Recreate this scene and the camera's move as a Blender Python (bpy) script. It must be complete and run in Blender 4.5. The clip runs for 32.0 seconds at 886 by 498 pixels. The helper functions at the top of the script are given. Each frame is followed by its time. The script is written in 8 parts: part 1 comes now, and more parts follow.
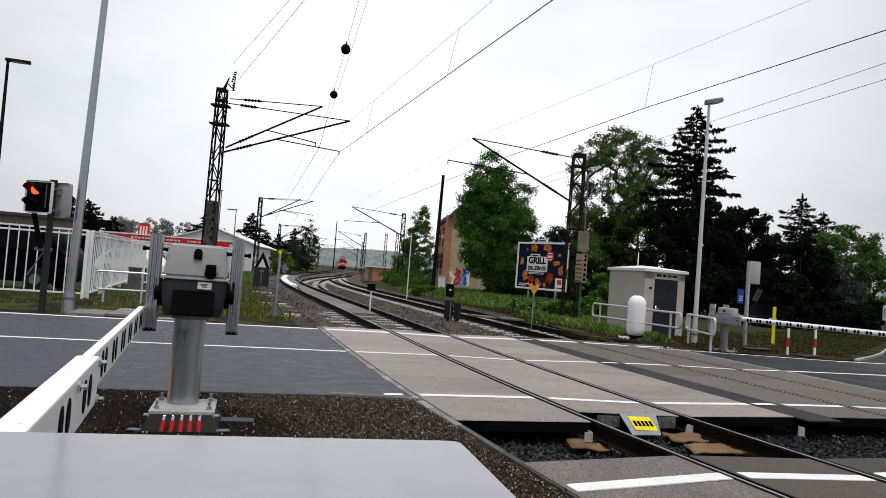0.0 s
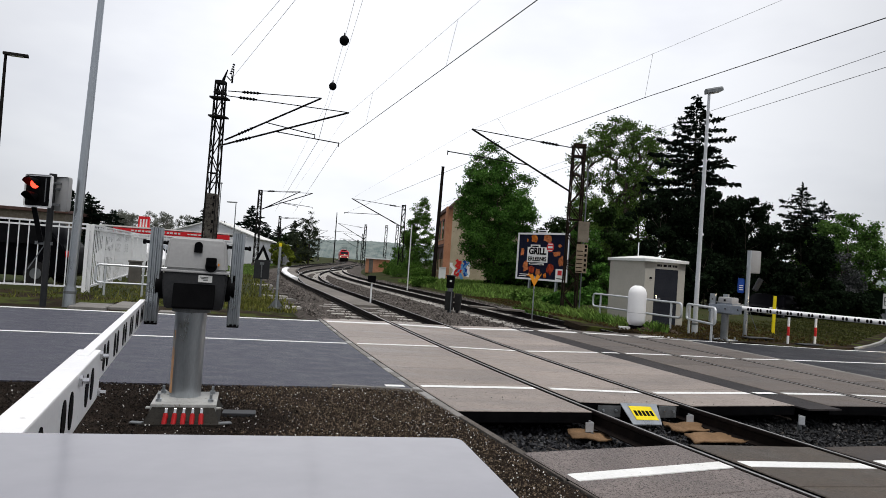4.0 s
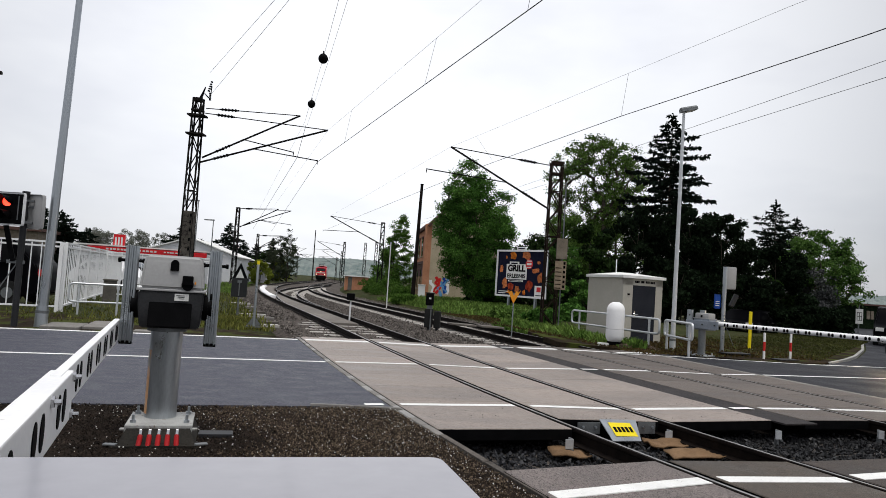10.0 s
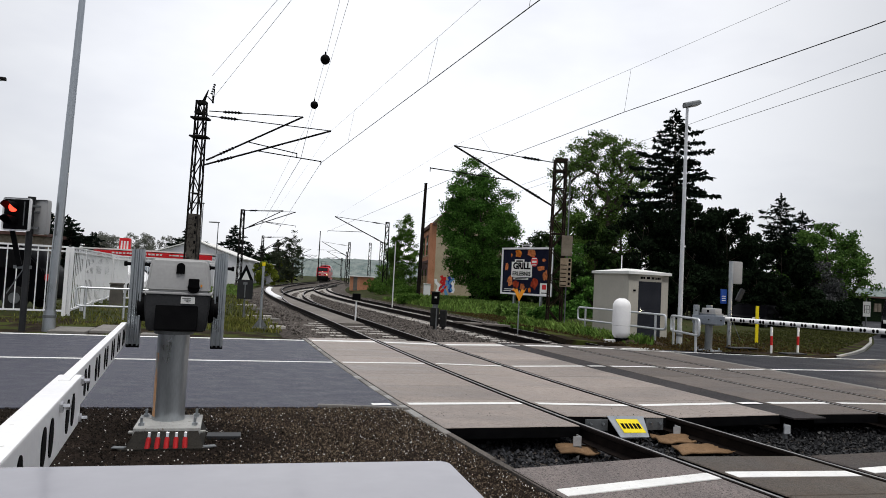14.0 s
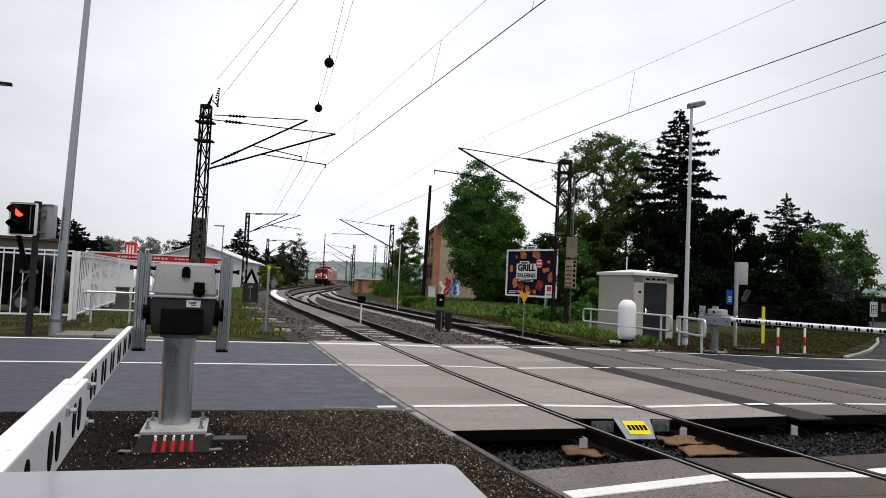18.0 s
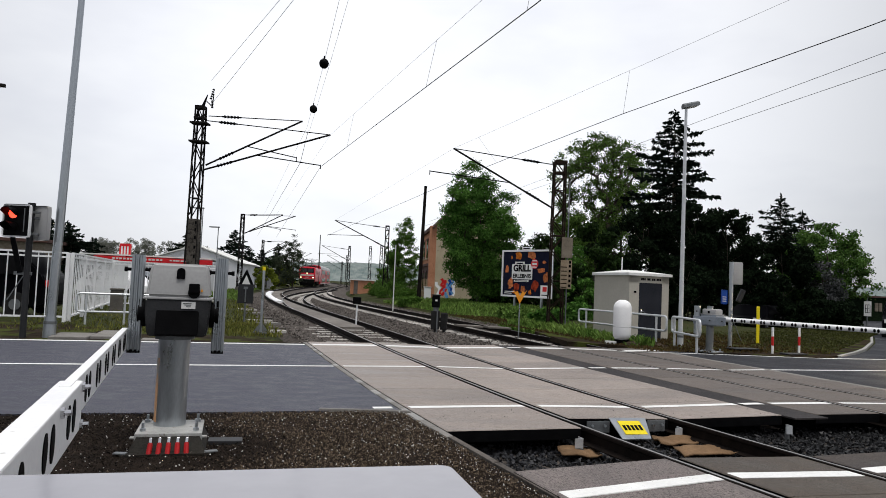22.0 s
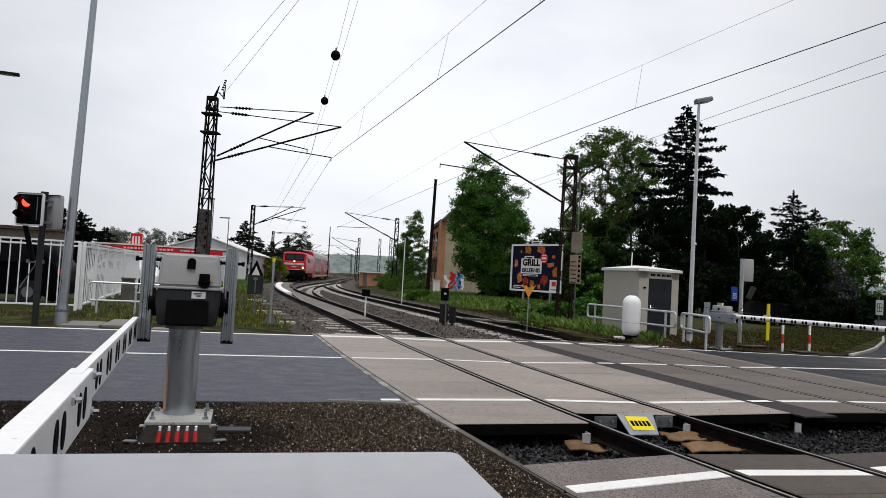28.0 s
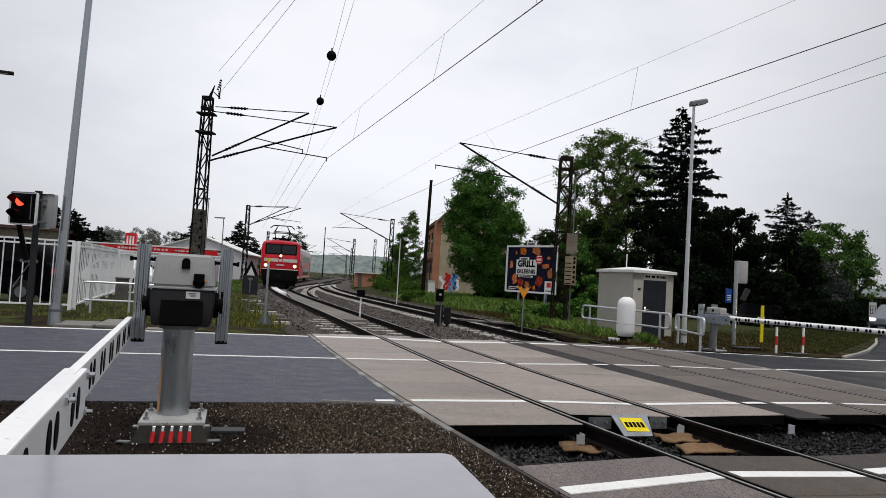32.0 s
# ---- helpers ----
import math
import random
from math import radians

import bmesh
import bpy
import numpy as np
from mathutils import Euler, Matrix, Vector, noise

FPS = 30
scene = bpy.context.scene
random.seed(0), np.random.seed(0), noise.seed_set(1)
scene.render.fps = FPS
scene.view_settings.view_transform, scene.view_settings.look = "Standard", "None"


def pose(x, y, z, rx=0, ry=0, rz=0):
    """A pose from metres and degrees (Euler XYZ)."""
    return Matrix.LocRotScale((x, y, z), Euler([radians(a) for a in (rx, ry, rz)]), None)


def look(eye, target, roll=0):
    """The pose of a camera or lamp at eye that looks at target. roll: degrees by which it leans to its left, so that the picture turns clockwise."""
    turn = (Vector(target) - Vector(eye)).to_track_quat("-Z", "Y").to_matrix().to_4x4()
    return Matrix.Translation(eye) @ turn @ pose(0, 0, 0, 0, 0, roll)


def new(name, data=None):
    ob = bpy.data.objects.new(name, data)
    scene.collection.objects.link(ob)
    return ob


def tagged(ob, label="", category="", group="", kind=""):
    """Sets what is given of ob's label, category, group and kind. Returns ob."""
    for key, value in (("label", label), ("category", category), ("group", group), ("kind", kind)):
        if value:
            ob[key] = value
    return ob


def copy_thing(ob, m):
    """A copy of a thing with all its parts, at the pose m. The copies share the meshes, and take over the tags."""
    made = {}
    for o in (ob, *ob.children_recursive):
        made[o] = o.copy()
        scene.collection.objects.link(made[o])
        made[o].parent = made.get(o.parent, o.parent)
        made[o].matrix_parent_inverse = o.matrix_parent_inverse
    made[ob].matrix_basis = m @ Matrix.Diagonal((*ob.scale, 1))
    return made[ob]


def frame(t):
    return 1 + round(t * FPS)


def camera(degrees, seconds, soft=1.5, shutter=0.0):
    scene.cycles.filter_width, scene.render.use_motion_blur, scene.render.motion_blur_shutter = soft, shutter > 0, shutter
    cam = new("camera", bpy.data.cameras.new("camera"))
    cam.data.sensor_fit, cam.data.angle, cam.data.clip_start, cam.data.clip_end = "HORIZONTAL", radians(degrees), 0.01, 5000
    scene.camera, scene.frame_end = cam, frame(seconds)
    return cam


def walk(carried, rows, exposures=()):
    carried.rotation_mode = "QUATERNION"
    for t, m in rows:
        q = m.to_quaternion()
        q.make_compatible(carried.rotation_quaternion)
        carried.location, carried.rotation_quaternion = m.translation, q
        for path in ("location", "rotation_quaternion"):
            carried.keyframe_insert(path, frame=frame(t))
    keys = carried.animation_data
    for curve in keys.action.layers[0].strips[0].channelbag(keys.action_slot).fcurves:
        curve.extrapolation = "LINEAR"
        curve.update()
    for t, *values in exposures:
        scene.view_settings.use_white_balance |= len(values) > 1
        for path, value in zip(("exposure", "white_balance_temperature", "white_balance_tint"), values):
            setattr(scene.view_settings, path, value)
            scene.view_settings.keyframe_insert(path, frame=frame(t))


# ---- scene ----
# camera on a hand-held phone set on a cabinet top
EYE = 1.4605
cam = camera(64.6, 32.0, soft=0.5)
walk(cam, [
    (0, pose(0, 0, EYE - 0.00306, 91.990, -4.389, 1.135)),
    (0.5, pose(0, 0, EYE - 0.00311, 91.955, -4.360, 1.048)),
    (1, pose(0, 0, EYE - 0.00315, 91.701, -4.452, 0.997)),
    (1.5, pose(0, 0, EYE - 0.00278, 91.553, -4.350, 0.620)),
    (2, pose(0, 0, EYE - 0.00241, 91.622, -4.312, 0.693)),
    (2.5, pose(0, 0, EYE - 0.00214, 91.687, -4.215, 0.706)),
    (3, pose(0, 0, EYE - 0.00187, 91.485, -3.953, 1.030)),
    (3.5, pose(0, 0, EYE - 0.00154, 91.165, -4.178, 1.226)),
    (5.5, pose(0, 0, EYE + 0.00088, 91.954, -2.752, 0.495)),
    (6, pose(0, 0, EYE + 0.00085, 92.108, -2.702, 0.170)),
    (6.5, pose(0, 0, EYE - 0.00044, 92.658, -3.798, -0.123)),
    (7, pose(0, 0, EYE - 0.00130, 92.673, -4.353, -0.596)),
    (7.5, pose(0, 0, EYE - 0.00172, 92.556, -4.392, -0.991)),
    (8, pose(0, 0, EYE - 0.00083, 92.637, -3.887, -0.940)),
    (8.5, pose(0, 0, EYE - 0.00024, 92.665, -3.538, -0.592)),
    (9, pose(0, 0, EYE - 0.00025, 92.935, -3.459, -0.524)),
    (9.5, pose(0, 0, EYE - 0.00080, 93.027, -3.820, -0.457)),
    (10, pose(0, 0, EYE - 0.00068, 92.802, -3.772, -0.526)),
    (10.5, pose(0, 0, EYE - 0.00012, 92.570, -3.568, -0.967)),
    (11, pose(0, 0, EYE - 0.00009, 92.592, -3.494, -0.900)),
    (11.5, pose(0, 0, EYE - 0.00055, 92.726, -3.962, -0.603)),
    (12, pose(0, 0, EYE - 0.00093, 92.637, -3.643, -0.157)),
    (12.5, pose(0, 0, EYE - 0.00042, 92.569, -3.553, -0.064)),
    (13, pose(0, 0, EYE + 0.00039, 92.684, -2.987, -0.142)),
    (13.5, pose(0, 0, EYE + 0.00080, 92.674, -2.800, 0.009)),
    (14, pose(0, 0, EYE + 0.00095, 92.682, -2.923, -0.091)),
    (14.5, pose(0, 0, EYE + 0.00101, 92.685, -2.610, -0.170)),
    (16.5, pose(0, 0, EYE + 0.00093, 92.826, -2.608, 0.108)),
    (17, pose(0, 0, EYE + 0.00093, 92.857, -2.804, 0.022)),
    (17.5, pose(0, 0, EYE + 0.00098, 92.817, -2.837, 0.285)),
    (18, pose(0, 0, EYE + 0.00111, 92.845, -2.625, 0.310)),
    (18.5, pose(0, 0, EYE + 0.00110, 92.903, -2.595, 0.247)),
    (19, pose(0, 0, EYE + 0.00093, 92.897, -2.772, 0.395)),
    (19.5, pose(0, 0, EYE + 0.00090, 92.904, -2.736, 0.367)),
    (20, pose(0, 0, EYE + 0.00098, 92.812, -2.684, 0.225)),
    (20.5, pose(0, 0, EYE + 0.00103, 92.816, -2.692, 0.036)),
    (21, pose(0, 0, EYE + 0.00116, 92.827, -2.602, 0.054)),
    (21.5, pose(0, 0, EYE + 0.00134, 92.832, -2.386, 0.004)),
    (22, pose(0, 0, EYE + 0.00128, 92.919, -2.473, -0.054)),
    (22.5, pose(0, 0, EYE + 0.00079, 92.958, -2.670, 0.130)),
    (23, pose(0, 0, EYE + 0.00020, 93.201, -3.127, 0.280)),
    (23.5, pose(0, 0, EYE - 0.00023, 93.144, -3.346, 0.151)),
    (24, pose(0, 0, EYE - 0.00027, 93.136, -3.358, 0.130)),
    (24.5, pose(0, 0, EYE + 0.00001, 93.072, -3.236, -0.008)),
    (25, pose(0, 0, EYE + 0.00028, 93.054, -3.059, -0.021)),
    (25.5, pose(0, 0, EYE + 0.00041, 92.985, -3.066, 0.018)),
    (27.5, pose(0, 0, EYE - 0.00063, 92.640, -3.481, 0.558)),
    (28, pose(0, 0, EYE - 0.00072, 92.339, -3.183, 0.683)),
    (28.5, pose(0, 0, EYE - 0.00077, 92.337, -3.525, 0.713)),
    (29, pose(0, 0, EYE - 0.00075, 92.263, -3.471, 0.420)),
    (29.5, pose(0, 0, EYE - 0.00068, 92.236, -3.391, 0.350)),
    (30, pose(0, 0, EYE - 0.00056, 92.339, -3.336, 0.313)),
    (30.5, pose(0, 0, EYE - 0.00028, 92.327, -3.174, 0.372)),
    (31, pose(0, 0, EYE - 0.00022, 92.265, -3.216, 0.428)),
    (31.5, pose(0, 0, EYE - 0.00044, 92.356, -3.228, 0.241)),
    (32, pose(0, 0, EYE - 0.00056, 92.433, -3.376, 0.282)),
], exposures=[(0.0, 0.06), (22.0, 0.06), (25.0, 0.01), (28.0, -0.03), (29.0, -0.12), (32.0, -0.12)])

# ---- sky and sun: overcast ----
world = bpy.data.worlds.new("sky")
scene.world = world
world.use_nodes = True
wn, wl = world.node_tree.nodes, world.node_tree.links
wn.clear()
w_out = wn.new("ShaderNodeOutputWorld")
w_bg = wn.new("ShaderNodeBackground")
w_sky = wn.new("ShaderNodeTexSky")
w_sky.sky_type, w_sky.sun_disc = "NISHITA", False
w_sky.sun_elevation, w_sky.sun_rotation = radians(74), radians(157)
w_tc = wn.new("ShaderNodeTexCoord")
w_map = wn.new("ShaderNodeMapping")
w_map.inputs["Scale"].default_value = (1.0, 1.0, 2.6)
w_noise = wn.new("ShaderNodeTexNoise")
w_noise.inputs["Scale"].default_value, w_noise.inputs["Detail"].default_value = 1.6, 5.0
w_noise.inputs["Roughness"].default_value = 0.55
w_ramp = wn.new("ShaderNodeValToRGB")
w_ramp.color_ramp.elements[0].position, w_ramp.color_ramp.elements[0].color = 0.30, (0.69, 0.705, 0.775, 1)
w_ramp.color_ramp.elements[1].position, w_ramp.color_ramp.elements[1].color = 0.62, (0.93, 0.94, 0.975, 1)
w_mix = wn.new("ShaderNodeMixRGB")
w_mix.inputs[0].default_value = 0.012
wl.new(w_tc.outputs["Generated"], w_map.inputs["Vector"])
wl.new(w_map.outputs["Vector"], w_noise.inputs["Vector"])
wl.new(w_noise.outputs["Fac"], w_ramp.inputs["Fac"])
# the cloud is brightest round the veiled sun and greyer away from it
w_dot = wn.new("ShaderNodeVectorMath")
w_dot.operation = "DOT_PRODUCT"
w_dot.inputs[1].default_value = (-0.06, 0.94, 0.33)
w_fall = wn.new("ShaderNodeMapRange")
w_fall.inputs["From Min"].default_value, w_fall.inputs["From Max"].default_value = 0.78, 0.97
w_fall.inputs["To Min"].default_value, w_fall.inputs["To Max"].default_value = 0.60, 1.06
w_mul = wn.new("ShaderNodeVectorMath")
w_mul.operation = "SCALE"
wl.new(w_tc.outputs["Generated"], w_dot.inputs[0])
wl.new(w_dot.outputs["Value"], w_fall.inputs["Value"])
wl.new(w_ramp.outputs["Color"], w_mul.inputs[0])
wl.new(w_fall.outputs["Result"], w_mul.inputs["Scale"])
wl.new(w_mul.outputs["Vector"], w_mix.inputs[1])
wl.new(w_sky.outputs["Color"], w_mix.inputs[2])
wl.new(w_mix.outputs["Color"], w_bg.inputs["Color"])
w_bg.inputs["Strength"].default_value = 1.0
wl.new(w_bg.outputs["Background"], w_out.inputs["Surface"])
sun_data = bpy.data.lights.new("sun", "SUN")
sun_data.energy, sun_data.angle, sun_data.color = 2.15, radians(25), (1.0, 0.97, 0.93)
sun = new("sun", sun_data)
sun.matrix_world = look((0, 0, 60), (-7, 16, 0))


# ---- materials ----
def mat(name, a, b=None, scale=4.0, rough=0.8, metal=0.0, bump=0.0, bscale=60.0, spot=None, spot_scale=25.0, spot_at=0.62,
        island=0.0, rand=0.0, spec=0.2, stretch=(1, 1, 1), rvar=0.0, emit=0.0, rot=0.0):
    """Two-scale noise colour from a to b, optional spots, relief and per-piece variation."""
    m = bpy.data.materials.new(name)
    m.use_nodes = True
    nt = m.node_tree
    N, Lk = nt.nodes, nt.links
    bs = N["Principled BSDF"]
    bs.inputs["Roughness"].default_value, bs.inputs["Metallic"].default_value = rough, metal
    bs.inputs["Specular IOR Level"].default_value = spec
    b = b or tuple(c * 0.8 for c in a)
    tc = N.new("ShaderNodeTexCoord")
    geo = N.new("ShaderNodeNewGeometry")
    mp = N.new("ShaderNodeMapping")
    mp.inputs["Scale"].default_value = stretch
    mp.inputs["Rotation"].default_value = (0, 0, rot)
    Lk.new(geo.outputs["Position"] if scale > 0 else tc.outputs["Object"], mp.inputs["Vector"])
    n1, n2 = N.new("ShaderNodeTexNoise"), N.new("ShaderNodeTexNoise")
    n1.inputs["Scale"].default_value, n1.inputs["Detail"].default_value = abs(scale), 6
    n2.inputs["Scale"].default_value, n2.inputs["Detail"].default_value = abs(scale) * 13, 3
    for k in (n1, n2):
        Lk.new(mp.outputs["Vector"], k.inputs["Vector"])
    ad = N.new("ShaderNodeMath")
    ad.operation = "MULTIPLY_ADD"
    ad.inputs[1].default_value = 0.45
    Lk.new(n2.outputs["Fac"], ad.inputs[0])
    sc = N.new("ShaderNodeMath")
    sc.operation = "MULTIPLY"
    sc.inputs[1].default_value = 0.55
    Lk.new(n1.outputs["Fac"], sc.inputs[0])
    Lk.new(sc.outputs[0], ad.inputs[2])
    rp = N.new("ShaderNodeValToRGB")
    rp.color_ramp.elements[0].position, rp.color_ramp.elements[0].color = 0.36, (*a, 1)
    rp.color_ramp.elements[1].position, rp.color_ramp.elements[1].color = 0.64, (*b, 1)
    Lk.new(ad.outputs[0], rp.inputs["Fac"])
    col = rp.outputs["Color"]
    if spot:
        n3 = N.new("ShaderNodeTexNoise")
        n3.inputs["Scale"].default_value, n3.inputs["Detail"].default_value = spot_scale, 4
        Lk.new(mp.outputs["Vector"], n3.inputs["Vector"])
        r3 = N.new("ShaderNodeValToRGB")
        r3.color_ramp.elements[0].position, r3.color_ramp.elements[1].position = spot_at, spot_at + 0.07
        Lk.new(n3.outputs["Fac"], r3.inputs["Fac"])
        mx = N.new("ShaderNodeMixRGB")
        mx.inputs[2].default_value = (*spot, 1)
        Lk.new(r3.outputs["Color"], mx.inputs[0])
        Lk.new(col, mx.inputs[1])
        col = mx.outputs[0]
    if island or rand:
        hv = N.new("ShaderNodeHueSaturation")
        if island:
            src = geo.outputs["Random Per Island"]
        else:
            src = N.new("ShaderNodeObjectInfo").outputs["Random"]
        mr = N.new("ShaderNodeMapRange")
        mr.inputs["To Min"].default_value, mr.inputs["To Max"].default_value = 1 - (island or rand), 1 + (island or rand)
        Lk.new(src, mr.inputs["Value"])
        Lk.new(mr.outputs["Result"], hv.inputs["Value"])
        Lk.new(col, hv.inputs["Color"])
        col = hv.outputs["Color"]
    Lk.new(col, bs.inputs["Base Color"])
    if rvar:
        rr = N.new("ShaderNodeMapRange")
        rr.inputs["From Min"].default_value, rr.inputs["From Max"].default_value = 0.35, 0.65
        rr.inputs["To Min"].default_value, rr.inputs["To Max"].default_value = max(0.05, rough - rvar), min(1, rough + rvar)
        Lk.new(n1.outputs["Fac"], rr.inputs["Value"])
        Lk.new(rr.outputs["Result"], bs.inputs["Roughness"])
    if bump:
        nb = N.new("ShaderNodeTexNoise")
        nb.inputs["Scale"].default_value, nb.inputs["Detail"].default_value = bscale, 4
        Lk.new(mp.outputs["Vector"], nb.inputs["Vector"])
        bp = N.new("ShaderNodeBump")
        bp.inputs["Strength"].default_value, bp.inputs["Distance"].default_value = bump, 0.02
        Lk.new(nb.outputs["Fac"], bp.inputs["Height"])
        Lk.new(bp.outputs["Normal"], bs.inputs["Normal"])
    if emit:
        bs.inputs["Emission Color"].default_value = (*a, 1)
        bs.inputs["Emission Strength"].default_value = emit
    return m


def leafmat(name, a, b, spread=0.35, spec=0.05, through_light=0.3):
    """Leaf colour with some light let through the blade."""
    m = mat(name, a, b, scale=0.6, rough=0.6, island=spread, spec=spec)
    N, Lk = m.node_tree.nodes, m.node_tree.links
    bs = N["Principled BSDF"]
    tr, mx = N.new("ShaderNodeBsdfTranslucent"), N.new("ShaderNodeMixShader")
    Lk.new(bs.inputs["Base Color"].links[0].from_socket, tr.inputs["Color"])
    mx.inputs[0].default_value = through_light
    Lk.new(bs.outputs[0], mx.inputs[1])
    Lk.new(tr.outputs[0], mx.inputs[2])
    Lk.new(mx.outputs[0], N["Material Output"].inputs["Surface"])
    return m



ASPHALT = mat("asphalt", (0.023, 0.0243, 0.037), (0.060, 0.063, 0.089), 4.0, 0.56, spec=0.28, stretch=(0.7, 1.25, 1.0), rot=-0.2936, bump=0.6, bscale=70, spot=(0.15, 0.15, 0.165), spot_scale=90, spot_at=0.56, rvar=0.1)
ASPHALT_OLD = mat("asphalt_old", (0.014, 0.0145, 0.0185), (0.030, 0.031, 0.037), 0.8, 0.62, spec=0.14, bump=0.3, bscale=90, rvar=0.12)
CONCRETE = mat("panel_concrete", (0.205, 0.172, 0.150), (0.335, 0.284, 0.250), 1.3, 0.50, spec=0.35, stretch=(0.55, 1.7, 1.0), rot=-0.2936, rvar=0.12, bump=0.3, bscale=110, spot=(0.085, 0.072, 0.062), spot_scale=80, spot_at=0.575, rand=0.12)
# panel concrete darkened for the weaker light towards the right
CONCRETE_DIM = mat("panel_concrete_dimmed", (0.090, 0.077, 0.069), (0.162, 0.139, 0.123), 1.3, 0.60, spec=0.15, stretch=(0.55, 1.7, 1.0), rot=-0.2936, rvar=0.12, bump=0.3, bscale=110, spot=(0.07, 0.062, 0.055), spot_scale=80, spot_at=0.575, rand=0.12)
CONCRETE_COARSE = mat("coarse_panel_concrete", (0.150, 0.126, 0.117), (0.250, 0.214, 0.200), 2.6, 0.62, spec=0.3, rvar=0.1, bump=0.8, bscale=90, spot=(0.058, 0.049, 0.046), spot_scale=85, spot_at=0.53)
# right-hand near panels, darkened for the same falloff of light
CONCRETE_DULL = mat("dull_panel_concrete", (0.040, 0.034, 0.031), (0.088, 0.074, 0.066), 1.8, 0.65, spec=0.2, rvar=0.1, bump=0.6, bscale=95, spot=(0.03, 0.026, 0.024), spot_scale=85, spot_at=0.55)
CONCRETE_BROWN = mat("brown_panel_concrete", (0.052, 0.042, 0.033), (0.112, 0.090, 0.071), 1.8, 0.6, spec=0.3, rvar=0.12, bump=0.6, bscale=95, spot=(0.036, 0.030, 0.025), spot_scale=85, spot_at=0.55)
KERB = mat("kerb_concrete", (0.168, 0.1596, 0.147), (0.252, 0.2394, 0.2226), 2.5, 0.85, bump=0.4, bscale=80, rand=0.1)
KERBPALE = mat("kerb_concrete_pale", (0.26, 0.255, 0.245), (0.38, 0.375, 0.36), 2.5, 0.85, bump=0.4, bscale=80, rand=0.1)
KERBDARK = mat("kerb_concrete_dirty", (0.0588, 0.0512, 0.0445), (0.1344, 0.1193, 0.1058), 2.5, 0.85, bump=0.4, bscale=80, rand=0.15)
CHIP = mat("pale_chips", (0.50, 0.48, 0.46), (0.78, 0.76, 0.74), 9.0, 0.7, island=0.4)
STRIP = mat("tar_strip", (0.0168, 0.0151, 0.016), (0.042, 0.0361, 0.0353), 1.1, 0.7, bump=0.3, bscale=90)
PAINT = mat("road_paint", (0.72, 0.72, 0.70), (0.86, 0.86, 0.84), 3.0, 0.6, bump=0.15, bscale=90, spot=(0.36, 0.35, 0.33), spot_scale=30, spot_at=0.66)
GRAVEL = mat("dark_gravel", (0.008, 0.006, 0.005), (0.032, 0.023, 0.018), 6.0, 0.95, bump=1.0, bscale=70, spot=(0.085, 0.066, 0.05), spot_scale=85, spot_at=0.66, spec=0.04)
GRAVELSTONE = mat("gravel_stone", (0.034, 0.026, 0.018), (0.180, 0.136, 0.097), 14.0, 0.9, island=0.8, spec=0.05)
GRAVELDARK = mat("dark_gravel_stone", (0.005, 0.004, 0.0032), (0.042, 0.032, 0.025), 14.0, 0.8, island=0.95, spec=0.1)
BALLAST = mat("ballast_bed", (0.0336, 0.0302, 0.0277), (0.126, 0.1092, 0.0966), 4.0, 0.95, spec=0.05, bump=1.0, bscale=30, spot=(0.17, 0.15, 0.14), spot_scale=26, spot_at=0.6)
STONE = mat("ballast_stone", (0.005, 0.0055, 0.007), (0.027, 0.028, 0.032), 9.0, 0.55, island=0.8, spec=0.35)
# near-black for stones in the pit's shade, also used for dark grit
STONE_SHADE_GRIT = mat("shade_black_stone_and_grit", (0.002, 0.002, 0.0025), (0.014, 0.0145, 0.016), 9.0, 0.5, island=0.8, spec=0.3)
STONEBROWN = mat("ballast_stone_brown", (0.050, 0.043, 0.039), (0.185, 0.165, 0.150), 9.0, 0.9, island=0.7, spec=0.05)
SLEEPER = mat("sleeper_concrete", (0.32, 0.30, 0.275), (0.50, 0.475, 0.44), 3.0, 0.85, bump=0.3, rand=0.15)
INFILL = mat("infill_concrete", (0.126, 0.1134, 0.1008), (0.2184, 0.1974, 0.1764), 2.0, 0.85, bump=0.3, rand=0.15)
CLOD = mat("earth_clods", (0.035, 0.026, 0.018), (0.13, 0.10, 0.075), 5.0, 0.95, island=0.5, spec=0.04)
RAILSIDE = mat("rail_side_rust", (0.004, 0.003, 0.003), (0.014, 0.010, 0.008), 8.0, 0.8, spec=0.08)
RAILTOP = mat("rail_head_steel", (0.30, 0.29, 0.28), (0.44, 0.43, 0.42), 6.0, 0.42, metal=1.0)
GROUND = mat("meadow_ground", (0.0185, 0.0286, 0.0092), (0.0504, 0.0437, 0.0218), 0.35, 0.95, spec=0.04, bump=0.8, bscale=12, spot=(0.045, 0.058, 0.020), spot_scale=6, spot_at=0.52)
SOIL = mat("dark_soil", (0.010, 0.008, 0.006), (0.043, 0.031, 0.019), 2.0, 0.95, spec=0.04, spot=(0.05, 0.06, 0.014), spot_scale=1.2, spot_at=0.5, bump=0.8, bscale=30)
GRASS = leafmat("grass_blades", (0.070, 0.145, 0.026), (0.180, 0.265, 0.062), 0.6)
VERGEGRASS = leafmat("verge_grass_olive", (0.045, 0.058, 0.014), (0.130, 0.125, 0.036), 0.6)
LAWN = leafmat("worn_lawn", (0.034, 0.042, 0.012), (0.085, 0.088, 0.028), 0.35)
LAWNBROWN = leafmat("parched_lawn", (0.044, 0.031, 0.012), (0.092, 0.064, 0.025), 0.35)
WEEDS = leafmat("yellow_green_weeds", (0.085, 0.105, 0.020), (0.220, 0.215, 0.055), 0.5)
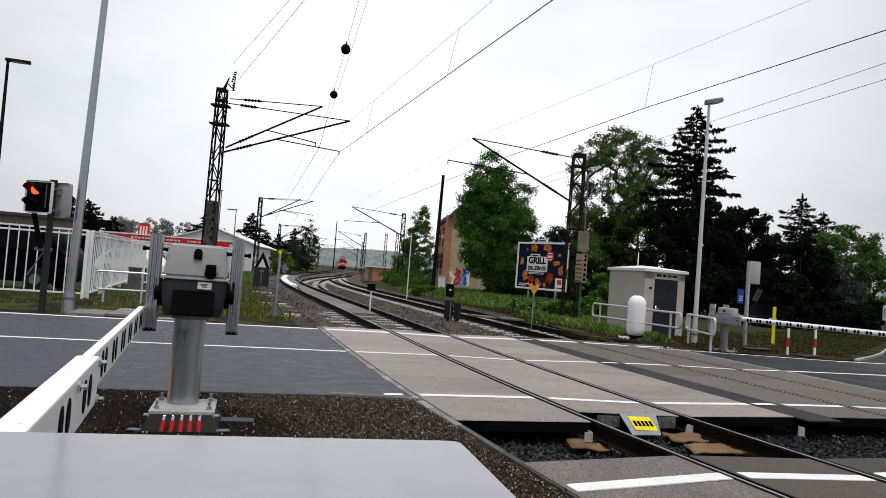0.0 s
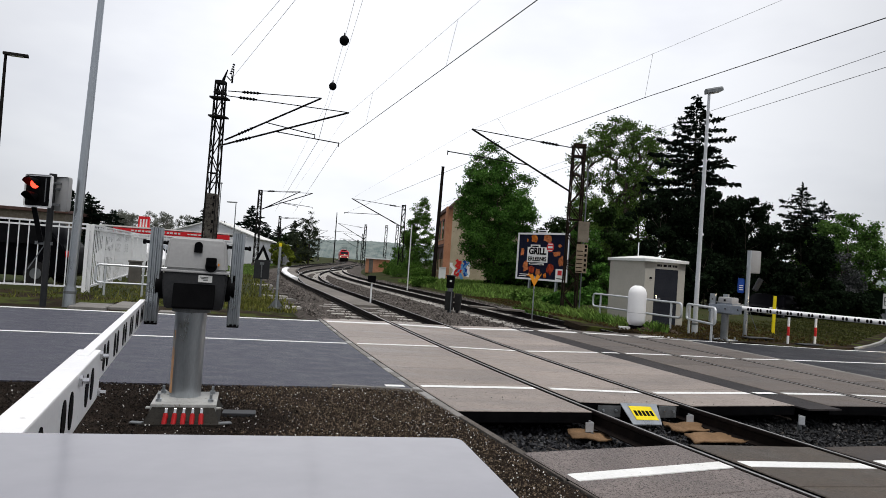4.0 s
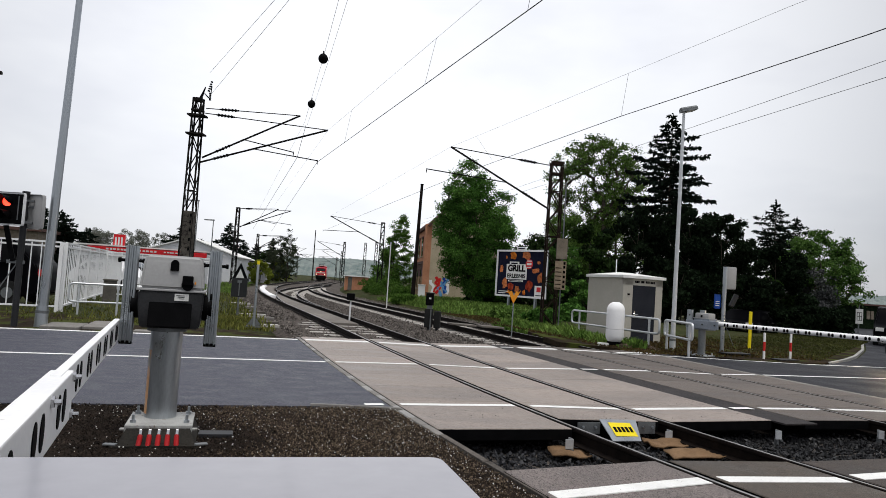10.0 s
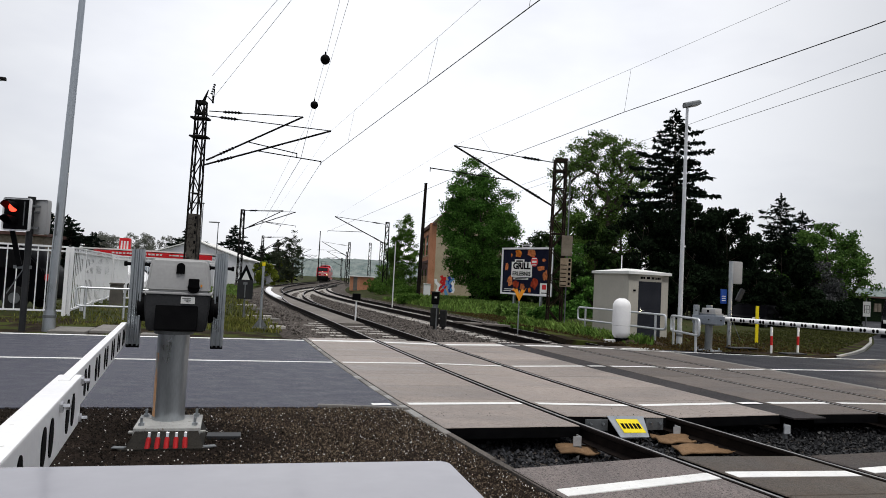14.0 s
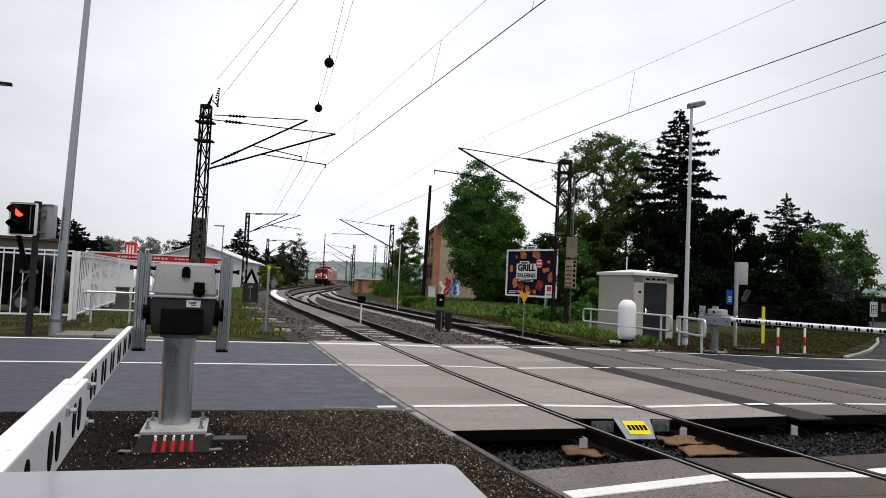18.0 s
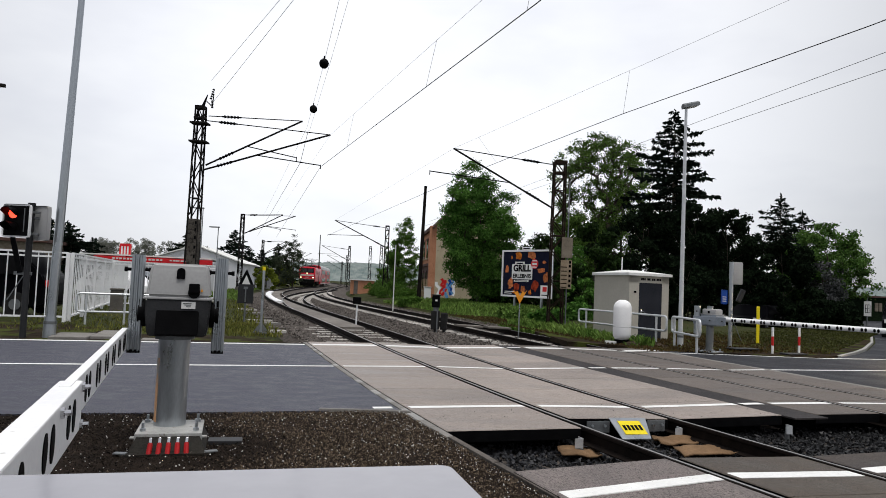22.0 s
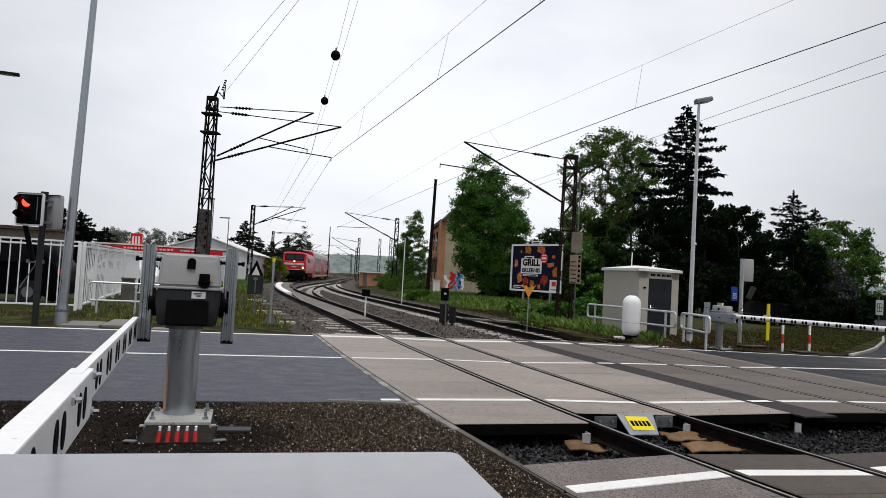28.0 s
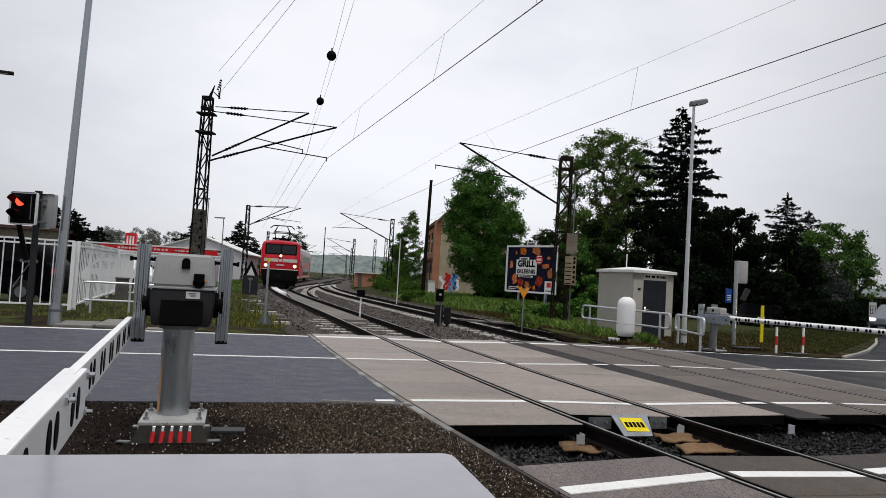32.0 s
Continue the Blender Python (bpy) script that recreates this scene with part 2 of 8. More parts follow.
GALV = mat("galvanised_steel", (0.36, 0.385, 0.41), (0.46, 0.49, 0.52), -4.0, 0.32, metal=0.9, bump=0.03, bscale=40, rvar=0.06, stretch=(1.6, 1.6, 0.35))
# foot frame colour includes the shadow on its front face
BASESHADE = mat("foot_frame_shaded", (0.007, 0.0065, 0.0055), (0.028, 0.025, 0.020), -5.0, 0.7, spec=0.15)
GALVPALE = mat("galvanised_pale", (0.52, 0.54, 0.56), (0.64, 0.66, 0.68), -4.0, 0.4, metal=0.4, bump=0.03, bscale=40)
GALVDARK = mat("weathered_zinc", (0.13, 0.14, 0.145), (0.21, 0.22, 0.225), -5.0, 0.5, metal=0.6, rvar=0.1)
BOXGREY = mat("grey_housing_paint", (0.33, 0.33, 0.33), (0.38, 0.38, 0.38), -3.0, 0.5, bump=0.04)
BOXBLUE = mat("blue_grey_steel", (0.20, 0.225, 0.26), (0.27, 0.30, 0.34), -3.0, 0.42, metal=0.3)
BOXDARK = mat("dark_housing", (0.0168, 0.0176, 0.0193), (0.0286, 0.0294, 0.0319), -4.0, 0.5)
HOUSING = mat("dark_grey_cast_housing", (0.032, 0.033, 0.035), (0.052, 0.053, 0.056), -4.0, 0.5, bump=0.05)
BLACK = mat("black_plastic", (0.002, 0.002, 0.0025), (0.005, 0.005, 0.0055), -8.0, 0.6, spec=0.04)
WHITE = mat("white_coating", (0.80, 0.80, 0.81), (0.88, 0.88, 0.88), -3.0, 0.4, bump=0.03, spot=(0.55, 0.54, 0.52), spot_scale=16, spot_at=0.70)
FENCEWHITE = mat("white_fence_paint", (0.80, 0.81, 0.82), (0.88, 0.88, 0.88), -2.0, 0.45)
BOARDBROWN = mat("weathered_board", (0.12, 0.10, 0.075), (0.22, 0.19, 0.15), -4.0, 0.9)
BOARDPALE = mat("sun_bleached_board", (0.20, 0.15, 0.10), (0.34, 0.27, 0.19), -4.0, 0.9)
REDCABLE = mat("red_cable_sleeve", (0.25, 0.004, 0.006), (0.34, 0.008, 0.01), -4.0, 0.5)
REDPAINT = mat("signal_red_paint", (0.50, 0.02, 0.02), (0.60, 0.03, 0.03), -4.0, 0.4)
YELLOW = mat("yellow_paint", (0.75, 0.60, 0.01), (0.85, 0.68, 0.02), -4.0, 0.5)
ORANGE = mat("orange_sheet", (0.75, 0.28, 0.02), (0.85, 0.33, 0.03), -4.0, 0.5)
BLUE = mat("blue_sign", (0.006, 0.05, 0.27), (0.012, 0.065, 0.32), -4.0, 0.45)
SKYBLUE = mat("pale_blue_spray", (0.05, 0.22, 0.50), (0.16, 0.36, 0.62), -4.0, 0.6)
LATTICE = mat("mast_steel_dark", (0.007, 0.007, 0.007), (0.020, 0.018, 0.016), -6.0, 0.8, spec=0.06)
RUST = mat("mast_steel_rusty", (0.0085, 0.0065, 0.0052), (0.030, 0.019, 0.0135), -6.0, 0.85, spec=0.06)
MASTCONC = mat("mast_foot_concrete", (0.084, 0.0781, 0.0697), (0.1596, 0.147, 0.1302), -3.0, 0.9, bump=0.3)
COLUMN = mat("weathered_column_concrete", (0.035, 0.031, 0.027), (0.125, 0.112, 0.096), -3.0, 0.9, bump=0.3, spot=(0.025, 0.022, 0.02), spot_scale=9, spot_at=0.52)
WIRE = mat("copper_wire_dark", (0.03, 0.03, 0.03), (0.06, 0.06, 0.06), -3.0, 0.7, spec=0.1)
WOOD = mat("weathered_pole_wood", (0.007, 0.006, 0.005), (0.019, 0.015, 0.013), -5.0, 0.9, spec=0.05)
BARK = mat("bark", (0.035, 0.028, 0.022), (0.085, 0.07, 0.055), -6.0, 0.95, bump=0.5)
LEAF_MID = leafmat("leaf_mid_green", (0.033, 0.093, 0.016), (0.098, 0.210, 0.040), 0.65)
LEAF_LIGHT = leafmat("leaf_light_green", (0.0756, 0.147, 0.0252), (0.1596, 0.2604, 0.063), 0.5)
# dark and deep leaf greens carry the shade inside the thicket
LEAF_DARK_SHADE = leafmat("leaf_shaded_dark_green", (0.0048, 0.0085, 0.0048), (0.013, 0.023, 0.011), 0.6, 0.01)
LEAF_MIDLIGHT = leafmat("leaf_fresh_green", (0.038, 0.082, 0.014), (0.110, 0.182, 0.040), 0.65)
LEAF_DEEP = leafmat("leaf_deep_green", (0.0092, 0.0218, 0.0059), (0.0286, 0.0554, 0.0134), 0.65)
# pale grey-green with distance haze mixed into the leaf colour
LEAF_HAZE = leafmat("leaf_haze_green", (0.1428, 0.1512, 0.126), (0.2184, 0.2268, 0.189), 0.2)
LEAF_DULL = leafmat("leaf_dull_green", (0.0378, 0.0504, 0.0302), (0.0798, 0.0966, 0.0588), 0.3)
LEAF_FRESH = leafmat("leaf_shrub_green", (0.040, 0.095, 0.014), (0.110, 0.200, 0.038), 0.5)
LEAF_LILAC = leafmat("lilac_blossom", (0.050, 0.060, 0.050), (0.170, 0.170, 0.175), 0.6)
# needles are near black, with the shade between boughs in the colour
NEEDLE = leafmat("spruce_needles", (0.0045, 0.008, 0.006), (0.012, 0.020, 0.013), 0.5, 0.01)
LEAF_YELLOW = leafmat("leaf_yellow_green", (0.1092, 0.1428, 0.0168), (0.1848, 0.2184, 0.0336))
LEAF_HAWTHORN = leafmat("leaf_hawthorn", (0.034, 0.082, 0.018), (0.105, 0.190, 0.042), 0.5)
# woods tinted pale blue-green, since the haze is only in this colour
HAZEWOOD = mat("far_woods_hazed", (0.105, 0.142, 0.140), (0.270, 0.300, 0.285), 0.11, 1.0, spec=0.0)
HUT = mat("hut_render", (0.42, 0.399, 0.3444), (0.4872, 0.462, 0.4074), 1.5, 0.9, bump=0.35, bscale=90)
HUTROOF = mat("hut_roof_concrete", (0.66, 0.66, 0.64), (0.80, 0.80, 0.78), 3.0, 0.8, bump=0.2)
DOORGREY = mat("anthracite_door", (0.016, 0.018, 0.025), (0.026, 0.029, 0.038), -2.0, 0.5, spec=0.1)
BRICK = mat("orange_brick", (0.37, 0.165, 0.090), (0.53, 0.26, 0.155), 1.5, 0.9, bump=0.3, spot=(0.20, 0.10, 0.06), spot_scale=6)
RENDERBEIGE = mat("old_beige_render", (0.39, 0.33, 0.225), (0.51, 0.44, 0.315), 1.2, 0.9, bump=0.3, spot=(0.28, 0.22, 0.16), spot_scale=5)
TILE = mat("roof_tile_dark", (0.06, 0.035, 0.03), (0.11, 0.06, 0.05), 3.0, 0.85, bump=0.3)
SHEETWHITE = mat("white_sheet_cladding", (0.66, 0.67, 0.70), (0.76, 0.77, 0.79), 0.8, 0.5)
SHEETRED = mat("red_sheet_cladding", (0.55, 0.015, 0.02), (0.65, 0.02, 0.03), 0.8, 0.4)
TRAINRED = mat("train_red_paint", (0.41, 0.006, 0.018), (0.50, 0.010, 0.026), -2.0, 0.32)
TRAINGREY = mat("train_underframe", (0.004, 0.004, 0.004), (0.010, 0.010, 0.009), -3.0, 0.8, spec=0.04)
TRAINWHITE = mat("train_light_panel", (0.55, 0.52, 0.48), (0.65, 0.62, 0.58), -2.0, 0.4)
TRAINROOF = mat("train_roof_grey", (0.44, 0.44, 0.45), (0.56, 0.56, 0.57), -2.0, 0.6)
GLASSDARK = mat("dark_glass", (0.006, 0.007, 0.009), (0.012, 0.013, 0.016), -2.0, 0.08, spec=0.4)
CARBLACK = mat("black_car_paint", (0.0015, 0.0015, 0.002), (0.003, 0.003, 0.004), -2.0, 0.30, spec=0.015)
RUBBER = mat("tyre_rubber", (0.012, 0.012, 0.012), (0.022, 0.022, 0.022), -6.0, 0.9)
CHROME = mat("bright_metal", (0.6, 0.6, 0.61), (0.7, 0.7, 0.71), -4.0, 0.2, metal=1.0)
VANWHITE = mat("van_white_paint", (0.74, 0.74, 0.75), (0.80, 0.80, 0.81), -2.0, 0.25)
CABINET = mat("light_grey_lacquer", (0.25, 0.248, 0.275), (0.29, 0.288, 0.315), -5.0, 0.12, bump=0.012, bscale=30, spec=0.45)
LAMPLIT = mat("lit_headlamp", (1.0, 0.80, 0.42), (1.0, 0.80, 0.42), -1.0, 0.3, emit=2.2)
REDLIT = mat("lit_red_signal", (1.0, 0.04, 0.02), (1.0, 0.04, 0.02), -1.0, 0.3, emit=4.0)
VANLIT = mat("lit_van_headlamp", (1.0, 0.75, 0.45), (1.0, 0.75, 0.45), -1.0, 0.3, emit=60.0)
CARLIT = mat("lit_car_headlamp", (1.0, 0.92, 0.80), (1.0, 0.92, 0.80), -1.0, 0.3, emit=6.0)
POSTERDARKRED = mat("poster_dark_red", (0.10, 0.012, 0.006), (0.48, 0.07, 0.03), 7.0, 0.5, rand=0.3, spec=0.04)
POSTERAMBER = mat("poster_amber", (0.30, 0.035, 0.005), (0.85, 0.30, 0.04), 7.0, 0.5, rand=0.3, spec=0.04)
POSTERNAVY = mat("poster_navy", (0.007, 0.008, 0.022), (0.014, 0.016, 0.036), 3.0, 0.5, spec=0.04)
POSTERWHITE = mat("poster_white", (0.84, 0.83, 0.81), (0.88, 0.87, 0.85), 3.0, 0.4)
POSTERRED = mat("poster_red", (0.62, 0.03, 0.04), (0.72, 0.05, 0.05), 3.0, 0.4)
POSTERFOOD = mat("poster_grill_food", (0.22, 0.040, 0.014), (0.85, 0.30, 0.11), 9.0, 0.5, rand=0.35, spec=0.04)
GRAFFITIWALL = mat("sprayed_ochre_brick", (0.16, 0.10, 0.05), (0.46, 0.34, 0.20), 2.2, 0.9, bump=0.3, spot=(0.30, 0.12, 0.06), spot_scale=5, spot_at=0.56)
PAPER = mat("sticker_pale", (0.60, 0.60, 0.58), (0.70, 0.70, 0.68), -4.0, 0.5)
# orange tint that stands in for a warm reflection on the post
WARMSHEEN = mat("warm_sheen_film", (0.52, 0.26, 0.12), (0.68, 0.42, 0.25), -9.0, 0.5, metal=0.1, stretch=(1, 1, 0.3), spot=(0.36, 0.34, 0.31), spot_scale=14, spot_at=0.56)
DUSTYPLATE = mat("dusty_zinc_plate", (0.30, 0.30, 0.29), (0.44, 0.44, 0.42), -6.0, 0.62, metal=0.25, bump=0.1, spot=(0.20, 0.18, 0.15), spot_scale=22, spot_at=0.62)
RUSTMAT = mat("brown_geotextile", (0.14, 0.085, 0.045), (0.25, 0.155, 0.085), 4.0, 0.9, bump=0.5, bscale=60)


# ---- mesh helpers ----
def bm_new():
    return bmesh.new()


def finish(bm, name, material, smooth=False):
    me = bpy.data.meshes.new(name)
    bm.normal_update()
    bm.to_mesh(me)
    bm.free()
    for k in (material if isinstance(material, (list, tuple)) else [material]):
        me.materials.append(k)
    if smooth:
        for p in me.polygons:
            p.use_smooth = True
        me.set_sharp_from_angle(angle=radians(38))
    return me


def part(name, bm, material, parent=None, label="", smooth=False, at=None):
    ob = new(name, finish(bm, name, material, smooth))
    if parent is not None:
        ob.parent = parent
    if at is not None:
        ob.matrix_basis = at
    if label:
        ob["label"] = label
    return ob


def thing(name, label, category, m=None, group="", kind=""):
    ob = new(name)
    ob.empty_display_size = 0.2
    if m is not None:
        ob.matrix_basis = m
    return tagged(ob, label, category, group, kind)


def box(bm, c, s, rz=0.0, bevel=0.0, rx=0.0, ry=0.0, mi=0):
    mm = Matrix.Translation(c) @ Euler((rx, ry, rz)).to_matrix().to_4x4() @ Matrix.Diagonal((*s, 1))
    r = bmesh.ops.create_cube(bm, size=1.0, matrix=mm)
    vs = r["verts"]
    fs = {f for v in vs for f in v.link_faces}
    for f in fs:
        f.material_index = mi
    if bevel > 0:
        es = {e for v in vs for e in v.link_edges}
        bmesh.ops.bevel(bm, geom=list(es), offset=bevel, segments=2, affect="EDGES", profile=0.6)
    return bm


def cyl(bm, p0, p1, r0, r1=None, n=12, cap=True):
    p0, p1 = Vector(p0), Vector(p1)
    r1 = r0 if r1 is None else r1
    d = p1 - p0
    q = d.to_track_quat("Z", "Y").to_matrix().to_4x4()
    bmesh.ops.create_cone(bm, cap_ends=cap, segments=n, radius1=r0, radius2=max(r1, 1e-4), depth=d.length,
                          matrix=Matrix.Translation((p0 + p1) / 2) @ q)
    return bm


def ball(bm, c, r, n=12, s=(1, 1, 1)):
    bmesh.ops.create_uvsphere(bm, u_segments=n, v_segments=max(6, n // 2), radius=r, matrix=Matrix.Translation(c) @ Matrix.Diagonal((*s, 1)))
    return bm


def tube(bm, pts, r, n=8, closed=False):
    """A round bar along points, with a ring at each."""
    pts = [Vector(p) for p in pts]
    rings = []
    k = len(pts)
    up = None
    for i, p in enumerate(pts):
        a = pts[(i - 1) % k] if (i > 0 or closed) else p
        b = pts[(i + 1) % k] if (i < k - 1 or closed) else p
        d = (b - a).normalized()
        if up is None:
            up = d.orthogonal().normalized()
        up = (up - d * up.dot(d)).normalized()
        side = d.cross(up)
        rings.append([bm.verts.new(p + (up * math.cos(2 * math.pi * j / n) + side * math.sin(2 * math.pi * j / n)) * r) for j in range(n)])
    for i in range(k if closed else k - 1):
        a, b = rings[i], rings[(i + 1) % k]
        for j in range(n):
            bm.faces.new((a[j], a[(j + 1) % n], b[(j + 1) % n], b[j]))
    if not closed:
        bm.faces.new(rings[0][::-1])
        bm.faces.new(rings[-1])
    return bm


def bend(pts, r=0.1, n=4):
    """Round the inner corners of a polyline."""
    pts = [Vector(p) for p in pts]
    out = [pts[0]]
    for a, b, c in zip(pts, pts[1:], pts[2:]):
        u, v = (a - b).normalized(), (c - b).normalized()
        k = min(r, (a - b).length * 0.49, (c - b).length * 0.49)
        s, e = b + u * k, b + v * k
        for i in range(n + 1):
            f = i / n
            out.append(s * (1 - f) ** 2 + b * 2 * f * (1 - f) + e * f * f)
    out.append(pts[-1])
    return out


def prism(bm, poly, z0, z1, mi=0):
    """Upright prism over a polygon in plan."""
    lo = [bm.verts.new((x, y, z0)) for x, y in poly]
    hi = [bm.verts.new((x, y, z1)) for x, y in poly]
    k = len(poly)
    fs = [bm.faces.new(hi), bm.faces.new(lo[::-1])]
    for i in range(k):
        fs.append(bm.faces.new((lo[i], lo[(i + 1) % k], hi[(i + 1) % k], hi[i])))
    for f in fs:
        f.material_index = mi
    bmesh.ops.recalc_face_normals(bm, faces=fs)
    return bm


def extrude_x(bm, prof, x0, x1, mi=0):
    """A profile of (y, z) drawn along x."""
    a = [bm.verts.new((x0, y, z)) for y, z in prof]
    b = [bm.verts.new((x1, y, z)) for y, z in prof]
    k = len(prof)
    fs = [bm.faces.new(a), bm.faces.new(b[::-1])]
    for i in range(k):
        fs.append(bm.faces.new((a[i], b[i], b[(i + 1) % k], a[(i + 1) % k])))
    for f in fs:
        f.material_index = mi
    bmesh.ops.recalc_face_normals(bm, faces=fs)
    return bm


def raw(name, verts, faces, material, smooth=False):
    me = bpy.data.meshes.new(name)
    me.from_pydata(verts, [], faces)
    me.materials.append(material)
    if smooth:
        for p in me.polygons:
            p.use_smooth = True
    me.update()
    return me


# ---- plan: track line and road grid ----
LINE = (6.509, -54.165, 182.403, -310.021, 257.459, -64.834, -26.88, 4.841, -17.912, 0.686)


def rail_x(y):
    """Plan position of the outer rail of the first track."""
    if y < 5:
        return rail_x(5) - 0.420 * (y - 5) + 0.0040 * (y - 5) ** 2
    if y > 390:
        return rail_x(390) - 0.17 * (y - 390)
    q, r = math.log((y + 40) / 50), 0.0
    for c in LINE:
        r = r * q + c
    return r + 0.04


def slope(y):
    return (rail_x(y + 0.25) - rail_x(y - 0.25)) / 0.5


def on_track(y, o, z=0.0):
    s = slope(y)
    k = 1 / math.hypot(1, s)
    return Vector((rail_x(y) + o * k, y - o * s * k, z))


ROAD = 0.2936
RU, RV = Vector((math.cos(ROAD), math.sin(ROAD), 0)), Vector((-math.sin(ROAD), math.cos(ROAD), 0))


def road(u, v, z=0.0):
    return RU * u + RV * v + Vector((0, 0, z))


def cross(v, o, z=0.0):
    """Where the line v of the road meets the offset o of the track."""
    y = v
    for _ in range(8):
        p = on_track(y, o)
        y += (v - p.dot(RV)) / (RV.y + RV.x * slope(y))
    p = on_track(y, o)
    p.z = z
    return p


CANT = ((-30, -0.004), (-1.55, -0.004), (0, 0.0), (1.5, -0.03), (3.35, 0.0), (4.75, 0.0), (6.25, -0.025), (7.3, -0.012), (40, -0.012))


def top(o):
    for (a, za), (b, zb) in zip(CANT, CANT[1:]):
        if a <= o <= b:
            return za + (zb - za) * (o - a) / (b - a)
    return -0.03


# ---- ground, road, verge ----
def build_ground():
    ys = [-400, -150, -60, -30, -12] + list(range(-4, 60, 4)) + list(range(60, 200, 12)) + list(range(200, 420, 25)) + [500, 700, 1000, 1500, 2500]
    offs = [(-2500, -0.05), (-600, -0.05), (-150, -0.05), (-60, -0.05), (-25, -0.05), (-10, -0.05), (-4.2, -0.06), (-2.5, -0.10), (-1.75, -0.42), (8.6, -0.42),
            (9.4, -0.06), (12, -0.05), (16, -0.05), (25, -0.05), (60, -0.05), (150, -0.05), (600, -0.05), (2500, -0.05)]
    V, F = [], []
    for y in ys:
        for o, z in offs:
            bump = 0.0
            if abs(o) < 60 and y > 24:
                bump = 0.22 * noise.noise((o * 0.11, y * 0.09, 3.1)) if (o < -4.5 or 10 < o < 18) else 0.0
                if 10 < o < 18 and y > 24:
                    bump += 0.35 * min(1, (y - 24) / 12)
            V.append((rail_x(max(y, -12)) + o + (0 if y > -12 else 0.4 * (y + 12) * -1), y, z + bump))
    n = len(offs)
    for i in range(len(ys) - 1):
        for j in range(n - 1):
            a = i * n + j
            F.append((a, a + 1, a + n + 1, a + n))
    ob = new("ground", raw("ground", V, F, GROUND))
    tagged(ob, "rough grassy trackside ground with bare earth patches", "ground", kind="structure")


def sheet(name, pts, material, label, category, z=None, thick=0.05):
    bm = bm_new()
    top_v = [bm.verts.new(Vector(p)) for p in pts]
    f = bm.faces.new(top_v)
    r = bmesh.ops.extrude_face_region(bm, geom=[f])
    for e in r["geom"]:
        if isinstance(e, bmesh.types.BMVert):
            e.co.z -= thick
    bmesh.ops.recalc_face_normals(bm, faces=bm.faces[:])
    ob = part(name, bm, material)
    return tagged(ob, label, category, kind="structure")


def build_roads():
    # carriageway on the near side of the tracks
    edge = [cross(v, -1.70, -0.008) for v in (7.98, 9.5, 11, 12.5, 14, 15.5, 16.15)]
    sheet("road_west", [road(-90, 7.98, -0.008)] + edge + [road(-90, 16.15, -0.008)], ASPHALT, "dark smooth asphalt carriageway up to the rails", "road")
    # carriageway beyond the tracks with its side street
    edge = [cross(v, 7.41, -0.014) for v in (16.3, 14, 12, 10, 8, 6, 4, 2)]
    right = [road(u, v, -0.014) for u, v in ((120, 2), (120, 60), (60, 57), (44, 44), (24, 37), (23.5, 33.5), (29.4, 31.6), (32.3, 30.0), (31.4, 28.3), (27, 23.9), (23.1, 20.4), (19.3, 17.3), (17.5, 16.0), (15.7, 14.9), (14.6, 14.5), (13.2, 14.85), (12.4, 15.2), (11.6, 15.6))]
    sheet("road_east", edge + right, ASPHALT_OLD, "worn grey asphalt carriageway with a side street", "road")
    # gravel verge
    V, F = [], []
    us, vs = np.linspace(-14, 0, 57), np.linspace(-2.5, 7.96, 45)
    for v in vs:
        e = cross(float(v), -1.70)
        u1 = e.dot(RU)
        for k in us:
            p = road(u1 + float(k) * 1.0, float(v))
            z = -0.012 + 0.018 * noise.noise((p.x * 1.7, p.y * 1.7, 0.3)) + 0.010 * noise.noise((p.x * 7, p.y * 7, 1.3))
            if v > 7.7:
                z = min(z, -0.02)
            V.append((p.x, p.y, z))
    n = len(us)
    for i in range(len(vs) - 1):
        for j in range(n - 1):
            a = i * n + j
            F.append((a, a + 1, a + n + 1, a + n))
    tagged(new("gravel_verge", raw("gravel_verge", V, F, GRAVEL, True)), "dark brown loose gravel beside the road", "gravel", kind="structure")


def stripe(parent, v, o0, o1, w=0.12, z=0.004, n=4):
    """A painted line along the road between two offsets of the track."""
    bm = bm_new()
    a, b = [], []
    for i in range(n + 1):
        o = o0 + (o1 - o0) * i / n
        for lst, dv in ((a, -w / 2), (b, w / 2)):
            p = cross(v + dv, o, top(o) + z)
            lst.append(bm.verts.new(p))
    for i in range(n):
        bm.faces.new((a[i], a[i + 1], b[i + 1], b[i]))
    return part("painted_line", bm, PAINT, parent)


def stripe_free(parent, pts, w=0.12):
    bm = bm_new()
    pts = [Vector(p) for p in pts]
    L, R = [], []
    for i, p in enumerate(pts):
        d = (pts[min(i + 1, len(pts) - 1)] - pts[max(i - 1, 0)]).normalized()
        s = Vector((-d.y, d.x, 0)) * w / 2
        L.append(bm.verts.new(p + s))
        R.append(bm.verts.new(p - s))
    for i in range(len(pts) - 1):
        bm.faces.new((R[i], R[i + 1], L[i + 1], L[i]))
    return part("painted_line", bm, PAINT, parent)


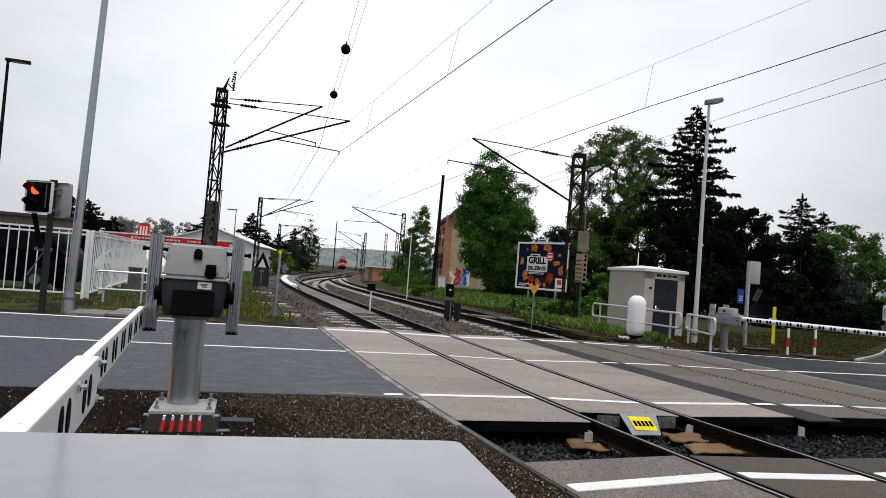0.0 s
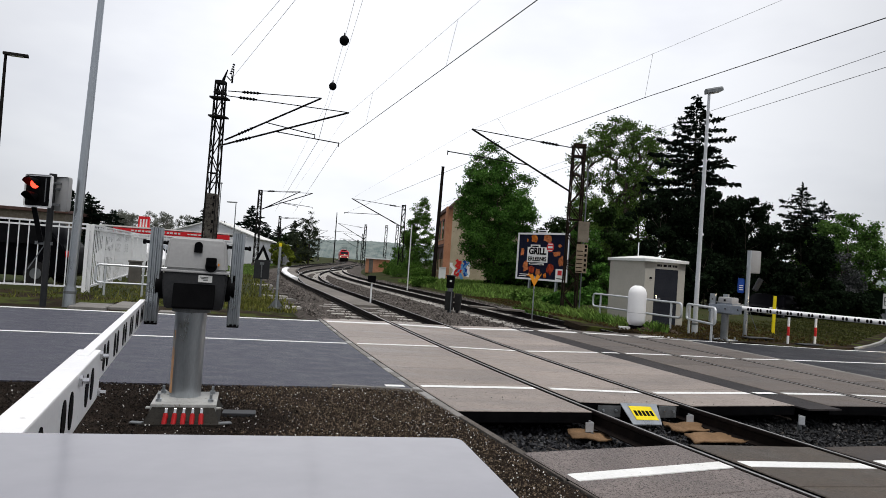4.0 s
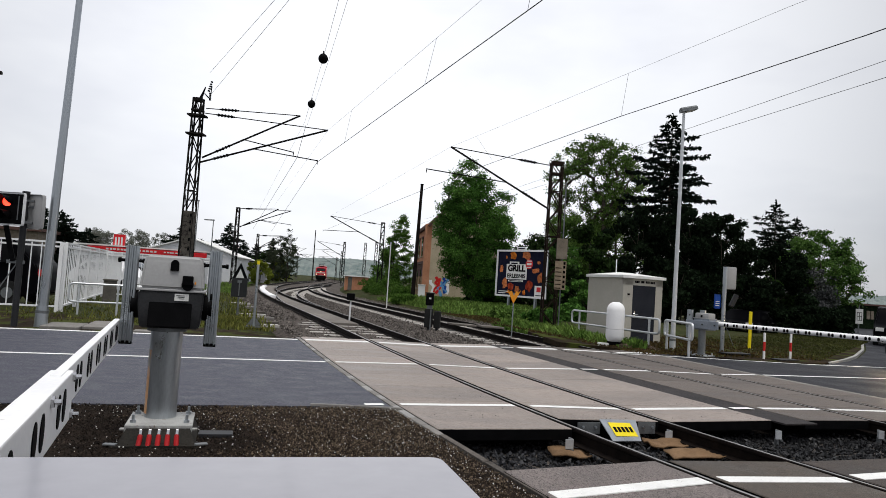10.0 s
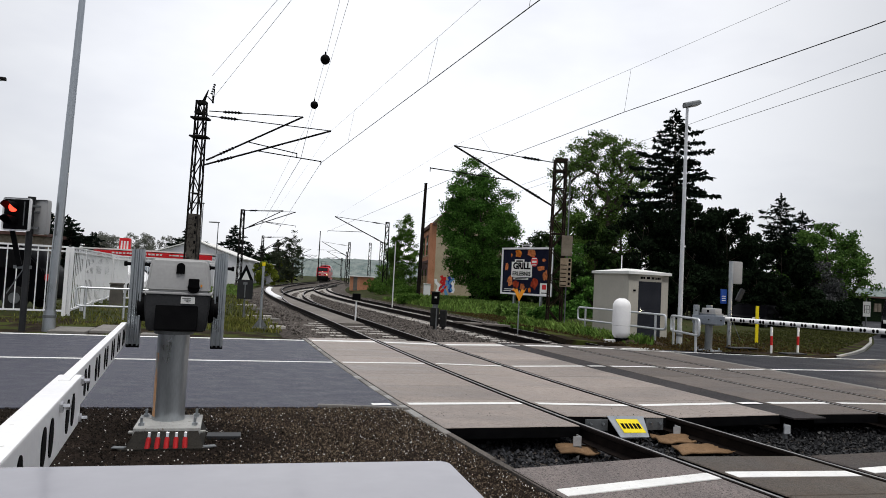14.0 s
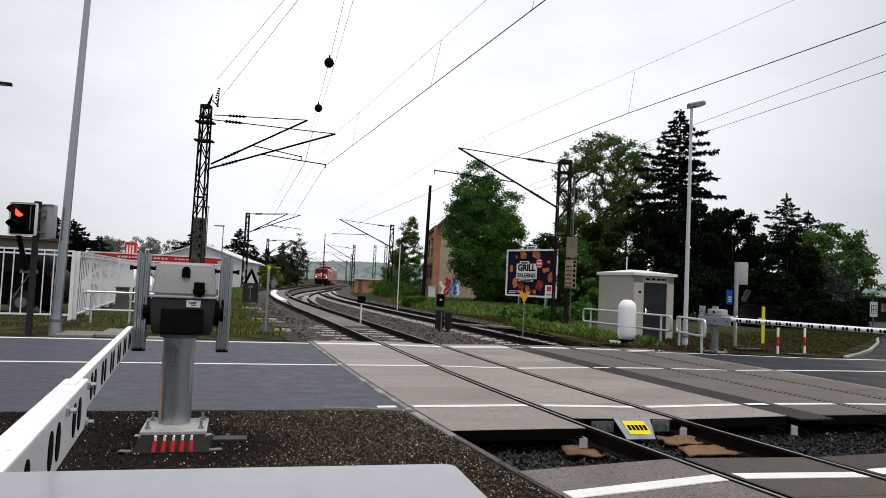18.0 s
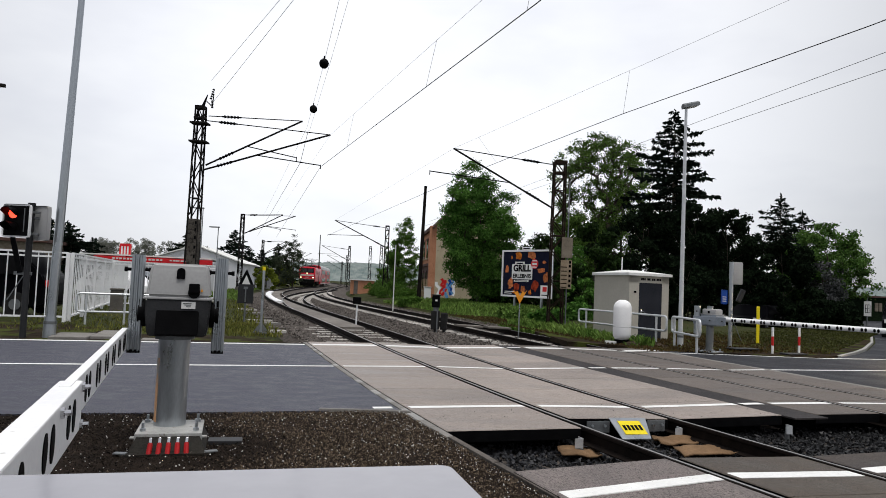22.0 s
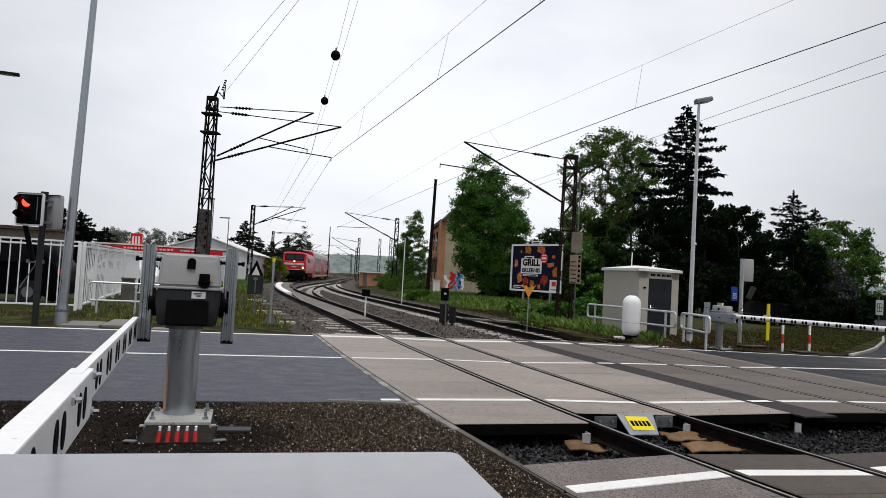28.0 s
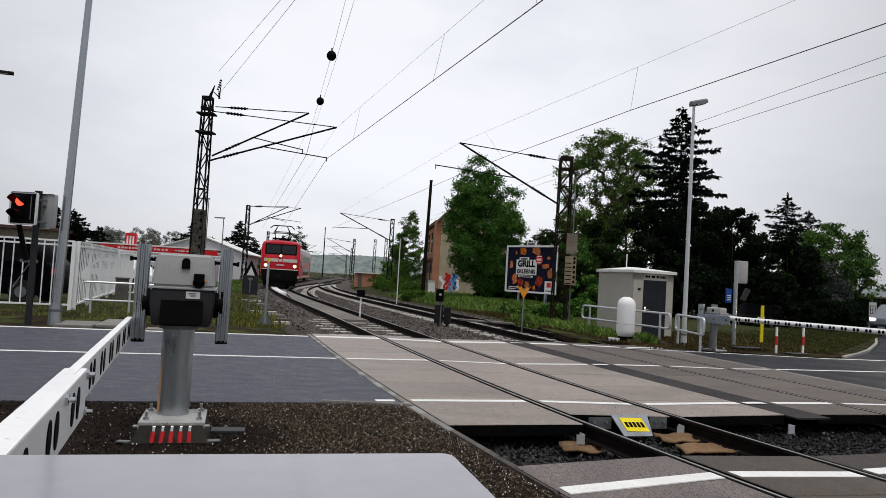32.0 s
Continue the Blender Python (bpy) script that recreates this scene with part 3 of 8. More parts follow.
def build_lines():
    rw, re = bpy.data.objects["road_west"], bpy.data.objects["road_east"]
    for v, w in ((12.05, 0.12), (15.97, 0.20)):
        stripe_free(rw, [road(-80, v, -0.003), cross(v, -1.72, -0.003)], w)
    stripe_free(rw, [cross(8.12, -1.98, -0.003), cross(8.12, -1.75, -0.003)])
    for v in (8.12, 12.05):
        stripe_free(re, [cross(v, 7.4, -0.009), road(80, v, -0.009)])
    stripe_free(re, [cross(15.97, 7.4, -0.009), road(9.4, 15.6, -0.009), road(11.2, 15.3, -0.009), road(14.7, 14.55, -0.009), road(20.4, 14.3, -0.009), road(80, 14.0, -0.009)])



# ---- crossing panels ----
STRIPS = ((-1.575, -0.072), (0.095, 1.41), (1.577, 3.08), (3.62, 4.678), (4.845, 6.16), (6.327, 7.24))


def slab(bm, quad, thick, side=0):
    t = [bm.verts.new(p) for p in quad]
    c = sum(quad, Vector()) / 4
    ins = [bm.verts.new(p + (c - p).normalized() * 0.012 + Vector((0, 0, 0.0))) for p in quad]
    for v in t:
        v.co.z -= 0.008
    lo = [bm.verts.new(Vector(p) - Vector((0, 0, thick))) for p in quad]
    fs = [bm.faces.new(ins)]
    for i in range(4):
        j = (i + 1) % 4
        fs.append(bm.faces.new((t[i], t[j], ins[j], ins[i])))
        fs.append(bm.faces.new((lo[i], lo[j], t[j], t[i])))
        fs[-1].material_index = side
    bmesh.ops.recalc_face_normals(bm, faces=fs)
    return bm


def build_panels():
    rows = [7.20 + 1.18 * k for k in range(9)]
    near = [5.50 - 1.19 * k for k in range(6)]
    deck = thing("crossing_deck", "grey concrete level crossing panels with one row lifted out", "level crossing", kind="structure")
    for lo, hi in list(zip(rows, rows[1:])) + [(b, a) for a, b in zip(near, near[1:])]:
        for o0, o1 in STRIPS:
            g = 0.006
            if lo == rows[0]:
                lo_ = 6.80 if o0 < -1 else 7.34
            else:
                lo_ = lo
            quad = [cross(lo_ + g, o0, top(o0)), cross(lo_ + g, o1, top(o1)), cross(hi - g, o1, top(o1)), cross(hi - g, o0, top(o0))]
            if lo < 5 and o0 < -1:
                # the loose near panel lies askew
                quad = [cross(lo + g - 0.27, -1.64, 0.008), cross(lo + g - 0.03, o1, 0.004), cross(hi - g - 0.03, o1, 0.004), cross(hi - g - 0.27, -1.64, 0.008)]
            # slab sides are flat black, the shade along the pit put into their colour
            part("panel", slab(bm_new(), quad, 0.12, 1), [CONCRETE_COARSE if lo < 5 and o0 < 0 else CONCRETE_BROWN if lo < 5 and o0 < 1.5 else CONCRETE_DULL if lo < 5 else CONCRETE_DIM if o0 > 3.5 else CONCRETE, BLACK], deck)
    # tar strip between the two tracks
    for a, b in ((7.15, 16.65), (-1.0, 5.50)):
        bm = bm_new()
        k = 8
        L = [bm.verts.new(cross(a + (b - a) * i / k, 3.10, top(3.1) - 0.006)) for i in range(k + 1)]
        R = [bm.verts.new(cross(a + (b - a) * i / k, 3.60, top(3.6) - 0.006)) for i in range(k + 1)]
        for i in range(k):
            bm.faces.new((L[i], R[i], R[i + 1], L[i + 1]))
        r = bmesh.ops.extrude_face_region(bm, geom=bm.faces[:])
        for e in r["geom"]:
            if isinstance(e, bmesh.types.BMVert):
                e.co.z -= 0.02
        bmesh.ops.recalc_face_normals(bm, faces=bm.faces[:])
        part("tar_strip", bm, STRIP, deck, "dark tar filling between the two tracks")
    # painted lines on the panels
    for (o0, o1), (va, vb) in zip(STRIPS[:3], ((4.565, 4.825), (4.885, 4.87), (4.94, 5.0))):
        a, b = (-1.60 if o0 < -1 else o0 + 0.03), o1 - 0.02
        lift = 0.012 if o0 < -1 else 0.0
        quad = [cross(va - 0.08, a, top(a) + 0.005 + lift), cross(vb - 0.08, b, top(b) + 0.005 + lift), cross(vb + 0.08, b, top(b) + 0.005 + lift), cross(va + 0.08, a, top(a) + 0.005 + lift)]
        part("line", slab(bm_new(), quad, 0.008), PAINT, deck, "white painted line")
    for v in (8.12, 12.05, 15.97):
        for o0, o1 in STRIPS[:4]:
            stripe(deck, v, o0 + 0.03, o1 - 0.02, 0.30 if v > 15 else 0.13 if v > 5 else 0.16)
        for o0, o1 in STRIPS[4:]:
            stripe(deck, v, o0 + 0.03, o1 - 0.02, 0.24 if v > 15 else 0.11)
        stripe(deck, v, 3.16, 3.5, 0.13)
    # concrete border
    kerb = thing("edge_kerb", "rough concrete border stones along the outer panels", "kerb", kind="structure")
    v, rng = 16.6, random.Random(21)
    while v > -1:
        # broken short stones beside the deck, whole ones beside the near panels
        step = rng.uniform(0.22, 0.45) if v > 6.7 else 1.0
        a, b = (-1.67 - rng.uniform(0, 0.025), -1.60) if v > 6.7 else (-1.66, -1.60)
        e = v - step + 0.025
        quad = [cross(e, a, -0.006), cross(e, b, -0.003), cross(v, b, -0.003), cross(v, a, -0.006)]
        part("kerb_stone", slab(bm_new(), quad, 0.35), KERBPALE if v > 6.7 and rng.random() < 0.45 else KERB if v > 6.7 else KERBDARK, kerb)
        v -= step
    kerb2 = thing("edge_kerb", "concrete border stones along the far panels", "kerb", kind="structure")
    v = 16.6
    while v > -1:
        quad = [cross(v - 0.98, 7.27, -0.016), cross(v - 0.98, 7.40, -0.012), cross(v, 7.40, -0.012), cross(v, 7.27, -0.016)]
        part("kerb_stone", slab(bm_new(), quad, 0.35), KERB, kerb2)
        v -= 1.0


# ---- tracks ----
RAIL_PROFILE = ((-0.014, 0.0), (0.018, 0.0), (0.034, -0.005), (0.036, -0.035), (0.010, -0.05), (0.010, -0.14), (0.072, -0.16), (0.072, -0.172), (-0.072, -0.172), (-0.072, -0.16), (-0.010, -0.14), (-0.010, -0.05), (-0.036, -0.035), (-0.034, -0.005))


def rail(ys, off, parent, name="rail", z=0.0):
    bm = bm_new()
    rings = []
    for y in ys:
        o = off(y) if callable(off) else off
        o2 = off(y + 0.3) if callable(off) else off
        p, q = on_track(y, o), on_track(y + 0.3, o2)
        d = (q - p).normalized()
        s = Vector((d.y, -d.x, 0))
        zz = z + (top(o) if not callable(off) else -0.01)
        rings.append([bm.verts.new(p + s * a + Vector((0, 0, b + zz))) for a, b in RAIL_PROFILE])
    k = len(RAIL_PROFILE)
    for A, B in zip(rings, rings[1:]):
        for j in range(k):
            f = bm.faces.new((A[j], A[(j + 1) % k], B[(j + 1) % k], B[j]))
            f.material_index = 1 if j == 0 else 0
    bmesh.ops.recalc_face_normals(bm, faces=bm.faces[:])
    return part(name, bm, [RAILSIDE, RAILTOP], parent)


def stations(a, b):
    out, y = [], a
    while y < b:
        out.append(y)
        y += 0.7 if y < 30 else 1.5 if y < 80 else 4 if y < 160 else 10
    return out + [b]


def diverge(y):
    """Offset of the crossover track from the first one."""
    f = min(max((y - 31) / 85, 0), 1)
    return 5.5 * (f * f * (3 - 2 * f)) ** 0.82


def build_tracks():
    t1 = thing("railway_track", "main line track of steel rails on concrete sleepers", "railway track", kind="structure")
    t2 = thing("railway_track", "second main line track of steel rails on concrete sleepers", "railway track", kind="structure")
    t3 = thing("railway_track", "crossover track branching off at the points", "railway track", kind="structure")
    for o in (0.0, 1.505):
        rail(stations(-9, 400), o, t1)
    for o in (4.75, 6.255):
        rail(stations(-9, 400), o, t2)
    for o in (0.0, 1.505):
        rail(stations(33, 116), lambda y, o=o: o + diverge(y), t3)
    # concrete infill between the rails beyond the road
    for o0, o1, ya, yb in ((0.22, 1.28, 23.9, 80),):
        y = ya
        while y < yb:
            quad = [on_track(y, o0, -0.11), on_track(y, o1, -0.12), on_track(y + 2.39, o1, -0.12), on_track(y + 2.39, o0, -0.11)]
            part("infill_slab", slab(bm_new(), quad, 0.12), INFILL, t1)
            y += 2.4
    # ballast bed
    V, F = [], []
    ys = stations(-9, 400)
    prof = [(-1.85, -0.44), (-1.25, -0.20), (-0.30, -0.152), (-0.12, -0.21), (0.75, -0.215), (3.2, -0.24), (5.5, -0.215), (8.1, -0.22), (8.9, -0.44)]
    for y in ys:
        for o, z in prof:
            p = on_track(y, o)
            dip = -0.07 if y < 17.2 else 0.0
            if y < 25 and -1.3 < o < -0.2:
                z = -0.22
            V.append((p.x, p.y, z + dip + 0.02 * noise.noise((p.x * 3, p.y * 3, 0))))
    n = len(prof)
    for i in range(len(ys) - 1):
        for j in range(n - 1):
            a = i * n + j
            F.append((a, a + 1, a + n + 1, a + n))
    tagged(new("ballast_bed", raw("ballast_bed", V, F, BALLAST)), "grey brown crushed stone ballast under the tracks", "ballast", kind="structure")
    # sleepers
    bm = bm_new()
    for x0, x1 in ((-1.3, -0.25), (0.25, 1.3)):
        box(bm, ((x0 + x1) / 2, 0, -0.09), (x1 - x0, 0.20, 0.18), bevel=0.025)
    box(bm, (0, 0, -0.11), (0.6, 0.2, 0.14))
    me = finish(bm, "sleeper", SLEEPER)
    bm = bm_new()
    box(bm, (-0.10, 0, -0.09), (2.9, 0.18, 0.18), bevel=0.025)
    long_me = finish(bm, "sleeper", SLEEPER)
    for tr, oc in ((t1, 0.7525), (t2, 5.5025)):
        y, i = 17.3, 0
        while y < 95:
            p = on_track(y, oc)
            i += 1
            s = new("sleeper", long_me if (tr is t1 and y < 24.5 and i % 3 != 1) else me)
            s.parent = tr
            s.matrix_basis = Matrix.Translation((p.x, p.y, top(oc) - 0.180)) @ Matrix.Rotation(math.atan(-slope(y)), 4, "Z")
            # near the points the timbers lie further apart, beyond them the ballast covers them
            if tr is t1 and y > 25.5:
                s.matrix_basis.translation.z -= 0.05
            y += (0.95 if tr is t1 and y < 25.5 else 0.62) * math.cos(math.atan(slope(y)))
    y = 46.0
    while y < 90:
        p = on_track(y, 0.7525 + diverge(y))
        s = new("sleeper", me)
        s.parent = t3
        s.matrix_basis = Matrix.Translation((p.x, p.y, -0.20)) @ Matrix.Rotation(math.atan(-slope(y)), 4, "Z")
        y += 0.62


def stones(name, spots, material, label, r0, r1, seed=3):
    """Broken stones: one joined heap."""
    rng = np.random.default_rng(seed)
    base = np.array([(1, 0, 0), (-1, 0, 0), (0, 1, 0), (0, -1, 0), (0, 0, 1), (0, 0, -1)], float)
    tri = np.array([(0, 2, 4), (2, 1, 4), (1, 3, 4), (3, 0, 4), (2, 0, 5), (1, 2, 5), (3, 1, 5), (0, 3, 5)])
    k = len(spots)
    P = np.array(spots)
    R = rng.uniform(r0, r1, (k, 1, 1))
    v = base[None] * rng.uniform(0.6, 1.25, (k, 6, 1)) + rng.normal(0, 0.18, (k, 6, 3))
    q = rng.normal(size=(k, 4))
    q /= np.linalg.norm(q, axis=1, keepdims=True)
    w, x, y, z = q.T
    M = np.stack([1 - 2 * (y * y + z * z), 2 * (x * y - z * w), 2 * (x * z + y * w), 2 * (x * y + z * w), 1 - 2 * (x * x + z * z), 2 * (y * z - x * w),
                  2 * (x * z - y * w), 2 * (y * z + x * w), 1 - 2 * (x * x + y * y)], 1).reshape(k, 3, 3)
    v = np.einsum("kij,kvj->kvi", M, v * np.array([1.0, 0.8, 0.7])) * R + P[:, None]
    F = (tri[None] + (np.arange(k) * 6)[:, None, None]).reshape(-1, 3)
    ob = new(name, raw(name, v.reshape(-1, 3).tolist(), F.tolist(), material))
    return tagged(ob, label, "stones", kind="stuff")


def build_stones():
    rng = np.random.default_rng(5)
    pit, shaded = [], []
    for _ in range(15000):
        v, o = rng.uniform(5.2, 7.7), rng.uniform(-1.55, 8.0)
        p = cross(v, o)
        # beyond the first track the pit's deep shade is put into the stone colour
        (pit if o < 1.6 else shaded).append((p.x, p.y, -0.275 + rng.uniform(-0.02, 0.025)))
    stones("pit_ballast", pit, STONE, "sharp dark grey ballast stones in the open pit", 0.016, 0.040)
    stones("oily_ballast", shaded, STONE_SHADE_GRIT, "ballast stones blackened for the shade in the open pit", 0.016, 0.040, 9)
    grit = []
    for _ in range(90):
        o = rng.uniform(-1.5, 3.0)
        p = cross(7.38 + 1.6 * rng.random() ** 2.2, o)
        grit.append((p.x, p.y, top(o) + 0.003))
    stones("loose_grit", grit, STONE_SHADE_GRIT, "dark grit strewn on the deck along the pit", 0.003, 0.009, 10)
    bed = []
    for _ in range(26000):
        y = 17.3 + 40 * rng.random() ** 1.8
        o = rng.uniform(-1.5, 8.5)
        p = on_track(y, o)
        bed.append((p.x, p.y, (-0.225 if o > -0.2 or y < 25 else -0.17) + rng.uniform(-0.015, 0.015)))
    stones("track_ballast", bed, STONEBROWN, "brown grey ballast stones between the rails", 0.025, 0.055, 4)
    dry, darker, chips = [], [], []
    for _ in range(72000):
        v, k = rng.uniform(2.2, 7.93), rng.uniform(0, 5.5)
        p = road(cross(v, -1.70).dot(RU) - k, v)
        # stones turn darker away from the tracks, past an uneven edge
        edge = 2.0 + 0.9 * noise.noise((p.x * 0.9, p.y * 0.9, 4.0)) + rng.normal(0, 0.25)
        (dry if k < edge else darker).append((p.x, p.y, -0.008 + rng.uniform(-0.006, 0.012)))
    stones("verge_gravel", dry, GRAVELSTONE, "brown gravel stones with pale specks", 0.004, 0.0125, 6)
    stones("damp_gravel", darker, GRAVELDARK, "dark gravel stones round the barrier drive", 0.004, 0.0125, 7)
    for _ in range(2400):
        v, k = rng.uniform(2.4, 7.9), 5.5 * rng.random() ** 1.5
        p = road(cross(v, -1.72).dot(RU) - k, v)
        chips.append((p.x, p.y, 0.004))
    stones("pale_chippings", chips, CHIP, "pale stone chips scattered in the gravel", 0.003, 0.009, 8)


def build_clods():
    rng = np.random.default_rng(15)
    spots = []
    for _ in range(1500):
        u = rng.random()
        p = cross(16.75 + 4.6 * u + rng.normal(0, 0.18), 7.75 + 0.35 * rng.random() + 1.5 * u * rng.random())
        spots.append((p.x, p.y, -0.05 + 0.05 * rng.random()))
    stones("soil_clods", spots, CLOD, "brown clods and rubble along the trackside soil", 0.02, 0.075, 16)
    spots = []
    for _ in range(900):
        an, r = rng.uniform(0, 2 * np.pi), rng.random() ** 0.6
        spots.append((5.62 + 0.75 * r * math.cos(an), 19.75 + 0.6 * r * math.sin(an), 0.17 * (1 - r * r) - 0.04))
    stones("earth_mound", spots, CLOD, "mound of brown earth beside the scanner", 0.03, 0.08, 17)


build_ground()
build_roads()
build_lines()
build_tracks()
build_stones()
build_clods()


# ---- near side: barrier drive, boom, cabinet ----
YAW = 16.8


def text_mesh(name, body, size, material, parent, at, fit_w=None, bold=0.0):
    cu = bpy.data.curves.new(name, "FONT")
    cu.body, cu.size, cu.align_x, cu.align_y, cu.extrude, cu.offset = body, size, "CENTER", "CENTER", 0.004, bold
    tmp = new(name, cu)
    dg = bpy.context.evaluated_depsgraph_get()
    dg.update()
    me = bpy.data.meshes.new_from_object(tmp.evaluated_get(dg))
    bpy.data.objects.remove(tmp)
    me.materials.clear()
    me.materials.append(material)
    ob = new(name, me)
    ob.parent = parent
    k = 1.0
    if fit_w:
        xs = [v.co.x for v in me.vertices]
        k = fit_w / (max(xs) - min(xs))
    ob.matrix_basis = at @ Matrix.Diagonal((k, 1, 1, 1))
    return ob


def channel(bm, x, z0, z1, w=0.108, d=0.05):
    """Ribbed channel section, standing."""
    p = [(-w / 2, d), (-w / 2, 0.010), (-w / 2 + 0.010, 0), (-0.030, 0), (-0.024, 0.014), (-0.011, 0.014), (-0.005, 0), (0.005, 0), (0.011, 0.014), (0.024, 0.014), (0.030, 0), (w / 2 - 0.010, 0), (w / 2, 0.010), (w / 2, d),
         (w / 2 - 0.008, d), (w / 2 - 0.008, 0.022), (-w / 2 + 0.008, 0.022), (-w / 2 + 0.008, d)]
    prism(bm, [(x + a, b) for a, b in p], z0, z1)
    return bm


def build_drive():
    t = thing("barrier_drive", "grey barrier drive on a galvanised post with two ribbed steel arms", "barrier drive", pose(-2.322, 6.24, 0, 0, 0, YAW))
    bm = box(bm_new(), (0, -0.105, 0.125), (0.525, 0.57, 0.024), bevel=0.006)
    box(bm, (0, -0.384, 0.085), (0.525, 0.012, 0.07))
    part("base_plate", bm, DUSTYPLATE, t, "dusty pale base plate")
    bm = prism(bm_new(), [(-0.345, -0.55), (0.345, -0.55), (0.345, -0.47), (-0.345, -0.47)], -0.03, 0.005)
    v = [bm.verts.new(p) for p in ((-0.30, -0.48, 0.0), (0.30, -0.48, 0.0), (0.245, -0.392, 0.113), (-0.245, -0.392, 0.113))]
    bm.faces.new(v)
    prism(bm, [(-0.31, 0.14), (0.31, 0.14), (0.31, 0.2), (-0.31, 0.2)], -0.02, 0.005)
    for sx in (-1, 1):
        v = [bm.verts.new(p) for p in ((sx * 0.30, -0.48, 0.0), (sx * 0.30, 0.22, 0.0), (sx * 0.245, 0.175, 0.113), (sx * 0.245, -0.39, 0.113))]
        bm.faces.new(v)
        v2 = [bm.verts.new(Vector((q.co.x - sx * 0.02, q.co.y, q.co.z))) for q in v]
        bm.faces.new(v2[::-1])
    box(bm, (0, -0.34, 0.05), (0.48, 0.03, 0.10))
    box(bm, (0, 0.15, 0.05), (0.48, 0.03, 0.10))
    part("base_frame", bm, BASESHADE, t, "splayed foot frame on the gravel")
    for x in (-0.22, -0.18, 0.21):
        part("lip_bolt", cyl(bm_new(), (x, -0.388, 0.095), (x, -0.402, 0.095), 0.012, n=8), BOXDARK, t)
    for sx in (-1, 1):
        part("foot_flange", box(bm_new(), (sx * 0.345, -0.50, 0.010), (0.10, 0.06, 0.012), rz=0.25 * sx, bevel=0.004), GALVDARK, t, "grey edge of the foot")
        part("side_ear", box(bm_new(), (sx * 0.272, -0.33, 0.095), (0.06, 0.05, 0.014), bevel=0.004), DUSTYPLATE, t)
    part("post_flange", cyl(bm_new(), (-0.022, 0, 0.885), (-0.022, 0, 0.915), 0.165, n=40), GALVDARK, t, smooth=False)
    for i, x in enumerate((-0.132, -0.062, 0.008, 0.078, 0.148)):
        bm = cyl(bm_new(), (x, -0.388, 0.10), (x, -0.406, 0.10), 0.018, n=8)
        cyl(bm, (x, -0.40, 0.10), (x, -0.425, 0.055), 0.014, 0.016, n=8)
        part("cable_lug", bm, CHROME, t)
        bm = tube(bm_new(), [(x, -0.424, 0.060), (x - 0.001, -0.442, 0.045), (x - 0.002 + 0.001 * i, -0.490, 0.018), (x - 0.003 + 0.002 * i, -0.530, -0.010)], 0.021, n=8)
        part("red_cable", bm, REDCABLE, t, "red earthing cable sleeve")
    for x in (-0.21, 0.21):
        for y in (-0.28, 0.09):
            bm = cyl(bm_new(), (x, y, 0.137), (x, y, 0.162), 0.026, n=6)
            cyl(bm, (x, y, 0.16), (x, y, 0.205), 0.012, n=8)
            part("anchor_bolt", bm, GALV, t, smooth=False)
    bm = cyl(bm_new(), (-0.022, 0, 0.135), (-0.022, 0, 0.93), 0.134, n=40)
    part("post", bm, GALV, t, "round galvanised post", smooth=True)
    # thin shell on the post's left, a warm reflection laid on as colour
    bm = bm_new()
    ring = [[bm.verts.new((-0.022 + 0.1348 * math.cos(a), 0.1348 * math.sin(a), z)) for a in (radians(182 + 7 * k) for k in range(6))] for z in (0.17, 0.36, 0.54, 0.72)]
    for A, B in zip(ring, ring[1:]):
        for j in range(5):
            bm.faces.new((A[j], A[j + 1], B[j + 1], B[j]))
    part("warm_sheen", bm, WARMSHEEN, t, "orange reflection painted down one side of the post", smooth=True)
    bm = bm_new()
    rows = [(0.915, 0.236, 0.16), (0.935, 0.244, 0.17), (1.10, 0.262, 0.205), (1.235, 0.266, 0.215)]
    rings = [[bm.verts.new((sx * a, sy * b, z)) for sx, sy in ((-1, -1), (1, -1), (1, 1), (-1, 1))] for z, a, b in rows]
    for A, B in zip(rings, rings[1:]):
        for j in range(4):
            bm.faces.new((A[j], A[(j + 1) % 4], B[(j + 1) % 4], B[j]))
    bm.faces.new(rings[0][::-1])
    bm.faces.new(rings[-1])
    bmesh.ops.bevel(bm, geom=bm.edges[:], offset=0.014, segments=2, affect="EDGES")
    part("lower_housing", bm, HOUSING, t, "dark grey cast lower housing", smooth=True)
    # flat black block replaces the dark hollow in the housing front
    bm = box(bm_new(), (0.0, -0.199, 1.065), (0.345, 0.045, 0.275), rx=-0.18, bevel=0.008)
    part("recess_shade", bm, BLACK, t, "black panel standing in for the shaded front recess")
    bm = box(bm_new(), (0, 0, 1.245), (0.56, 0.45, 0.02), bevel=0.006)
    part("lid_flange", bm, BOXGREY, t)
    bm = bm_new()
    rows = [(1.255, 0.262, 0.21), (1.50, 0.238, 0.195), (1.545, 0.226, 0.18)]
    rings = [[bm.verts.new((sx * a, sy * b, z)) for sx, sy in ((-1, -1), (1, -1), (1, 1), (-1, 1))] for z, a, b in rows]
    for A, B in zip(rings, rings[1:]):
        for j in range(4):
            bm.faces.new((A[j], A[(j + 1) % 4], B[(j + 1) % 4], B[j]))
    bm.faces.new(rings[0][::-1])
    bm.faces.new(rings[-1])
    bmesh.ops.bevel(bm, geom=bm.edges[:], offset=0.022, segments=3, affect="EDGES")
    hood = part("hood", bm, BOXGREY, t, "light grey sheet metal hood", smooth=True)
    bm = cyl(bm_new(), (0.01, -0.215, 1.475), (0.01, -0.19, 1.475), 0.034, n=16)
    box(bm, (0.01, -0.203, 1.445), (0.068, 0.026, 0.06))
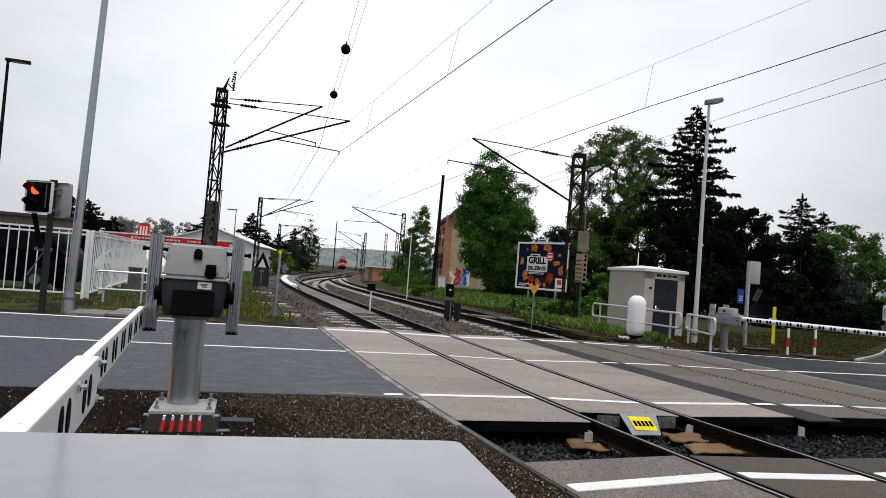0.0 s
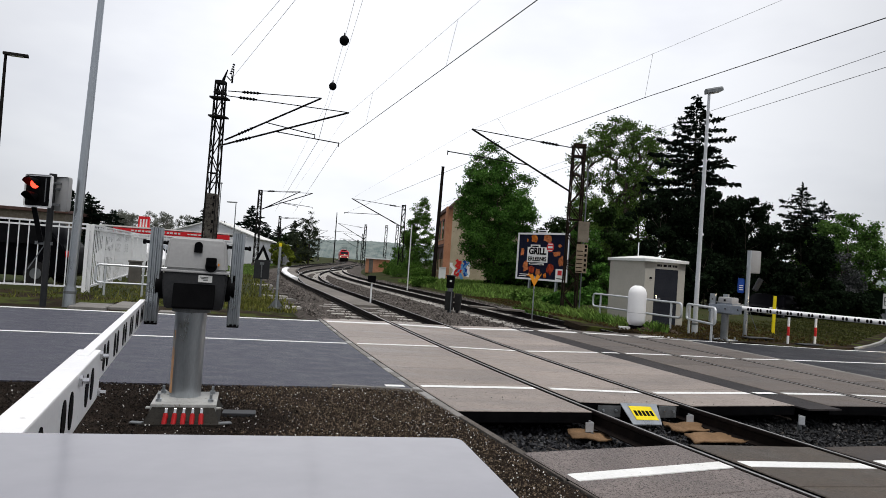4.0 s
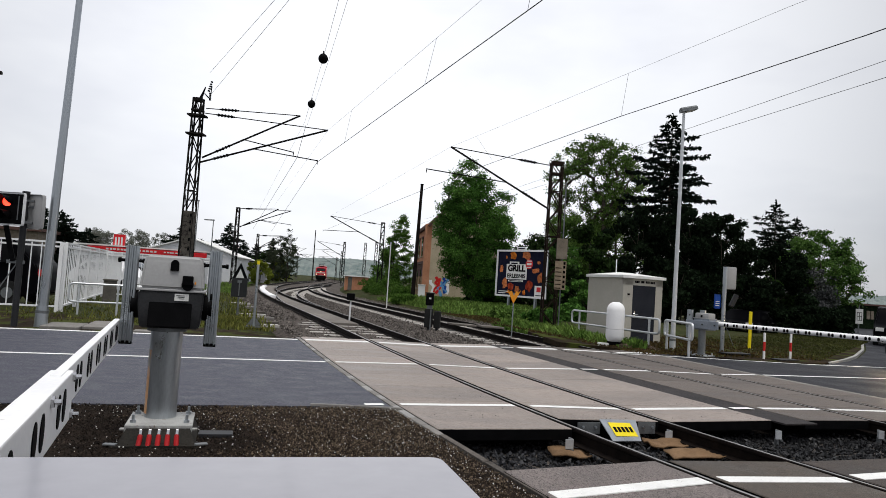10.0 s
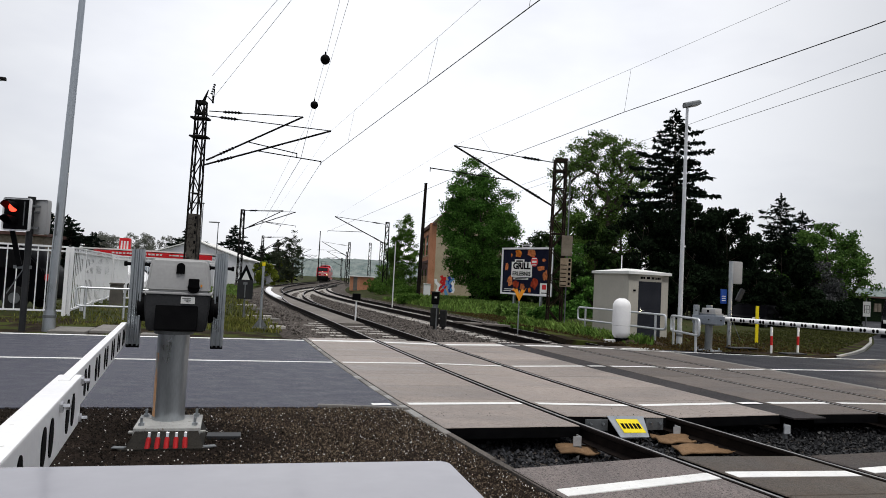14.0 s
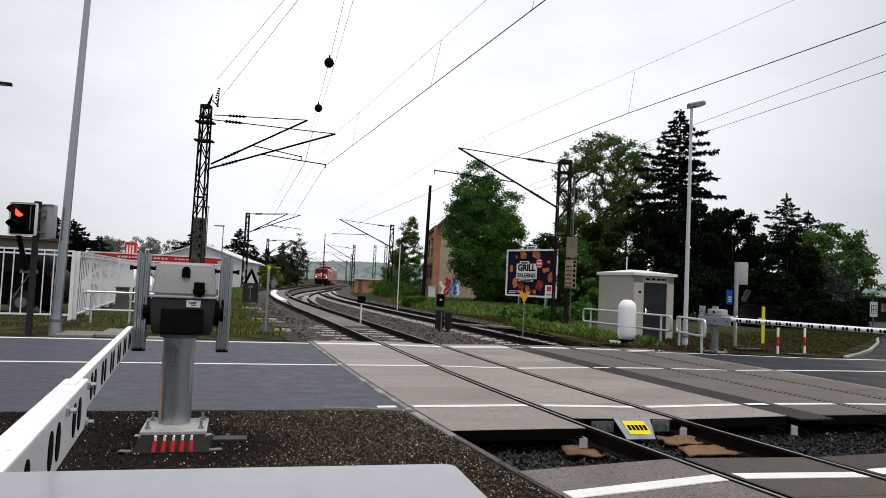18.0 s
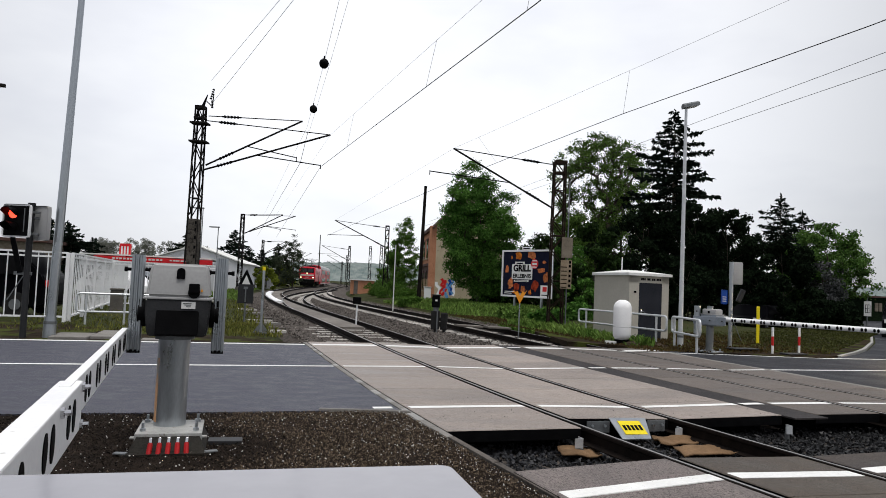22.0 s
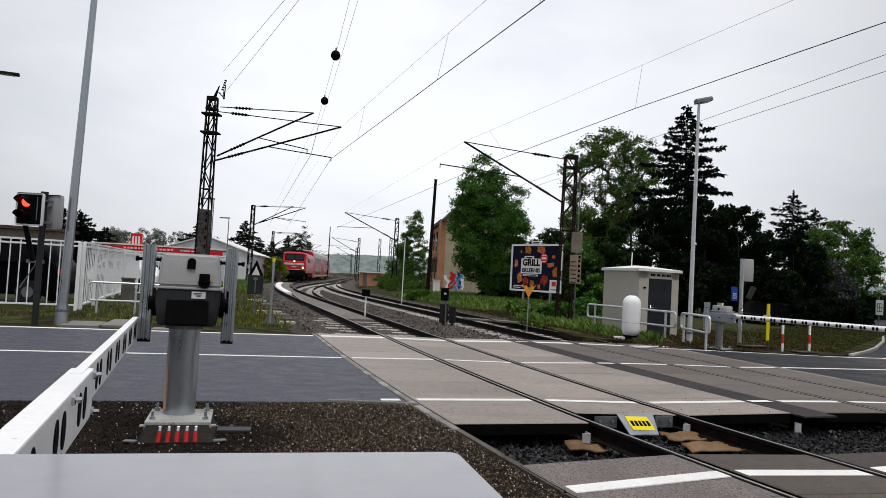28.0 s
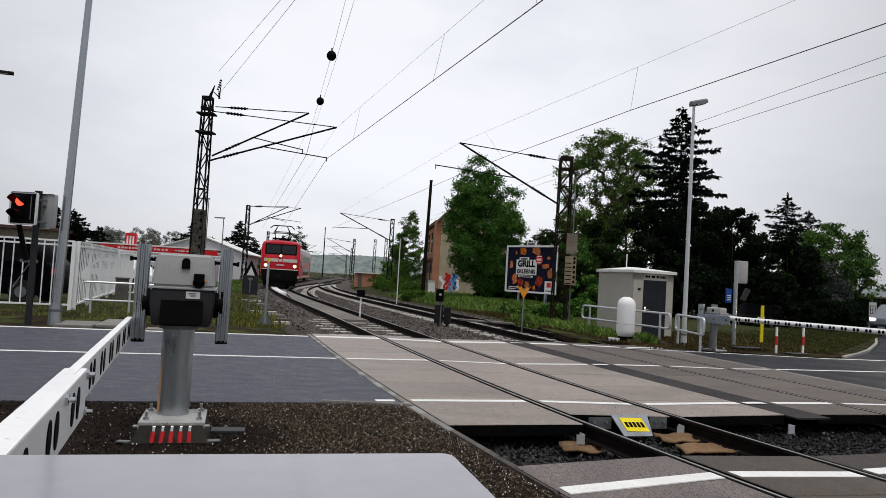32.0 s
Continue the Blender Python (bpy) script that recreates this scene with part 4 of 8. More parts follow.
    part("lock_cover", bm, BLACK, hood, "black rubber lock cover")
    bm = box(bm_new(), (0.125, -0.222, 1.335), (0.088, 0.05, 0.085), bevel=0.01)
    cyl(bm, (0.125, -0.235, 1.30), (0.125, -0.19, 1.30), 0.05, n=16)
    part("socket_cover", bm, BLACK, hood, "black socket cover")
    bm = box(bm_new(), (0.187, -0.214, 1.318), (0.014, 0.004, 0.022))
    part("warning_sticker", bm, ORANGE, hood)
    bm = box(bm_new(), (0.085, -0.218, 1.19), (0.115, 0.004, 0.06), rx=-0.05)
    plate = part("type_plate", bm, PAPER, t, "pale type plate with small print")
    bm = bm_new()
    for k, z in enumerate((1.205, 1.192, 1.178)):
        box(bm, (0.075 + 0.006 * k, -0.2215, z), (0.07 - 0.015 * k, 0.002, 0.005))
    part("print_lines", bm, BOXDARK, plate)
    for sx in (-1, 1):
        bm = cyl(bm_new(), (sx * 0.255, 0, 1.10), (sx * 0.30, 0, 1.10), 0.115, n=24)
        cyl(bm, (sx * 0.28, 0, 1.10), (sx * 0.335, 0, 1.10), 0.085, n=24)
        cyl(bm, (sx * 0.29, 0, 1.20), (sx * 0.33, 0, 1.20), 0.055, n=16)
        part("shaft_hub", bm, BLACK, t, "black shaft hub", smooth=True)
        arm = part("counter_arm", channel(bm_new(), 0, 0.775, 1.61), GALV, t, "ribbed galvanised counter arm", at=pose(-0.352 if sx < 0 else 0.340, -0.06, 0, 0, 0, 0))
        for z in (1.48,):
            bm = cyl(bm_new(), (-0.11, 0.04, z), (0.11, 0.04, z), 0.014, n=8)
            for q in (-0.1, 0.1):
                cyl(bm, (q - 0.012, 0.04, z), (q + 0.012, 0.04, z), 0.021, n=6)
            part("arm_bolt", bm, BLACK, arm, "dark through bolt")
        bm = box(bm_new(), (0, 0.03, 0.775), (0.104, 0.06, 0.03), bevel=0.005)
        part("end_cap", bm, BLACK, arm)
    # access cover on the gravel
    c = thing("cover_plate", "small dark concrete cover plate in the gravel", "cover plate", pose(-1.86, 6.28, -0.012, 0, 0, 14))
    bm = box(bm_new(), (0, 0, 0.012), (0.29, 0.16, 0.035), bevel=0.008)
    part("plate", bm, BOXDARK, c)
    c["label"] = "small grey cover plate lying in the gravel"


def oval(bm, c, n, up, a, b, k=18):
    """A flat ellipse with thickness, facing n."""
    n, up = Vector(n).normalized(), Vector(up).normalized()
    s = n.cross(up)
    c = Vector(c)
    f = [bm.verts.new(c + s * a * math.cos(2 * math.pi * i / k) + up * b * math.sin(2 * math.pi * i / k) + n * 0.004) for i in range(k)]
    g = [bm.verts.new(v.co - n * 0.006) for v in f]
    bm.faces.new(f)
    for i in range(k):
        bm.faces.new((g[i], g[(i + 1) % k], f[(i + 1) % k], f[i]))


def build_near_boom():
    a = Vector((-2.736, 6.10, 0.871))
    L = 7.6
    t = thing("barrier_boom", "lowered white barrier boom with pairs of dark oval holes", "barrier boom", pose(a.x, a.y, a.z, 0, 0, 20.4 - 90))
    step, w1, w2, dz = 3.10, 0.0235, 0.049, -0.022
    bm = box(bm_new(), ((step + 0.2) / 2 - 0.05, 0, 0), (step + 0.3, 2 * w1, 0.186), bevel=0.006)
    part("boom_section", bm, WHITE, t, "white box section near the drive")
    bm = box(bm_new(), ((step + L) / 2, 0, dz), (L - step, 2 * w2, 0.218), bevel=0.008)
    part("boom_section", bm, WHITE, t, "wider white sleeve section")
    # pairs of holes on the side towards the tracks
    for c in [0.26 + 0.485 * k for k in range(6)] + [3.05, 3.44, 3.96, 4.48, 5.0, 5.52, 6.04, 6.56, 7.08]:
        for dx in (-0.072, 0.072):
            x = c + dx
            if step - 0.07 < x < step + 0.03:
                continue
            bm = bm_new()
            oval(bm, (x, w1 if x < step else w2, 0 if x < step else dz), (0, 1, 0), (0, 0, 1), 0.040, 0.068)
            part("oval_hole", bm, BLACK, t)
    for x, z in ((step + 0.03, 0.062), (step + 0.03, -0.105), (step + 0.62, 0.055)):
        bm = cyl(bm_new(), (x, w2 - 0.005, z), (x, w2 + 0.035, z), 0.011, n=8)
        cyl(bm, (x, w2, z), (x, w2 + 0.012, z), 0.022, n=6)
        part("clamp_bolt", bm, CHROME, t, "bright clamp bolt")
    return t


def build_cabinet():
    t = thing("switch_cabinet", "light grey lacquered switch cabinet with a rounded lid", "cabinet", pose(0.0185, 0.2545, 0.0018, 0, 0, YAW - 2.2))
    def rr(x0, x1, y0, y1, r):
        out = []
        for cx, cy, a0 in ((x1 - r, y1 - r, 0), (x0 + r, y1 - r, 90), (x0 + r, y0 + r, 180), (x1 - r, y0 + r, 270)):
            for i in range(7):
                a = radians(a0 + 15 * i)
                out.append((cx + r * math.cos(a), cy + r * math.sin(a)))
        return out
    bm = prism(bm_new(), rr(-0.40, -0.026, -0.42, -0.022, 0.008), -0.05, 1.345)
    part("body", bm, CABINET, t)
    bm = prism(bm_new(), rr(-0.42, -0.0135, -0.44, -0.009, 0.008), 1.345, 1.40)
    es = [e for e in bm.edges if abs(e.verts[0].co.z - 1.40) < 1e-4 and abs(e.verts[1].co.z - 1.40) < 1e-4]
    bmesh.ops.bevel(bm, geom=es, offset=0.004, segments=3, affect="EDGES")
    part("lid", bm, CABINET, t, "flat light grey lid with rounded corner", smooth=True)


# ---- pit ----
def build_pit():
    g = thing("deflector_plate", "sloping galvanised deflector plate with a yellow label", "deflector plate")
    A, B = cross(7.335, 0.60, -0.004), cross(7.335, 1.085, -0.012)
    d = (B - A).normalized()
    out = Vector((d.y, -d.x, 0))
    bm = bm_new()
    w = (B - A).length
    quad = [A, B, cross(7.03, 0.955, -0.185), cross(7.03, 0.585, -0.185)]
    v = [bm.verts.new(q) for q in quad]
    bm.faces.new(v)
    r = bmesh.ops.extrude_face_region(bm, geom=bm.faces[:])
    for e in r["geom"]:
        if isinstance(e, bmesh.types.BMVert):
            e.co += Vector((0, 0, -0.012))
    bmesh.ops.recalc_face_normals(bm, faces=bm.faces[:])
    part("plate", bm, GALV, g)
    nrm = (quad[1] - quad[0]).cross(quad[3] - quad[0]).normalized()
    nrm = nrm if nrm.z > 0 else -nrm
    dn = (quad[3] - quad[0]).normalized()
    c = (quad[0] + quad[1] + quad[2] + quad[3]) / 4 + nrm * 0.003
    def card(bm, cx, cy, sx, sy, off):
        q = [c + d * (cx + a * sx / 2) + dn * (cy + b * sy / 2) + nrm * off for a, b in ((-1, -1), (1, -1), (1, 1), (-1, 1))]
        f = bm.faces.new([bm.verts.new(p) for p in q])
        e = bmesh.ops.extrude_face_region(bm, geom=[f])
        for k in e["geom"]:
            if isinstance(k, bmesh.types.BMVert):
                k.co += nrm * 0.002
    bm = bm_new()
    card(bm, 0.01, -0.005, 0.29, 0.225, 0)
    bmesh.ops.recalc_face_normals(bm, faces=bm.faces[:])
    lab = part("label_card", bm, YELLOW, g, "bright yellow maker label")
    for i in range(5):
        bm = bm_new()
        card(bm, -0.092 + 0.051 * i, 0.0, 0.036, 0.085, 0.003)
        bmesh.ops.recalc_face_normals(bm, faces=bm.faces[:])
        part("print_bar", bm, BLACK, lab)
    # steel angle on both sides of the plate and the brackets under the panels
    for o0, o1 in ((0.30, 0.59), (1.095, 1.33)):
        bm = bm_new()
        p, q = cross(7.30, o0, -0.06), cross(7.30, o1, -0.065)
        m = (p + q) / 2
        box(bm, (m.x, m.y, -0.10), ((q - p).length, 0.012, 0.13), rz=math.atan2(d.y, d.x))
        part("side_plate", bm, GALVDARK, g)
    for o in (0.36, 0.52, 1.16, 1.28):
        p = cross(7.285, o, -0.085)
        part("bolt", cyl(bm_new(), p, p + out * 0.02, 0.016, n=6), GALV, g)
    for o in (-0.16, 1.37, 2.95, 4.60):
        p = cross(6.70 if o < 0 else 7.10, o, -0.14)
        b = thing("panel_bracket", "galvanised bracket under the panel edge", "bracket", Matrix.Translation(p) @ Matrix.Rotation(radians(YAW), 4, "Z"), "panel brackets")
        bm = box(bm_new(), (0, 0.0, 0.0), (0.09, 0.012, 0.10))
        box(bm, (0.045, 0.05, 0.0), (0.012, 0.10, 0.10))
        part("angle", bm, GALVPALE, b)
        bm = box(bm_new(), (0.0, 0.03, -0.10), (0.035, 0.05, 0.11))
        cyl(bm, (0.03, 0.0, -0.06), (0.03, -0.03, -0.06), 0.014, n=6)
        part("clamp", bm, GALVDARK, b)
    for i, (o, v, s) in enumerate(((-0.20, 6.62, 0.42), (1.24, 7.0, 0.46), (1.24, 6.5, 0.62))):
        p = cross(v, o, -0.245)
        V, F = [], []
        n = 7
        for a in range(n):
            for b in range(n):
                x, y = (a / (n - 1) - 0.5) * s, (b / (n - 1) - 0.5) * 0.36
                V.append((p.x + x, p.y + y + 0.2 * x, p.z + 0.035 + 0.05 * noise.noise((x * 5 + i, y * 6, 2))))
        for a in range(n - 1):
            for b in range(n - 1):
                F.append((a * n + b, a * n + b + 1, (a + 1) * n + b + 1, (a + 1) * n + b))
        ob = new("geotextile_scrap", raw("geotextile_scrap", V, F, RUSTMAT, True))
        so = ob.modifiers.new("thick", "SOLIDIFY")
        so.thickness = 0.02
        tagged(ob, "brown felt mat lying on the ballast", "mat", "felt mats")
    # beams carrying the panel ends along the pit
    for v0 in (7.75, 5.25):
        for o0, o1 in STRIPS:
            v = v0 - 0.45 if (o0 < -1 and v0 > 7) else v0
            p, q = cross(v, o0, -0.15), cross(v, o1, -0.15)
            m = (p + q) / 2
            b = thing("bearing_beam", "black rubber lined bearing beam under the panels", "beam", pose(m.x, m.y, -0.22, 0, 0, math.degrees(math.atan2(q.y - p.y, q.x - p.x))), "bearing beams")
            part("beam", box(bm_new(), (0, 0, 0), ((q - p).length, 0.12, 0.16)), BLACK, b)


# ---- masts and overhead line ----
def lattice(bm, w0, w1, z0, z1, bar=0.05, steps=11):
    for sx in (-1, 1):
        for sy in (-1, 1):
            cyl(bm, (sx * w0 / 2, sy * w0 / 2, z0), (sx * w1 / 2, sy * w1 / 2, z1), bar * 0.75, n=4)
    for i in range(steps):
        za, zb = z0 + (z1 - z0) * i / steps, z0 + (z1 - z0) * (i + 1) / steps
        wa, wb = w0 + (w1 - w0) * i / steps, w0 + (w1 - w0) * (i + 1) / steps
        s = 1 if i % 2 else -1
        for sy in (-1, 1):
            cyl(bm, (-s * wa / 2, sy * wa / 2, za), (s * wb / 2, sy * wb / 2, zb), bar * 0.42, n=4)
            cyl(bm, (sy * wa / 2, s * wa / 2, za), (sy * wb / 2, -s * wb / 2, zb), bar * 0.42, n=4)
        if i % 3 == 0:
            for sy in (-1, 1):
                cyl(bm, (-wa / 2, sy * wa / 2, za), (wa / 2, sy * wa / 2, za), bar * 0.4, n=4)
    return bm


def insulator(bm, p, q, r=0.05, k=5):
    p, q = Vector(p), Vector(q)
    for i in range(k):
        c = p + (q - p) * (i + 0.5) / k
        cyl(bm, c - (q - p) * 0.3 / k, c + (q - p) * 0.3 / k, r, r * 0.6, n=10)
    return bm


def mast(x, y, h, arms, material, label, w=0.40, foot=0.5, lean=0.0, side=1, thin=1.0, taper=0.72):
    """A lattice mast with its brackets. arms: (tip, brace height, tie height, wire point) in local axes."""
    t = thing("catenary_mast", label, "catenary mast", pose(x, y, -0.1, 0, lean, 0), "catenary masts")
    part("lattice", lattice(bm_new(), w, w * taper, 0.2, h + 0.1, 0.05 * thin), material, t)
    part("foot", box(bm_new(), (0, 0, foot / 2), (w + 0.2, w + 0.2, foot), bevel=0.03), MASTCONC, t, "concrete foot")
    part("head_frame", box(bm_new(), (0, 0, h + 0.05), (w * 0.8, w * 0.8, 0.12)), material, t)
    part("head_band", box(bm_new(), (0, 0, h - 0.35), (w * 0.95, w * 0.85, 0.07)), material, t)
    for tip, zb, zt, wp in arms:
        tip, wp = Vector(tip), Vector(wp)
        b = Vector((side * w / 2, tip.y * 0.3, zb))
        e = Vector((side * w / 2, tip.y * 0.3, zt))
        bm = cyl(bm_new(), b, tip, 0.035 * thin, n=8)
        arm = part("bracket_tube", bm, LATTICE, t, "slanted bracket tube")
        part("tie_rod", cyl(bm_new(), e, tip, 0.018 * thin, n=6), LATTICE, t)
        for p, q in ((b, tip), (e, tip)):
            d = (q - p).normalized()
            part("insulator", insulator(cyl(bm_new(), p + d * 0.5, p + d * 1.2, 0.03 * thin, n=6), p + d * 0.55, p + d * 1.15, 0.065 * thin), BLACK, t, "dark ribbed insulator")
        s = b + (tip - b) * 0.42
        bm = cyl(bm_new(), s, wp + Vector((0, 0, 0.02)), 0.020 * thin, n=6)
        cyl(bm, wp + Vector((0, 0, 0.05)), wp + Vector((0, 0, -0.12)), 0.018, n=6)
        part("steady_arm", bm, LATTICE, t)
    return t


def wire(name, pts, r, label, sag=0.0, n=10):
    pts = [Vector(p) for p in pts]
    out = []
    for a, b in zip(pts, pts[1:]):
        for i in range(n):
            f = i / n
            out.append(a.lerp(b, f) - Vector((0, 0, sag * 4 * f * (1 - f))))
    out.append(pts[-1])
    t = thing(name, label, "overhead wire", group="overhead wires")
    part("wire", tube(bm_new(), out, r, n=5), WIRE, t)
    return t, out


def dropper(t, c, m):
    part("dropper", cyl(bm_new(), c, m, 0.0035, n=4), WIRE, t)


def build_catenary():
    # near mast on the town side, with a concrete lower part
    t = mast(-9.33, 26.0, 7.75, [((4.90, 0, 6.98), 5.45, 7.32, (4.59, 0, 5.79)), ((3.64, 0.9, 7.66), 5.68, 7.56, (3.48, 0.9, 6.20))], LATTICE,
             "dark lattice catenary mast with concrete lower column and two brackets", w=0.41, foot=0.4)
    part("column_casing", box(bm_new(), (0.03, -0.02, 1.9), (0.35, 0.42, 3.4), bevel=0.03), COLUMN, t, "weathered concrete lower column")
    for z in (2.2, 2.55, 2.9, 3.2, 3.45):
        part("mast_mark", box(bm_new(), (0.15, -0.232, z), (0.07, 0.01, 0.11)), BLACK, t, "dark mark on the mast plate")
    bm = cyl(bm_new(), (0.05, 0, 7.8), (0.22, 0, 8.3), 0.07, 0.02, n=6)
    cyl(bm, (0.2, 0, 8.05), (0.42, 0, 7.85), 0.02, n=6)
    cyl(bm, (0.42, 0, 7.8), (0.45, 0, 8.35), 0.02, n=6)
    insulator(bm, (0.34, 0, 8.12), (0.45, 0, 8.55), 0.055)
    insulator(bm, (0.42, 0, 7.8), (0.40, 0, 8.1), 0.05)
    part("top_insulator", bm, BLACK, t, "feeder insulators at the mast top")
    for z in (7.2, 6.5):
        part("clamp_band", box(bm_new(), (0, 0, z), (0.62, 0.5, 0.06)), LATTICE, t)
    # near mast on the far side, rusty
    t = mast(4.20, 26.0, 6.25, [((-4.0, 0, 6.67), 4.6, 6.22, (-4.85, 0, 5.76))], RUST, "rusty lattice catenary mast with one long bracket", w=0.50, foot=0.12, side=-1, taper=0.80)
    bm = box(bm_new(), (0.31, -0.30, 2.13), (0.41, 0.03, 1.05), bevel=0.008)
    pl = part("notice_board", bm, BOARDPALE, t, "pale notice board with dark marks")
    for z in (1.72, 1.90, 2.08, 2.26, 2.44, 2.58):
        part("dark_mark", box(bm_new(), (0.44, -0.318, z), (0.08, 0.01, 0.10)), BLACK, pl)
    for z in (1.66, 1.80, 1.95, 2.10, 2.25, 2.40):
        part("board_line", box(bm_new(), (0.23, -0.317, z), (0.22, 0.008, 0.035)), RUST, pl)
    part("notice_board", box(bm_new(), (0.32, -0.30, 3.11), (0.40, 0.03, 0.76), bevel=0.008), BOARDBROWN, t, "weathered brown upper board")
    part("board_box", box(bm_new(), (0.18, -0.27, 2.5), (0.08, 0.06, 2.1)), RUST, t)
    cab = bm_new()
    cyl(cab, (0.36, -0.2, 0.2), (0.36, -0.2, 5.6), 0.025, n=6)
    part("cable_pipe", cab, GALVDARK, t)
    # further masts, both sides
    mast(-20.85, 72, 7.85, [((5.44, 0, 7.96), 5.97, 7.85, (5.52, 0, 6.5)), ((3.97, 0.8, 8.13), 5.97, 7.9, (3.8, 0.8, 6.55))], LATTICE,
         "slender dark lattice catenary mast along the line", w=0.42, foot=0.4, thin=1.3)
    for x, y, h, reach, ww in ((-30.5, 118, 7.7, 5.3, 0.42), (-35.5, 165, 7.7, 4.4, 0.42), (-43, 215, 7.7, 4.4, 0.42)):
        mast(x, y, h, [((reach, 0, 7.65), 5.4, 7.5, (reach + 0.3, 0, 5.7)), ((reach - 1.6, 0.8, 7.8), 5.5, 7.6, (reach - 0.9, 0.8, 5.9))], LATTICE,
             "slender dark lattice catenary mast along the line", w=ww, foot=0.4, thin=1.3)
    for x, y, h, reach in ((-5.4, 66, 6.8, -5.0), (-15.6, 116, 7.2, -4.6), (-22.0, 160, 7.2, -4.6), (-31, 215, 7.2, -4.6)):
        mast(x, y, h, [((reach, 0, 7.2), 4.9, 6.7, (reach - 0.6, 0, 5.8))], LATTICE, "dark lattice catenary mast beyond the second track", w=0.42, foot=0.4, side=-1, thin=1.3)
    for x, y, h in ((-24.8, 140, 10.5),):
        t = thing("line_pole", "tall thin dark pole along the line", "pole", pose(x, y, -0.1))
        part("shaft", cyl(bm_new(), (0, 0, 0), (0, 0, h), 0.14, 0.08, n=8), LATTICE, t)
        part("foot", box(bm_new(), (0, 0, 0.15), (0.5, 0.5, 0.5)), MASTCONC, t)
    mast(-15.7, 150, 9.0, [], LATTICE, "bare dark lattice mast beyond the brick hut", w=0.6, foot=0.4, thin=1.3)
    mast(-10.5, 118, 7.6, [], LATTICE, "bare dark lattice mast behind the birch", w=0.5, foot=0.4, thin=1.3)
    # wires of the first track
    def past(a, b, y):
        a, b = Vector(a), Vector(b)
        return a + (b - a) * ((y - a.y) / (b.y - a.y))
    ends = []
    for nm, a, b, far, zf in (("contact_wire", (-4.74, 26, 5.66), (1.18, 9.7, 5.5), (-17.3, 72, 5.6), 0), ("messenger_wire", (-4.43, 26, 6.88), (0.47, 13.21, 6.9), (-17.6, 72, 7.6), 0)):
        e = past(a, b, -30)
        e.z = Vector(b).z
        t, pts = wire(nm, [far, a, b, e], 0.0085 if nm[0] == "c" else 0.0032, "thin dark overhead wire above the main track", 0.0)
        ends.append((t, a, b, e))
    for f in (0.27, 0.713, 0.98):
        c = Vector((-4.74, 26, 5.66)).lerp(Vector((1.18, 9.7, 5.5)), f)
        mm = past((-4.43, 26, 6.88), (0.47, 13.21, 6.9), c.y + 1.0)
        dropper(ends[0][0], c, mm)
    ends = []
    for nm, a, b, far in (("contact_wire", (0.75, 26.2, 5.63), (6.06, 10.06, 5.5), (-10.9, 66, 5.7)), ("messenger_wire", (0.2, 26, 6.57), (6.08, 12.49, 6.9), (-10.4, 66, 7.1))):
        e = past(a, b, -30)
        e.z = Vector(b).z
        mid = [(1.64, 23.32, 5.62), (3.97, 15.87, 5.55), (5.26, 12.17, 5.5)] if nm[0] == "c" else []
        t, pts = wire(nm, [far, a] + mid + [b, e], 0.0085 if nm[0] == "c" else 0.0032, "thin dark overhead wire above the second track", 0.0, 4)
        ends.append((t, a, b, e))
    for c in ((1.64, 23.32, 5.62), (3.97, 15.87, 5.55), (6.20, 9.7, 5.5)):
        dropper(ends[0][0], c, past((0.2, 26, 6.57), (6.08, 12.49, 6.9), c[1] + 0.75))
    # crossover wires with dark balls
    a, b = (-5.5, 26.9, 7.33), (-3.27, 17.68, 7.0)
    e = past(a, b, -25)
    e.z = 6.8
    t, pts = wire("messenger_wire", [(-18.8, 72, 7.6), a, b, e], 0.0042, "overhead wire carrying two dark balls")
    for p in ((-3.27, 17.68, 6.98), (-4.41, 22.41, 6.95)):
        bm = ball(bm_new(), p, 0.125, 14, (1, 1, 1.05))
        box(bm, (p[0], p[1], p[2] + 0.12), (0.03, 0.03, 0.16))
        part("wire_ball", bm, BLACK, t, "black ball on the wire", smooth=True)
    a2, b2 = (-5.40, 26.9, 7.2), (-3.10, 17.6, 6.98)
    e2 = past(a2, b2, -25)
    e2.z = 6.8
    wire("messenger_wire", [a2, b2, e2], 0.0038, "overhead wire running beside the wire with balls")
    wire("contact_wire", [(-19.2, 72, 5.7), (-5.69, 26.9, 5.93), (-5.45, 26.9, 7.2)], 0.009, "thin wire above the crossover track")
    # feeders from the near mast
    for a, b, z in (((-9.0, 26, 8.75), (-4.68, 18.03, 8.6), 8.6), ((-8.95, 26, 7.85), (-3.88, 16.22, 7.9), 7.9)):
        e = past(a, b, -10)
        e.z = z
        wire("feeder_wire", [a, b, e], 0.006, "feeder wire from the mast top")
    for a, b, z in (((7.92, 22.14, 7.0), (9.54, 15.23, 7.0), 7.0), ((7.72, 21.56, 6.5), (9.33, 14.87, 6.5), 6.5)):
        e, s = past(a, b, -20), past(a, b, 62)
        wire("feeder_wire", [s, a, b, e], 0.0065, "thin line wire passing in front of the trees")


